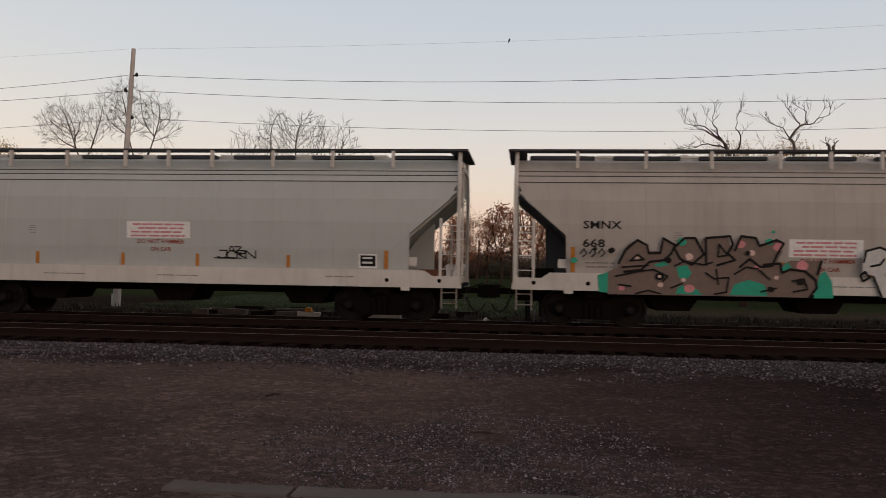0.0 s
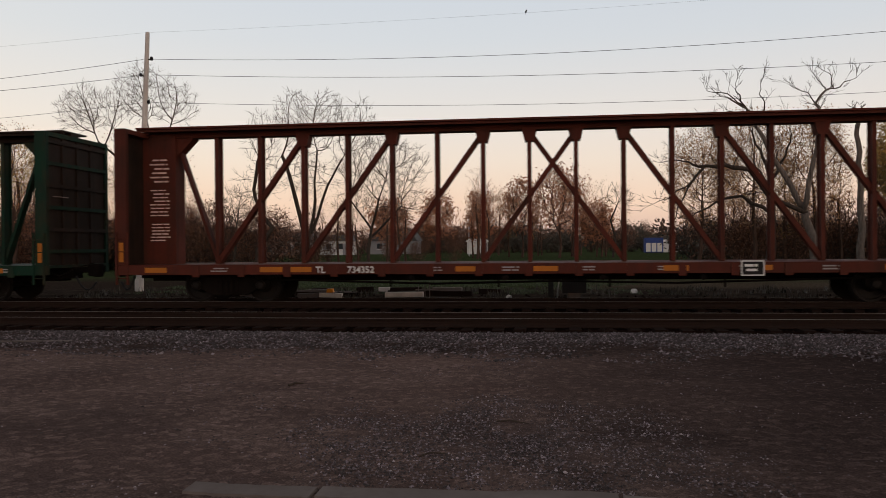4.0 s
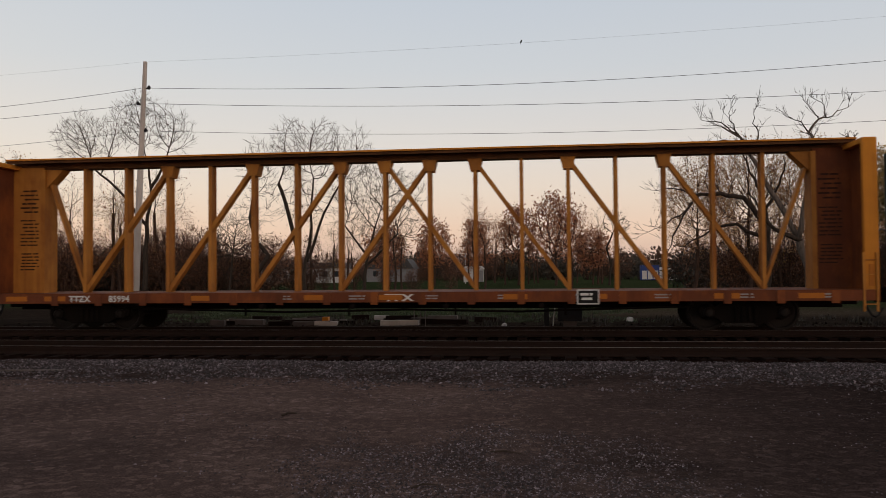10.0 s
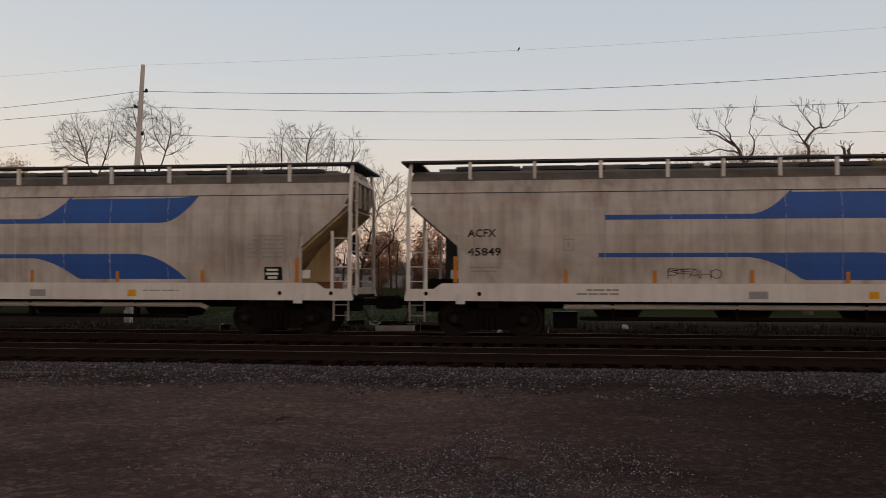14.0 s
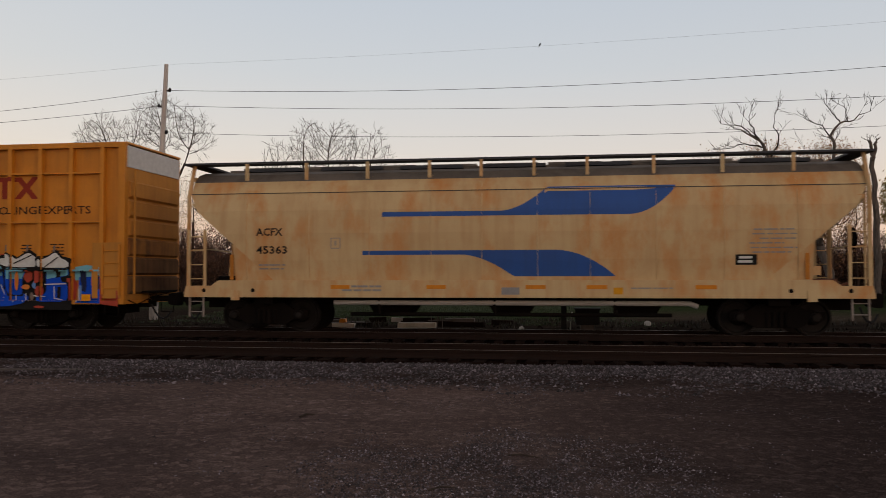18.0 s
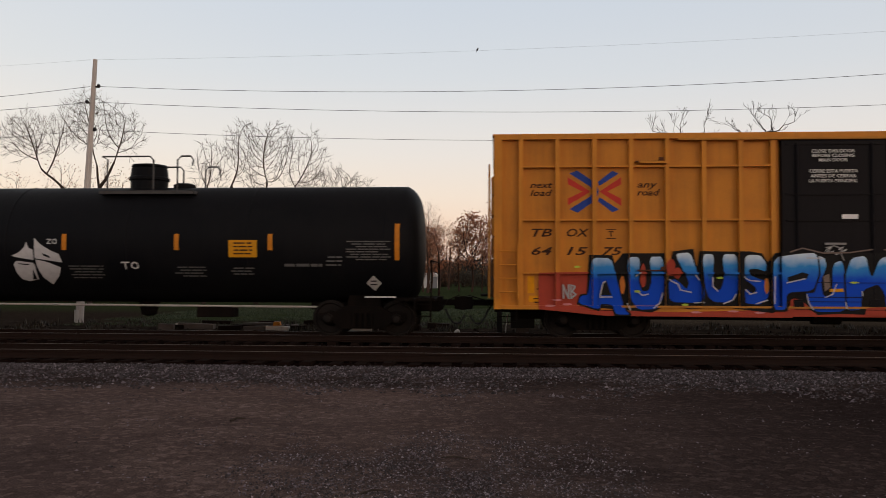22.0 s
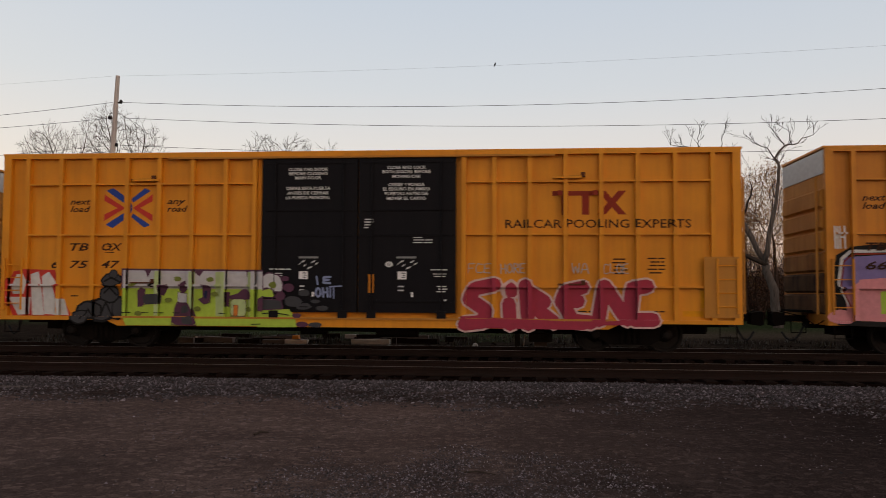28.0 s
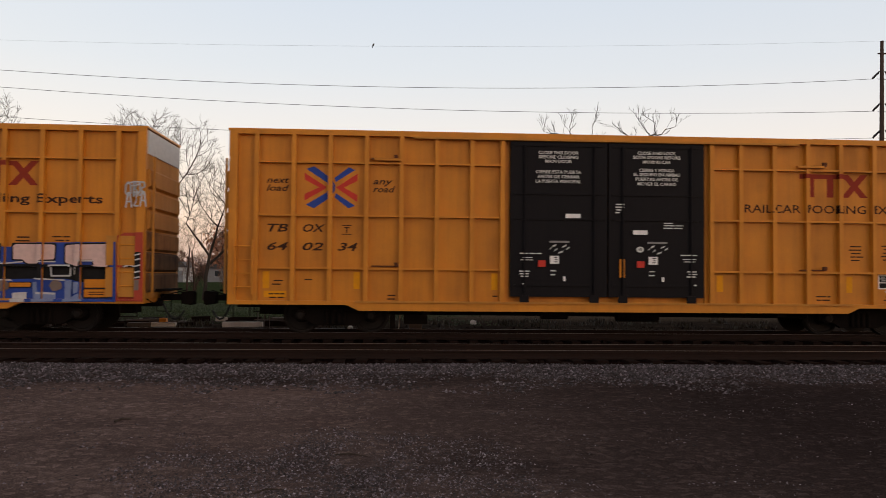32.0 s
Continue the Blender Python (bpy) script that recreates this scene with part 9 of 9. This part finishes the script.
def tree(name, label, at, stems, clouds, seed, count, bark=BARK, crown_bark=None, foliage=None, **how):
    trunk, crown, tips = colony(seed, stems, clouds, count, **how)
    crown_bark = crown_bark or (BARK_TWIG if name == "bare_tree" else None)
    t = thing(name, label, "tree", at=at)
    if name in ("brush", "thicket"):
        s = Shape()
        for stem in trunk:
            n = len(s.v)
            s.v += stem.v
            s.f += [tuple(i + n for i in f) for f in stem.f]
        part("stem", s, bark, t, smooth=True)
    else:
        for i, stem in enumerate(trunk):
            part("trunk" if i == 0 else "limb", stem, bark, t, smooth=True)
    part("crown", crown, crown_bark or bark, t)
    if foliage:
        part("foliage", leaves(tips, *foliage[1:]), foliage[0], t)
    return t


# tall bare trees across the field
tree("bare_tree", "tall bare tree with a forked trunk and domed fine twigs", (-25.4, 50, 0), [
    [(0, 0, -0.3), (0.1, 0, 2.5), (0.2, 0, 4.8)], [(0.2, 0, 4.8), (-0.9, 0.2, 6.0), (-2.2, 0.3, 7.5), (-3.5, 0.3, 8.5)],
    [(0.2, 0, 4.8), (0.6, -0.2, 6.6), (0.4, -0.2, 8.6)], [(0.55, -0.2, 7.2), (1.6, -0.4, 8.8)]],
    [(-4.6, 0.3, 10.5, 1.9, 1.6, 1.8, 1.0), (-0.1, -0.2, 11.4, 2.2, 1.7, 2.0, 1.1), (2.2, -0.4, 10.6, 1.35, 1.2, 1.7, 0.6), (-2.3, 0.2, 10.6, 1.1, 1.2, 1.6, 0.25)], 11, 2600, kill=0.30)
tree("bare_tree", "bare multi-stemmed tree with upright limbs", (-14.8, 50, 0), [
    [(0, 0, -0.3), (-0.1, 0, 1.2), (-1.0, 0, 5.4), (-1.7, 0, 7.3)], [(-0.1, 0, 1.2), (0.3, 0.2, 4.6), (0.5, 0.2, 7.6)], [(0.1, 0.1, 2.4), (1.3, -0.2, 5.4), (2.2, -0.2, 7.0)]],
    [(-0.7, 0, 9.4, 1.7, 1.5, 2.1, 0.7), (1.0, 0.2, 9.3, 1.6, 1.4, 2.1, 0.6), (3.2, -0.2, 8.8, 1.2, 1.1, 2.0, 0.4), (0.1, 0, 6.4, 2.8, 1.6, 1.8, 0.3)], 21, 2200, kill=0.30, lift=0.10)
tree("bare_tree", "slender bare tree with a crooked trunk", (-18.2, 50, 0), [
    [(0, 0, -0.3), (0.1, 0, 1.4), (1.0, 0, 2.8), (0.3, 0, 3.6), (-0.2, 0, 5.2), (0.1, 0, 7.0)]],
    [(0.4, 0, 8.3, 1.3, 1.2, 2.1, 1.0), (-0.1, 0, 5.4, 1.5, 1.2, 1.5, 0.35)], 22, 480, kill=0.3, step=0.26, lift=0.2)
tree("bare_tree", "broad bare tree with a low rounded crown", (-11.1, 50, 0), [
    [(0, 0, -0.3), (0.1, 0, 1.4), (0.3, 0, 2.8)], [(0.3, 0, 2.6), (-1.2, 0.2, 4.6)], [(0.3, 0, 2.8), (1.0, 0, 5.2)], [(0.3, 0, 2.2), (2.2, -0.3, 4.0)]],
    [(1.0, 0, 6.3, 3.3, 2.2, 2.2, 1.0), (1.0, 0, 4.2, 3.4, 2.0, 1.3, 0.4)], 31, 1900, kill=0.30, step=0.28, lift=0.08, wander=0.2)
tree("bare_tree", "low bare tree with a bushy crown", (-20.6, 52, 0), [[(0, 0, -0.3), (0.2, 0, 1.6), (0.3, 0, 2.6)]], [(0.4, 0, 4.2, 2.0, 1.6, 1.5, 1.0)], 33, 700, kill=0.32, step=0.28)
# russet trees far across the field
for n, (x, top, wide) in enumerate(((-13.4, 8.2, 1.9), (-8.4, 8.4, 1.7), (-3.4, 10.4, 2.6), (1.3, 11.5, 3.4), (-20.0, 7.5, 2.6), (6.0, 7.0, 2.2))):
    tree("leafy_tree", "rounded tree still holding some russet leaves", (x, 100 + 3 * (n % 3), 0), [[(0, 0, -0.3), (0.2, 0, 2.0), (0, 0, 4.0)]],
         [(0, 0, top * 0.62, wide, wide, top * 0.38, 1.0)], 60 + n, 380, kill=0.5, step=0.4, thin=0.026, bark=BARK_RED, foliage=(LEAF_RUST, 7, 0.4, 0.17, n))
tree("bare_tree", "small crooked bare tree standing alone", (7.6, 100, 0), [[(0, 0, -0.3), (0.3, 0, 2.4), (-0.2, 0, 4.5), (0.5, 0, 6.2)]], [(0.8, 0, 7.2, 2.2, 1.6, 1.6, 1.0)], 71, 260, kill=0.5, step=0.4, thin=0.02, wander=0.35)


def limbed_tree(label, at, limbs, seed, bark, crown_bark, twig, every=0.55, foliage=None):
    """A gnarled tree from its few main limbs (x, z, depth, radius), with side branches along them."""
    rnd_ = random.Random(seed)
    t = thing("dead_tree", label, "tree", at=at)
    crown, tips = Shape(), []

    def branch(p, d, length, r, level):
        pts, radii = [p], [r]
        for i in range(3):
            d = (d + Vector((rnd_.uniform(-0.15, 0.15), rnd_.uniform(-0.15, 0.15), rnd_.uniform(-0.12, 0.15)))).normalized()
            p = p + d * length / 3
            pts.append(p)
            radii.append(max(0.007, r * (1 - 0.28 * (i + 1))))
        crown.tube(pts, radii, 4 if level < 1 else 3, caps=False)
        tips.append(p)
        if level < 2:
            for k in range(2):
                q = pts[rnd_.randint(1, 3)]
                out = Vector((rnd_.uniform(-1, 1), rnd_.uniform(-1, 1), rnd_.uniform(-0.3, 1)))
                branch(q, (d + out * 0.8).normalized(), length * rnd_.uniform(0.55, 0.8), max(0.008, r * 0.5), level + 1)

    for n, line in enumerate(limbs):
        pts = [Vector((x, dy, z)) for x, z, dy, r in line]
        fine, radii = [], []
        for (a, ra), (b, rb) in zip(zip(pts, [q[3] for q in line]), zip(pts[1:], [q[3] for q in line[1:]])):
            for k in range(3):
                u = k / 3
                fine.append(a.lerp(b, u) + Vector((rnd_.uniform(-1, 1), rnd_.uniform(-1, 1), rnd_.uniform(-1, 1))) * 0.07)
                radii.append(ra + (rb - ra) * u)
        fine.append(pts[-1])
        radii.append(line[-1][3])
        radii = [q * (0.88 if n == 0 else 0.76) for q in radii]
        part("trunk" if n == 0 else "limb", Shape().tube(fine, radii, 8), bark if n < 3 else crown_bark, t, smooth=True)
        if n:
            for i in range(2, len(fine)):
                if rnd_.random() < every or i == len(fine) - 1:
                    d = (fine[i] - fine[i - 1]).normalized()
                    for k in range(1 if i < len(fine) - 1 else 3):
                        out = Vector((rnd_.uniform(-1, 1), rnd_.uniform(-1, 1), rnd_.uniform(-0.2, 1)))
                        branch(fine[i], (d * 0.7 + out * 0.8).normalized(), twig * rnd_.uniform(0.6, 1.2), max(0.012, radii[i] * 0.38), 0)
    part("crown", crown, crown_bark, t)
    if foliage:
        part("foliage", leaves(tips, *foliage[1:]), foliage[0], t)
    return t


limbed_tree("large gnarled dead tree with a bleached trunk", (12.2, 40, 0), [
    [(0.05, -0.3, 0, 0.30), (0.0, 1.2, 0, 0.24), (-0.3, 2.6, 0, 0.21), (-0.5, 3.2, 0.1, 0.2)],
    [(-0.45, 3.0, 0, 0.17), (-0.1, 5.0, -0.1, 0.14), (0.15, 6.4, -0.1, 0.11), (0.2, 7.7, -0.1, 0.09), (0.0, 8.0, -0.1, 0.08), (0.45, 8.6, -0.1, 0.06), (1.1, 8.75, -0.1, 0.035), (1.8, 9.1, -0.1, 0.015)],
    [(-0.5, 3.1, 0.1, 0.18), (-1.4, 4.9, 0.1, 0.16), (-2.2, 6.5, 0.2, 0.13), (-2.9, 7.75, 0.2, 0.08), (-3.4, 8.2, 0.2, 0.05), (-4.1, 8.5, 0.3, 0.02)],
    [(-2.7, 7.4, 0.2, 0.06), (-3.2, 8.3, 0.2, 0.045), (-3.45, 8.8, 0.3, 0.03), (-3.35, 9.3, 0.3, 0.014)],
    [(-2.5, 7.0, 0.2, 0.06), (-2.1, 7.9, 0.2, 0.04), (-2.3, 8.6, 0.3, 0.028), (-2.2, 9.3, 0.3, 0.014)],
    [(-3.1, 8.0, 0.2, 0.05), (-3.8, 8.6, 0.3, 0.035), (-4.7, 8.8, 0.4, 0.014)],
    [(-2.8, 7.6, 0.2, 0.05), (-3.7, 7.8, 0.0, 0.035), (-4.6, 7.5, -0.2, 0.014)],
    [(0.2, 7.9, -0.1, 0.05), (-0.3, 8.5, 0.1, 0.03), (-0.9, 8.8, 0.1, 0.014)],
    [(0.5, 8.6, -0.1, 0.045), (0.3, 9.0, 0.1, 0.03), (0.0, 9.4, 0.1, 0.013)],
    [(0.8, 8.7, -0.1, 0.04), (0.8, 9.0, 0.1, 0.025), (0.75, 9.35, 0.1, 0.013)],
    [(-0.4, 2.9, 0, 0.15), (-1.6, 3.5, -0.2, 0.12), (-2.4, 4.6, -0.4, 0.08), (-2.8, 5.4, -0.4, 0.04)]], 46, BARK_PALE, BARK, 0.55, 0.5)
limbed_tree("dark gnarled tree with long crooked limbs", (10.4, 41, 0), [
    [(0, -0.3, 0, 0.28), (0.1, 2.0, 0, 0.24), (0.2, 3.8, 0, 0.2)],
    [(0.2, 3.6, 0, 0.18), (-0.9, 5.1, -0.1, 0.15), (-2.0, 5.3, -0.2, 0.13), (-3.2, 5.3, -0.2, 0.09), (-4.0, 5.6, -0.2, 0.04), (-5.0, 5.5, -0.2, 0.02)],
    [(0.2, 3.8, 0, 0.16), (0.0, 5.4, 0.2, 0.11), (-0.5, 6.4, 0.3, 0.07), (-0.8, 7.2, 0.3, 0.03)],
    [(-2.9, 5.3, -0.2, 0.08), (-3.6, 4.6, -0.3, 0.06), (-4.6, 3.8, -0.3, 0.03), (-5.4, 3.5, -0.3, 0.015)],
    [(-3.2, 5.1, -0.2, 0.07), (-4.0, 3.8, -0.3, 0.05), (-4.6, 2.4, -0.3, 0.02)],
    [(0.2, 3.0, 0, 0.14), (-1.2, 3.8, 0.3, 0.10), (-2.4, 3.6, 0.4, 0.06), (-3.6, 2.8, 0.5, 0.03)],
    [(0.1, 4.6, 0, 0.11), (0.9, 5.8, 0.4, 0.07), (1.2, 6.8, 0.5, 0.04)]], 52, BARK, BARK, 0.8, 0.7)
limbed_tree("bleached upright dead tree with few limbs", (15.2, 43, 0), [
    [(0, -0.3, 0, 0.24), (0.1, 2.2, 0, 0.2), (0.05, 4.4, 0, 0.17), (0.0, 6.0, 0, 0.15), (-0.05, 7.4, 0, 0.13)],
    [(-0.05, 7.2, 0, 0.12), (-0.12, 7.8, 0, 0.11), (-0.22, 8.2, 0, 0.09)],
    [(-0.05, 7.3, 0, 0.12), (0.05, 7.8, 0, 0.10), (0.14, 8.15, 0, 0.09)],
    [(0.1, 2.6, 0, 0.1), (1.2, 3.6, -0.2, 0.07), (2.4, 3.5, -0.3, 0.04)]], 55, BARK_PALE, BARK_PALE, 0.3, 0.1)
# leafy trees among and behind the dead ones
for x, y, cx, cz, rx, rz, per, mat, label, n in (
        (8.4, 48, 0.2, 5.2, 2.0, 3.1, 8, LEAF_BRONZE, "thin upright tree with sparse bronze leaves", 1), (14.6, 48, 0.0, 5.8, 2.1, 3.3, 9, LEAF_BRONZE, "thin upright tree with sparse bronze leaves", 2),
        (11.6, 49, 0, 5.8, 2.5, 3.4, 8, LEAF_BRONZE, "tangled tree with sparse bronze leaves", 3), (20.6, 47, 0.4, 3.6, 2.6, 3.2, 14, LEAF_RUST, "dense tree holding dark russet autumn leaves", 4),
        (24.6, 49, 0.6, 3.5, 3.0, 3.2, 14, LEAF_RUST, "dense tree holding dark russet autumn leaves", 5), (22.4, 54, 0, 6.0, 3.0, 3.5, 30, LEAF_GOLD, "broad tree holding dense golden green leaves", 6),
        (-38.5, 56, 0, 7.6, 2.4, 2.6, 7, LEAF_GOLD, "tall tree with thin golden autumn leaves", 7), (1.95, 62, 0, 4.4, 1.5, 2.3, 4, LEAF_RUST, "small rounded tree holding russet leaves", 8), (-5.9, 82, 0, 5.0, 2.2, 2.6, 2, LEAF_RUST, "small bare tree with a few russet leaves", 9)):
    tree("leafy_tree", label, (x, y, 0), [[(0, 0, -0.3), (0.1, 0, 1.2), (cx, 0, cz - rz * 0.4)]], [(cx, 0, cz, rx, rx * 0.8, rz, 1.0)], 160 + n, 1100 if n < 4 else 520, kill=0.30 if n < 4 else 0.36, step=0.3, bark=BARK_RED, foliage=(mat, per, 0.22, 0.06 if n < 4 else 0.12 if n == 6 else 0.075, n), lift=0.25 if n < 4 else 0.15)

# brush and young trees at the field's edge: a few grown ones, copied with other turns and sizes
def stems_of(seed, n, spread, h):
    r = random.Random(seed)
    return [[(r.uniform(-0.3, 0.3), r.uniform(-0.3, 0.3), -0.2), (r.uniform(-1, 1) * spread, r.uniform(-1, 1) * spread, h)] for i in range(n)]


kinds, saplings = [], []
for i, (h, w, fol) in enumerate(((4.6, 1.5, 3), (4.0, 1.9, 5), (5.2, 1.3, 3), (3.4, 1.8, 6))):
    kinds.append(tree("brush", "tangled russet brush at the wood's edge", (-60 - i * 3, 75, 0), stems_of(i, 6, w * 0.5, h * 0.35), [(0, 0, h * 0.52, w, w * 0.9, h * 0.5, 1.0)], 80 + i, 260, kill=0.34, step=0.34, thin=0.017, lift=0.22, twigs=2, spray_=0.5, bark=BARK_RED, foliage=(LEAF_BRUSH, fol, 0.26, 0.075, 11 + i)))
    tagged(kinds[-1], group="brush along the field")
for i in range(3):
    saplings.append(tree("young_tree", "slender leafless young tree with a few russet leaves", (-66 - i * 3, 80, 0), [[(0, 0, -0.2), (0.1, 0, 2.0), (0.2 * i - 0.2, 0.1, 5.2)]], [(0, 0, 6.0, 1.0, 1.0, 2.7, 1.0), (0, 0, 3.4, 0.8, 0.8, 1.6, 0.4)], 120 + i, 220, kill=0.34, step=0.34, lift=0.30, twigs=1, bark=BARK_RED, foliage=(LEAF_GOLD if i == 1 else LEAF_RUST, 4, 0.25, 0.055, 30 + i)))
    tagged(saplings[-1], group="young trees along the field")
thickets = []
for i in range(2):
    thickets.append(tree("thicket", "low dark evergreen thicket at the field's end", (-70 - i * 4, 150, 0), stems_of(40 + i, 5, 1.2, 1.4), [(0, 0, 1.9, 2.9, 1.6, 1.6, 1.0)], 140 + i, 150, kill=0.5, step=0.4, thin=0.02, lift=0.1, twigs=1, bark=BARK, foliage=(LEAF_DARK, 9, 0.42, 0.20, 50 + i)))
    tagged(thickets[-1], group="thickets at the field's end")
rnd = random.Random(9)


def scatter(count, x0, x1, y0, y1, s0, s1, skip=None):
    for i in range(count):
        x, y = rnd.uniform(x0, x1), rnd.uniform(y0, y1)
        if skip and skip(x, y):
            continue
        k = rnd.uniform(s0, s1)
        copy_thing(rnd.choice(kinds), Matrix.Translation((x, y, 0)) @ Matrix.Rotation(rnd.uniform(0, 6.28), 4, "Z") @ Matrix.Diagonal((k, k, k * rnd.uniform(0.85, 1.2), 1)))


def plant(count, x0, x1, y0, y1, s0, s1):
    for i in range(count):
        k = rnd.uniform(s0, s1)
        copy_thing(rnd.choice(saplings), Matrix.Translation((rnd.uniform(x0, x1), rnd.uniform(y0, y1), 0)) @ Matrix.Rotation(rnd.uniform(0, 6.28), 4, "Z") @ Matrix.Diagonal((k, k, k, 1)))


plant(36, -52, -26, 52, 66, 0.75, 1.25)
plant(7, -24, -10, 56, 70, 0.6, 0.85)
plant(12, 13, 34, 48, 62, 0.7, 1.0)
plant(14, -10, 16, 95, 130, 0.8, 1.3)
scatter(105, -52, -19, 53, 68, 0.75, 1.2)
scatter(10, -19, -8, 60, 90, 0.4, 0.7)
scatter(50, -60, 16, 165, 200, 0.9, 1.5)
scatter(54, 9, 34, 50, 68, 0.7, 1.1)
scatter(30, -60, 60, 175, 230, 1.1, 1.7)
scatter(22, 34, 75, 60, 110, 0.9, 1.7)
scatter(18, -95, -52, 60, 110, 0.9, 1.8)

for i in range(64):
    k = rnd.uniform(0.75, 1.3)
    copy_thing(rnd.choice(thickets), Matrix.Translation((rnd.uniform(-75, 70), rnd.uniform(168, 180), 0)) @ Matrix.Rotation(rnd.uniform(-0.4, 0.4), 4, "Z") @ Matrix.Diagonal((k * 1.3, k, k * rnd.uniform(0.9, 1.4), 1)))
for i in range(64):
    k = rnd.uniform(0.55, 0.95)
    copy_thing(rnd.choice(thickets), Matrix.Translation((rnd.choice((rnd.uniform(-50, -20), rnd.uniform(-50, -20), rnd.uniform(11, 34))), rnd.uniform(57, 70), 0)) @ Matrix.Rotation(rnd.uniform(0, 6.28), 4, "Z") @ Matrix.Diagonal((k, k, k, 1)))


def far_woods():
    """Crowns of loose leaf and twig clumps on thin trunks, one behind the other."""
    r = random.Random(77)
    s = Shape()
    for i in range(560):
        x, y = r.uniform(-330, 330), r.uniform(270, 400)
        h, w = r.uniform(5.0, 10.5), r.uniform(2.0, 4.5)
        s.tube([(x, y, 0), (x + r.uniform(-0.5, 0.5), y, h * 0.7)], [0.28, 0.12], 3, caps=False)
        for k in range(58):
            a, e, q = r.uniform(0, 6.283), r.uniform(-1, 1), r.random() ** 0.4
            c = Vector((x + w * q * math.cos(a) * math.sqrt(1 - e * e), y + w * q * math.sin(a), h * 0.52 + h * 0.47 * q * e))
            u = Vector((r.gauss(0, 1), r.gauss(0, 1), r.gauss(0, 1))).normalized() * r.uniform(0.3, 0.95)
            v = u.orthogonal() * r.uniform(0.35, 0.8)
            n = len(s.v)
            s.v += [tuple(c - u), tuple(c + v), tuple(c + u), tuple(c - v)]
            s.f.append((n, n + 1, n + 2, n + 3))
    return tagged(part("far_woods", s, BARK_RED), "distant line of leafless woods", "woods", kind="stuff")


far_woods()

# ---- what moves ----
def rolled(t):
    for (a, p), (c, q) in zip(TRAIN, TRAIN[1:]):
        if t <= c:
            return p + (q - p) * (t - a) / (c - a)
    return TRAIN[-1][1]


def motions():
    for car, rel, wheels in CARS:
        walk(car, [(t, pose(rel + s, FAR_TRACK, RAIL_Z)) for t, s in TRAIN])
        near = [i / 15 for i in range(0, 481) if abs(rel + rolled(i / 15)) < 34]
        times = sorted({0.0, 32.0, *near})
        for w in wheels:
            x = w.location.x
            walk(w, [(t, pose(x, 0, 0.457, 0, math.degrees((rolled(min(max(t, near[0]), near[-1])) - rolled(near[0])) / 0.457) % 360, 0)) for t in times])


motions()
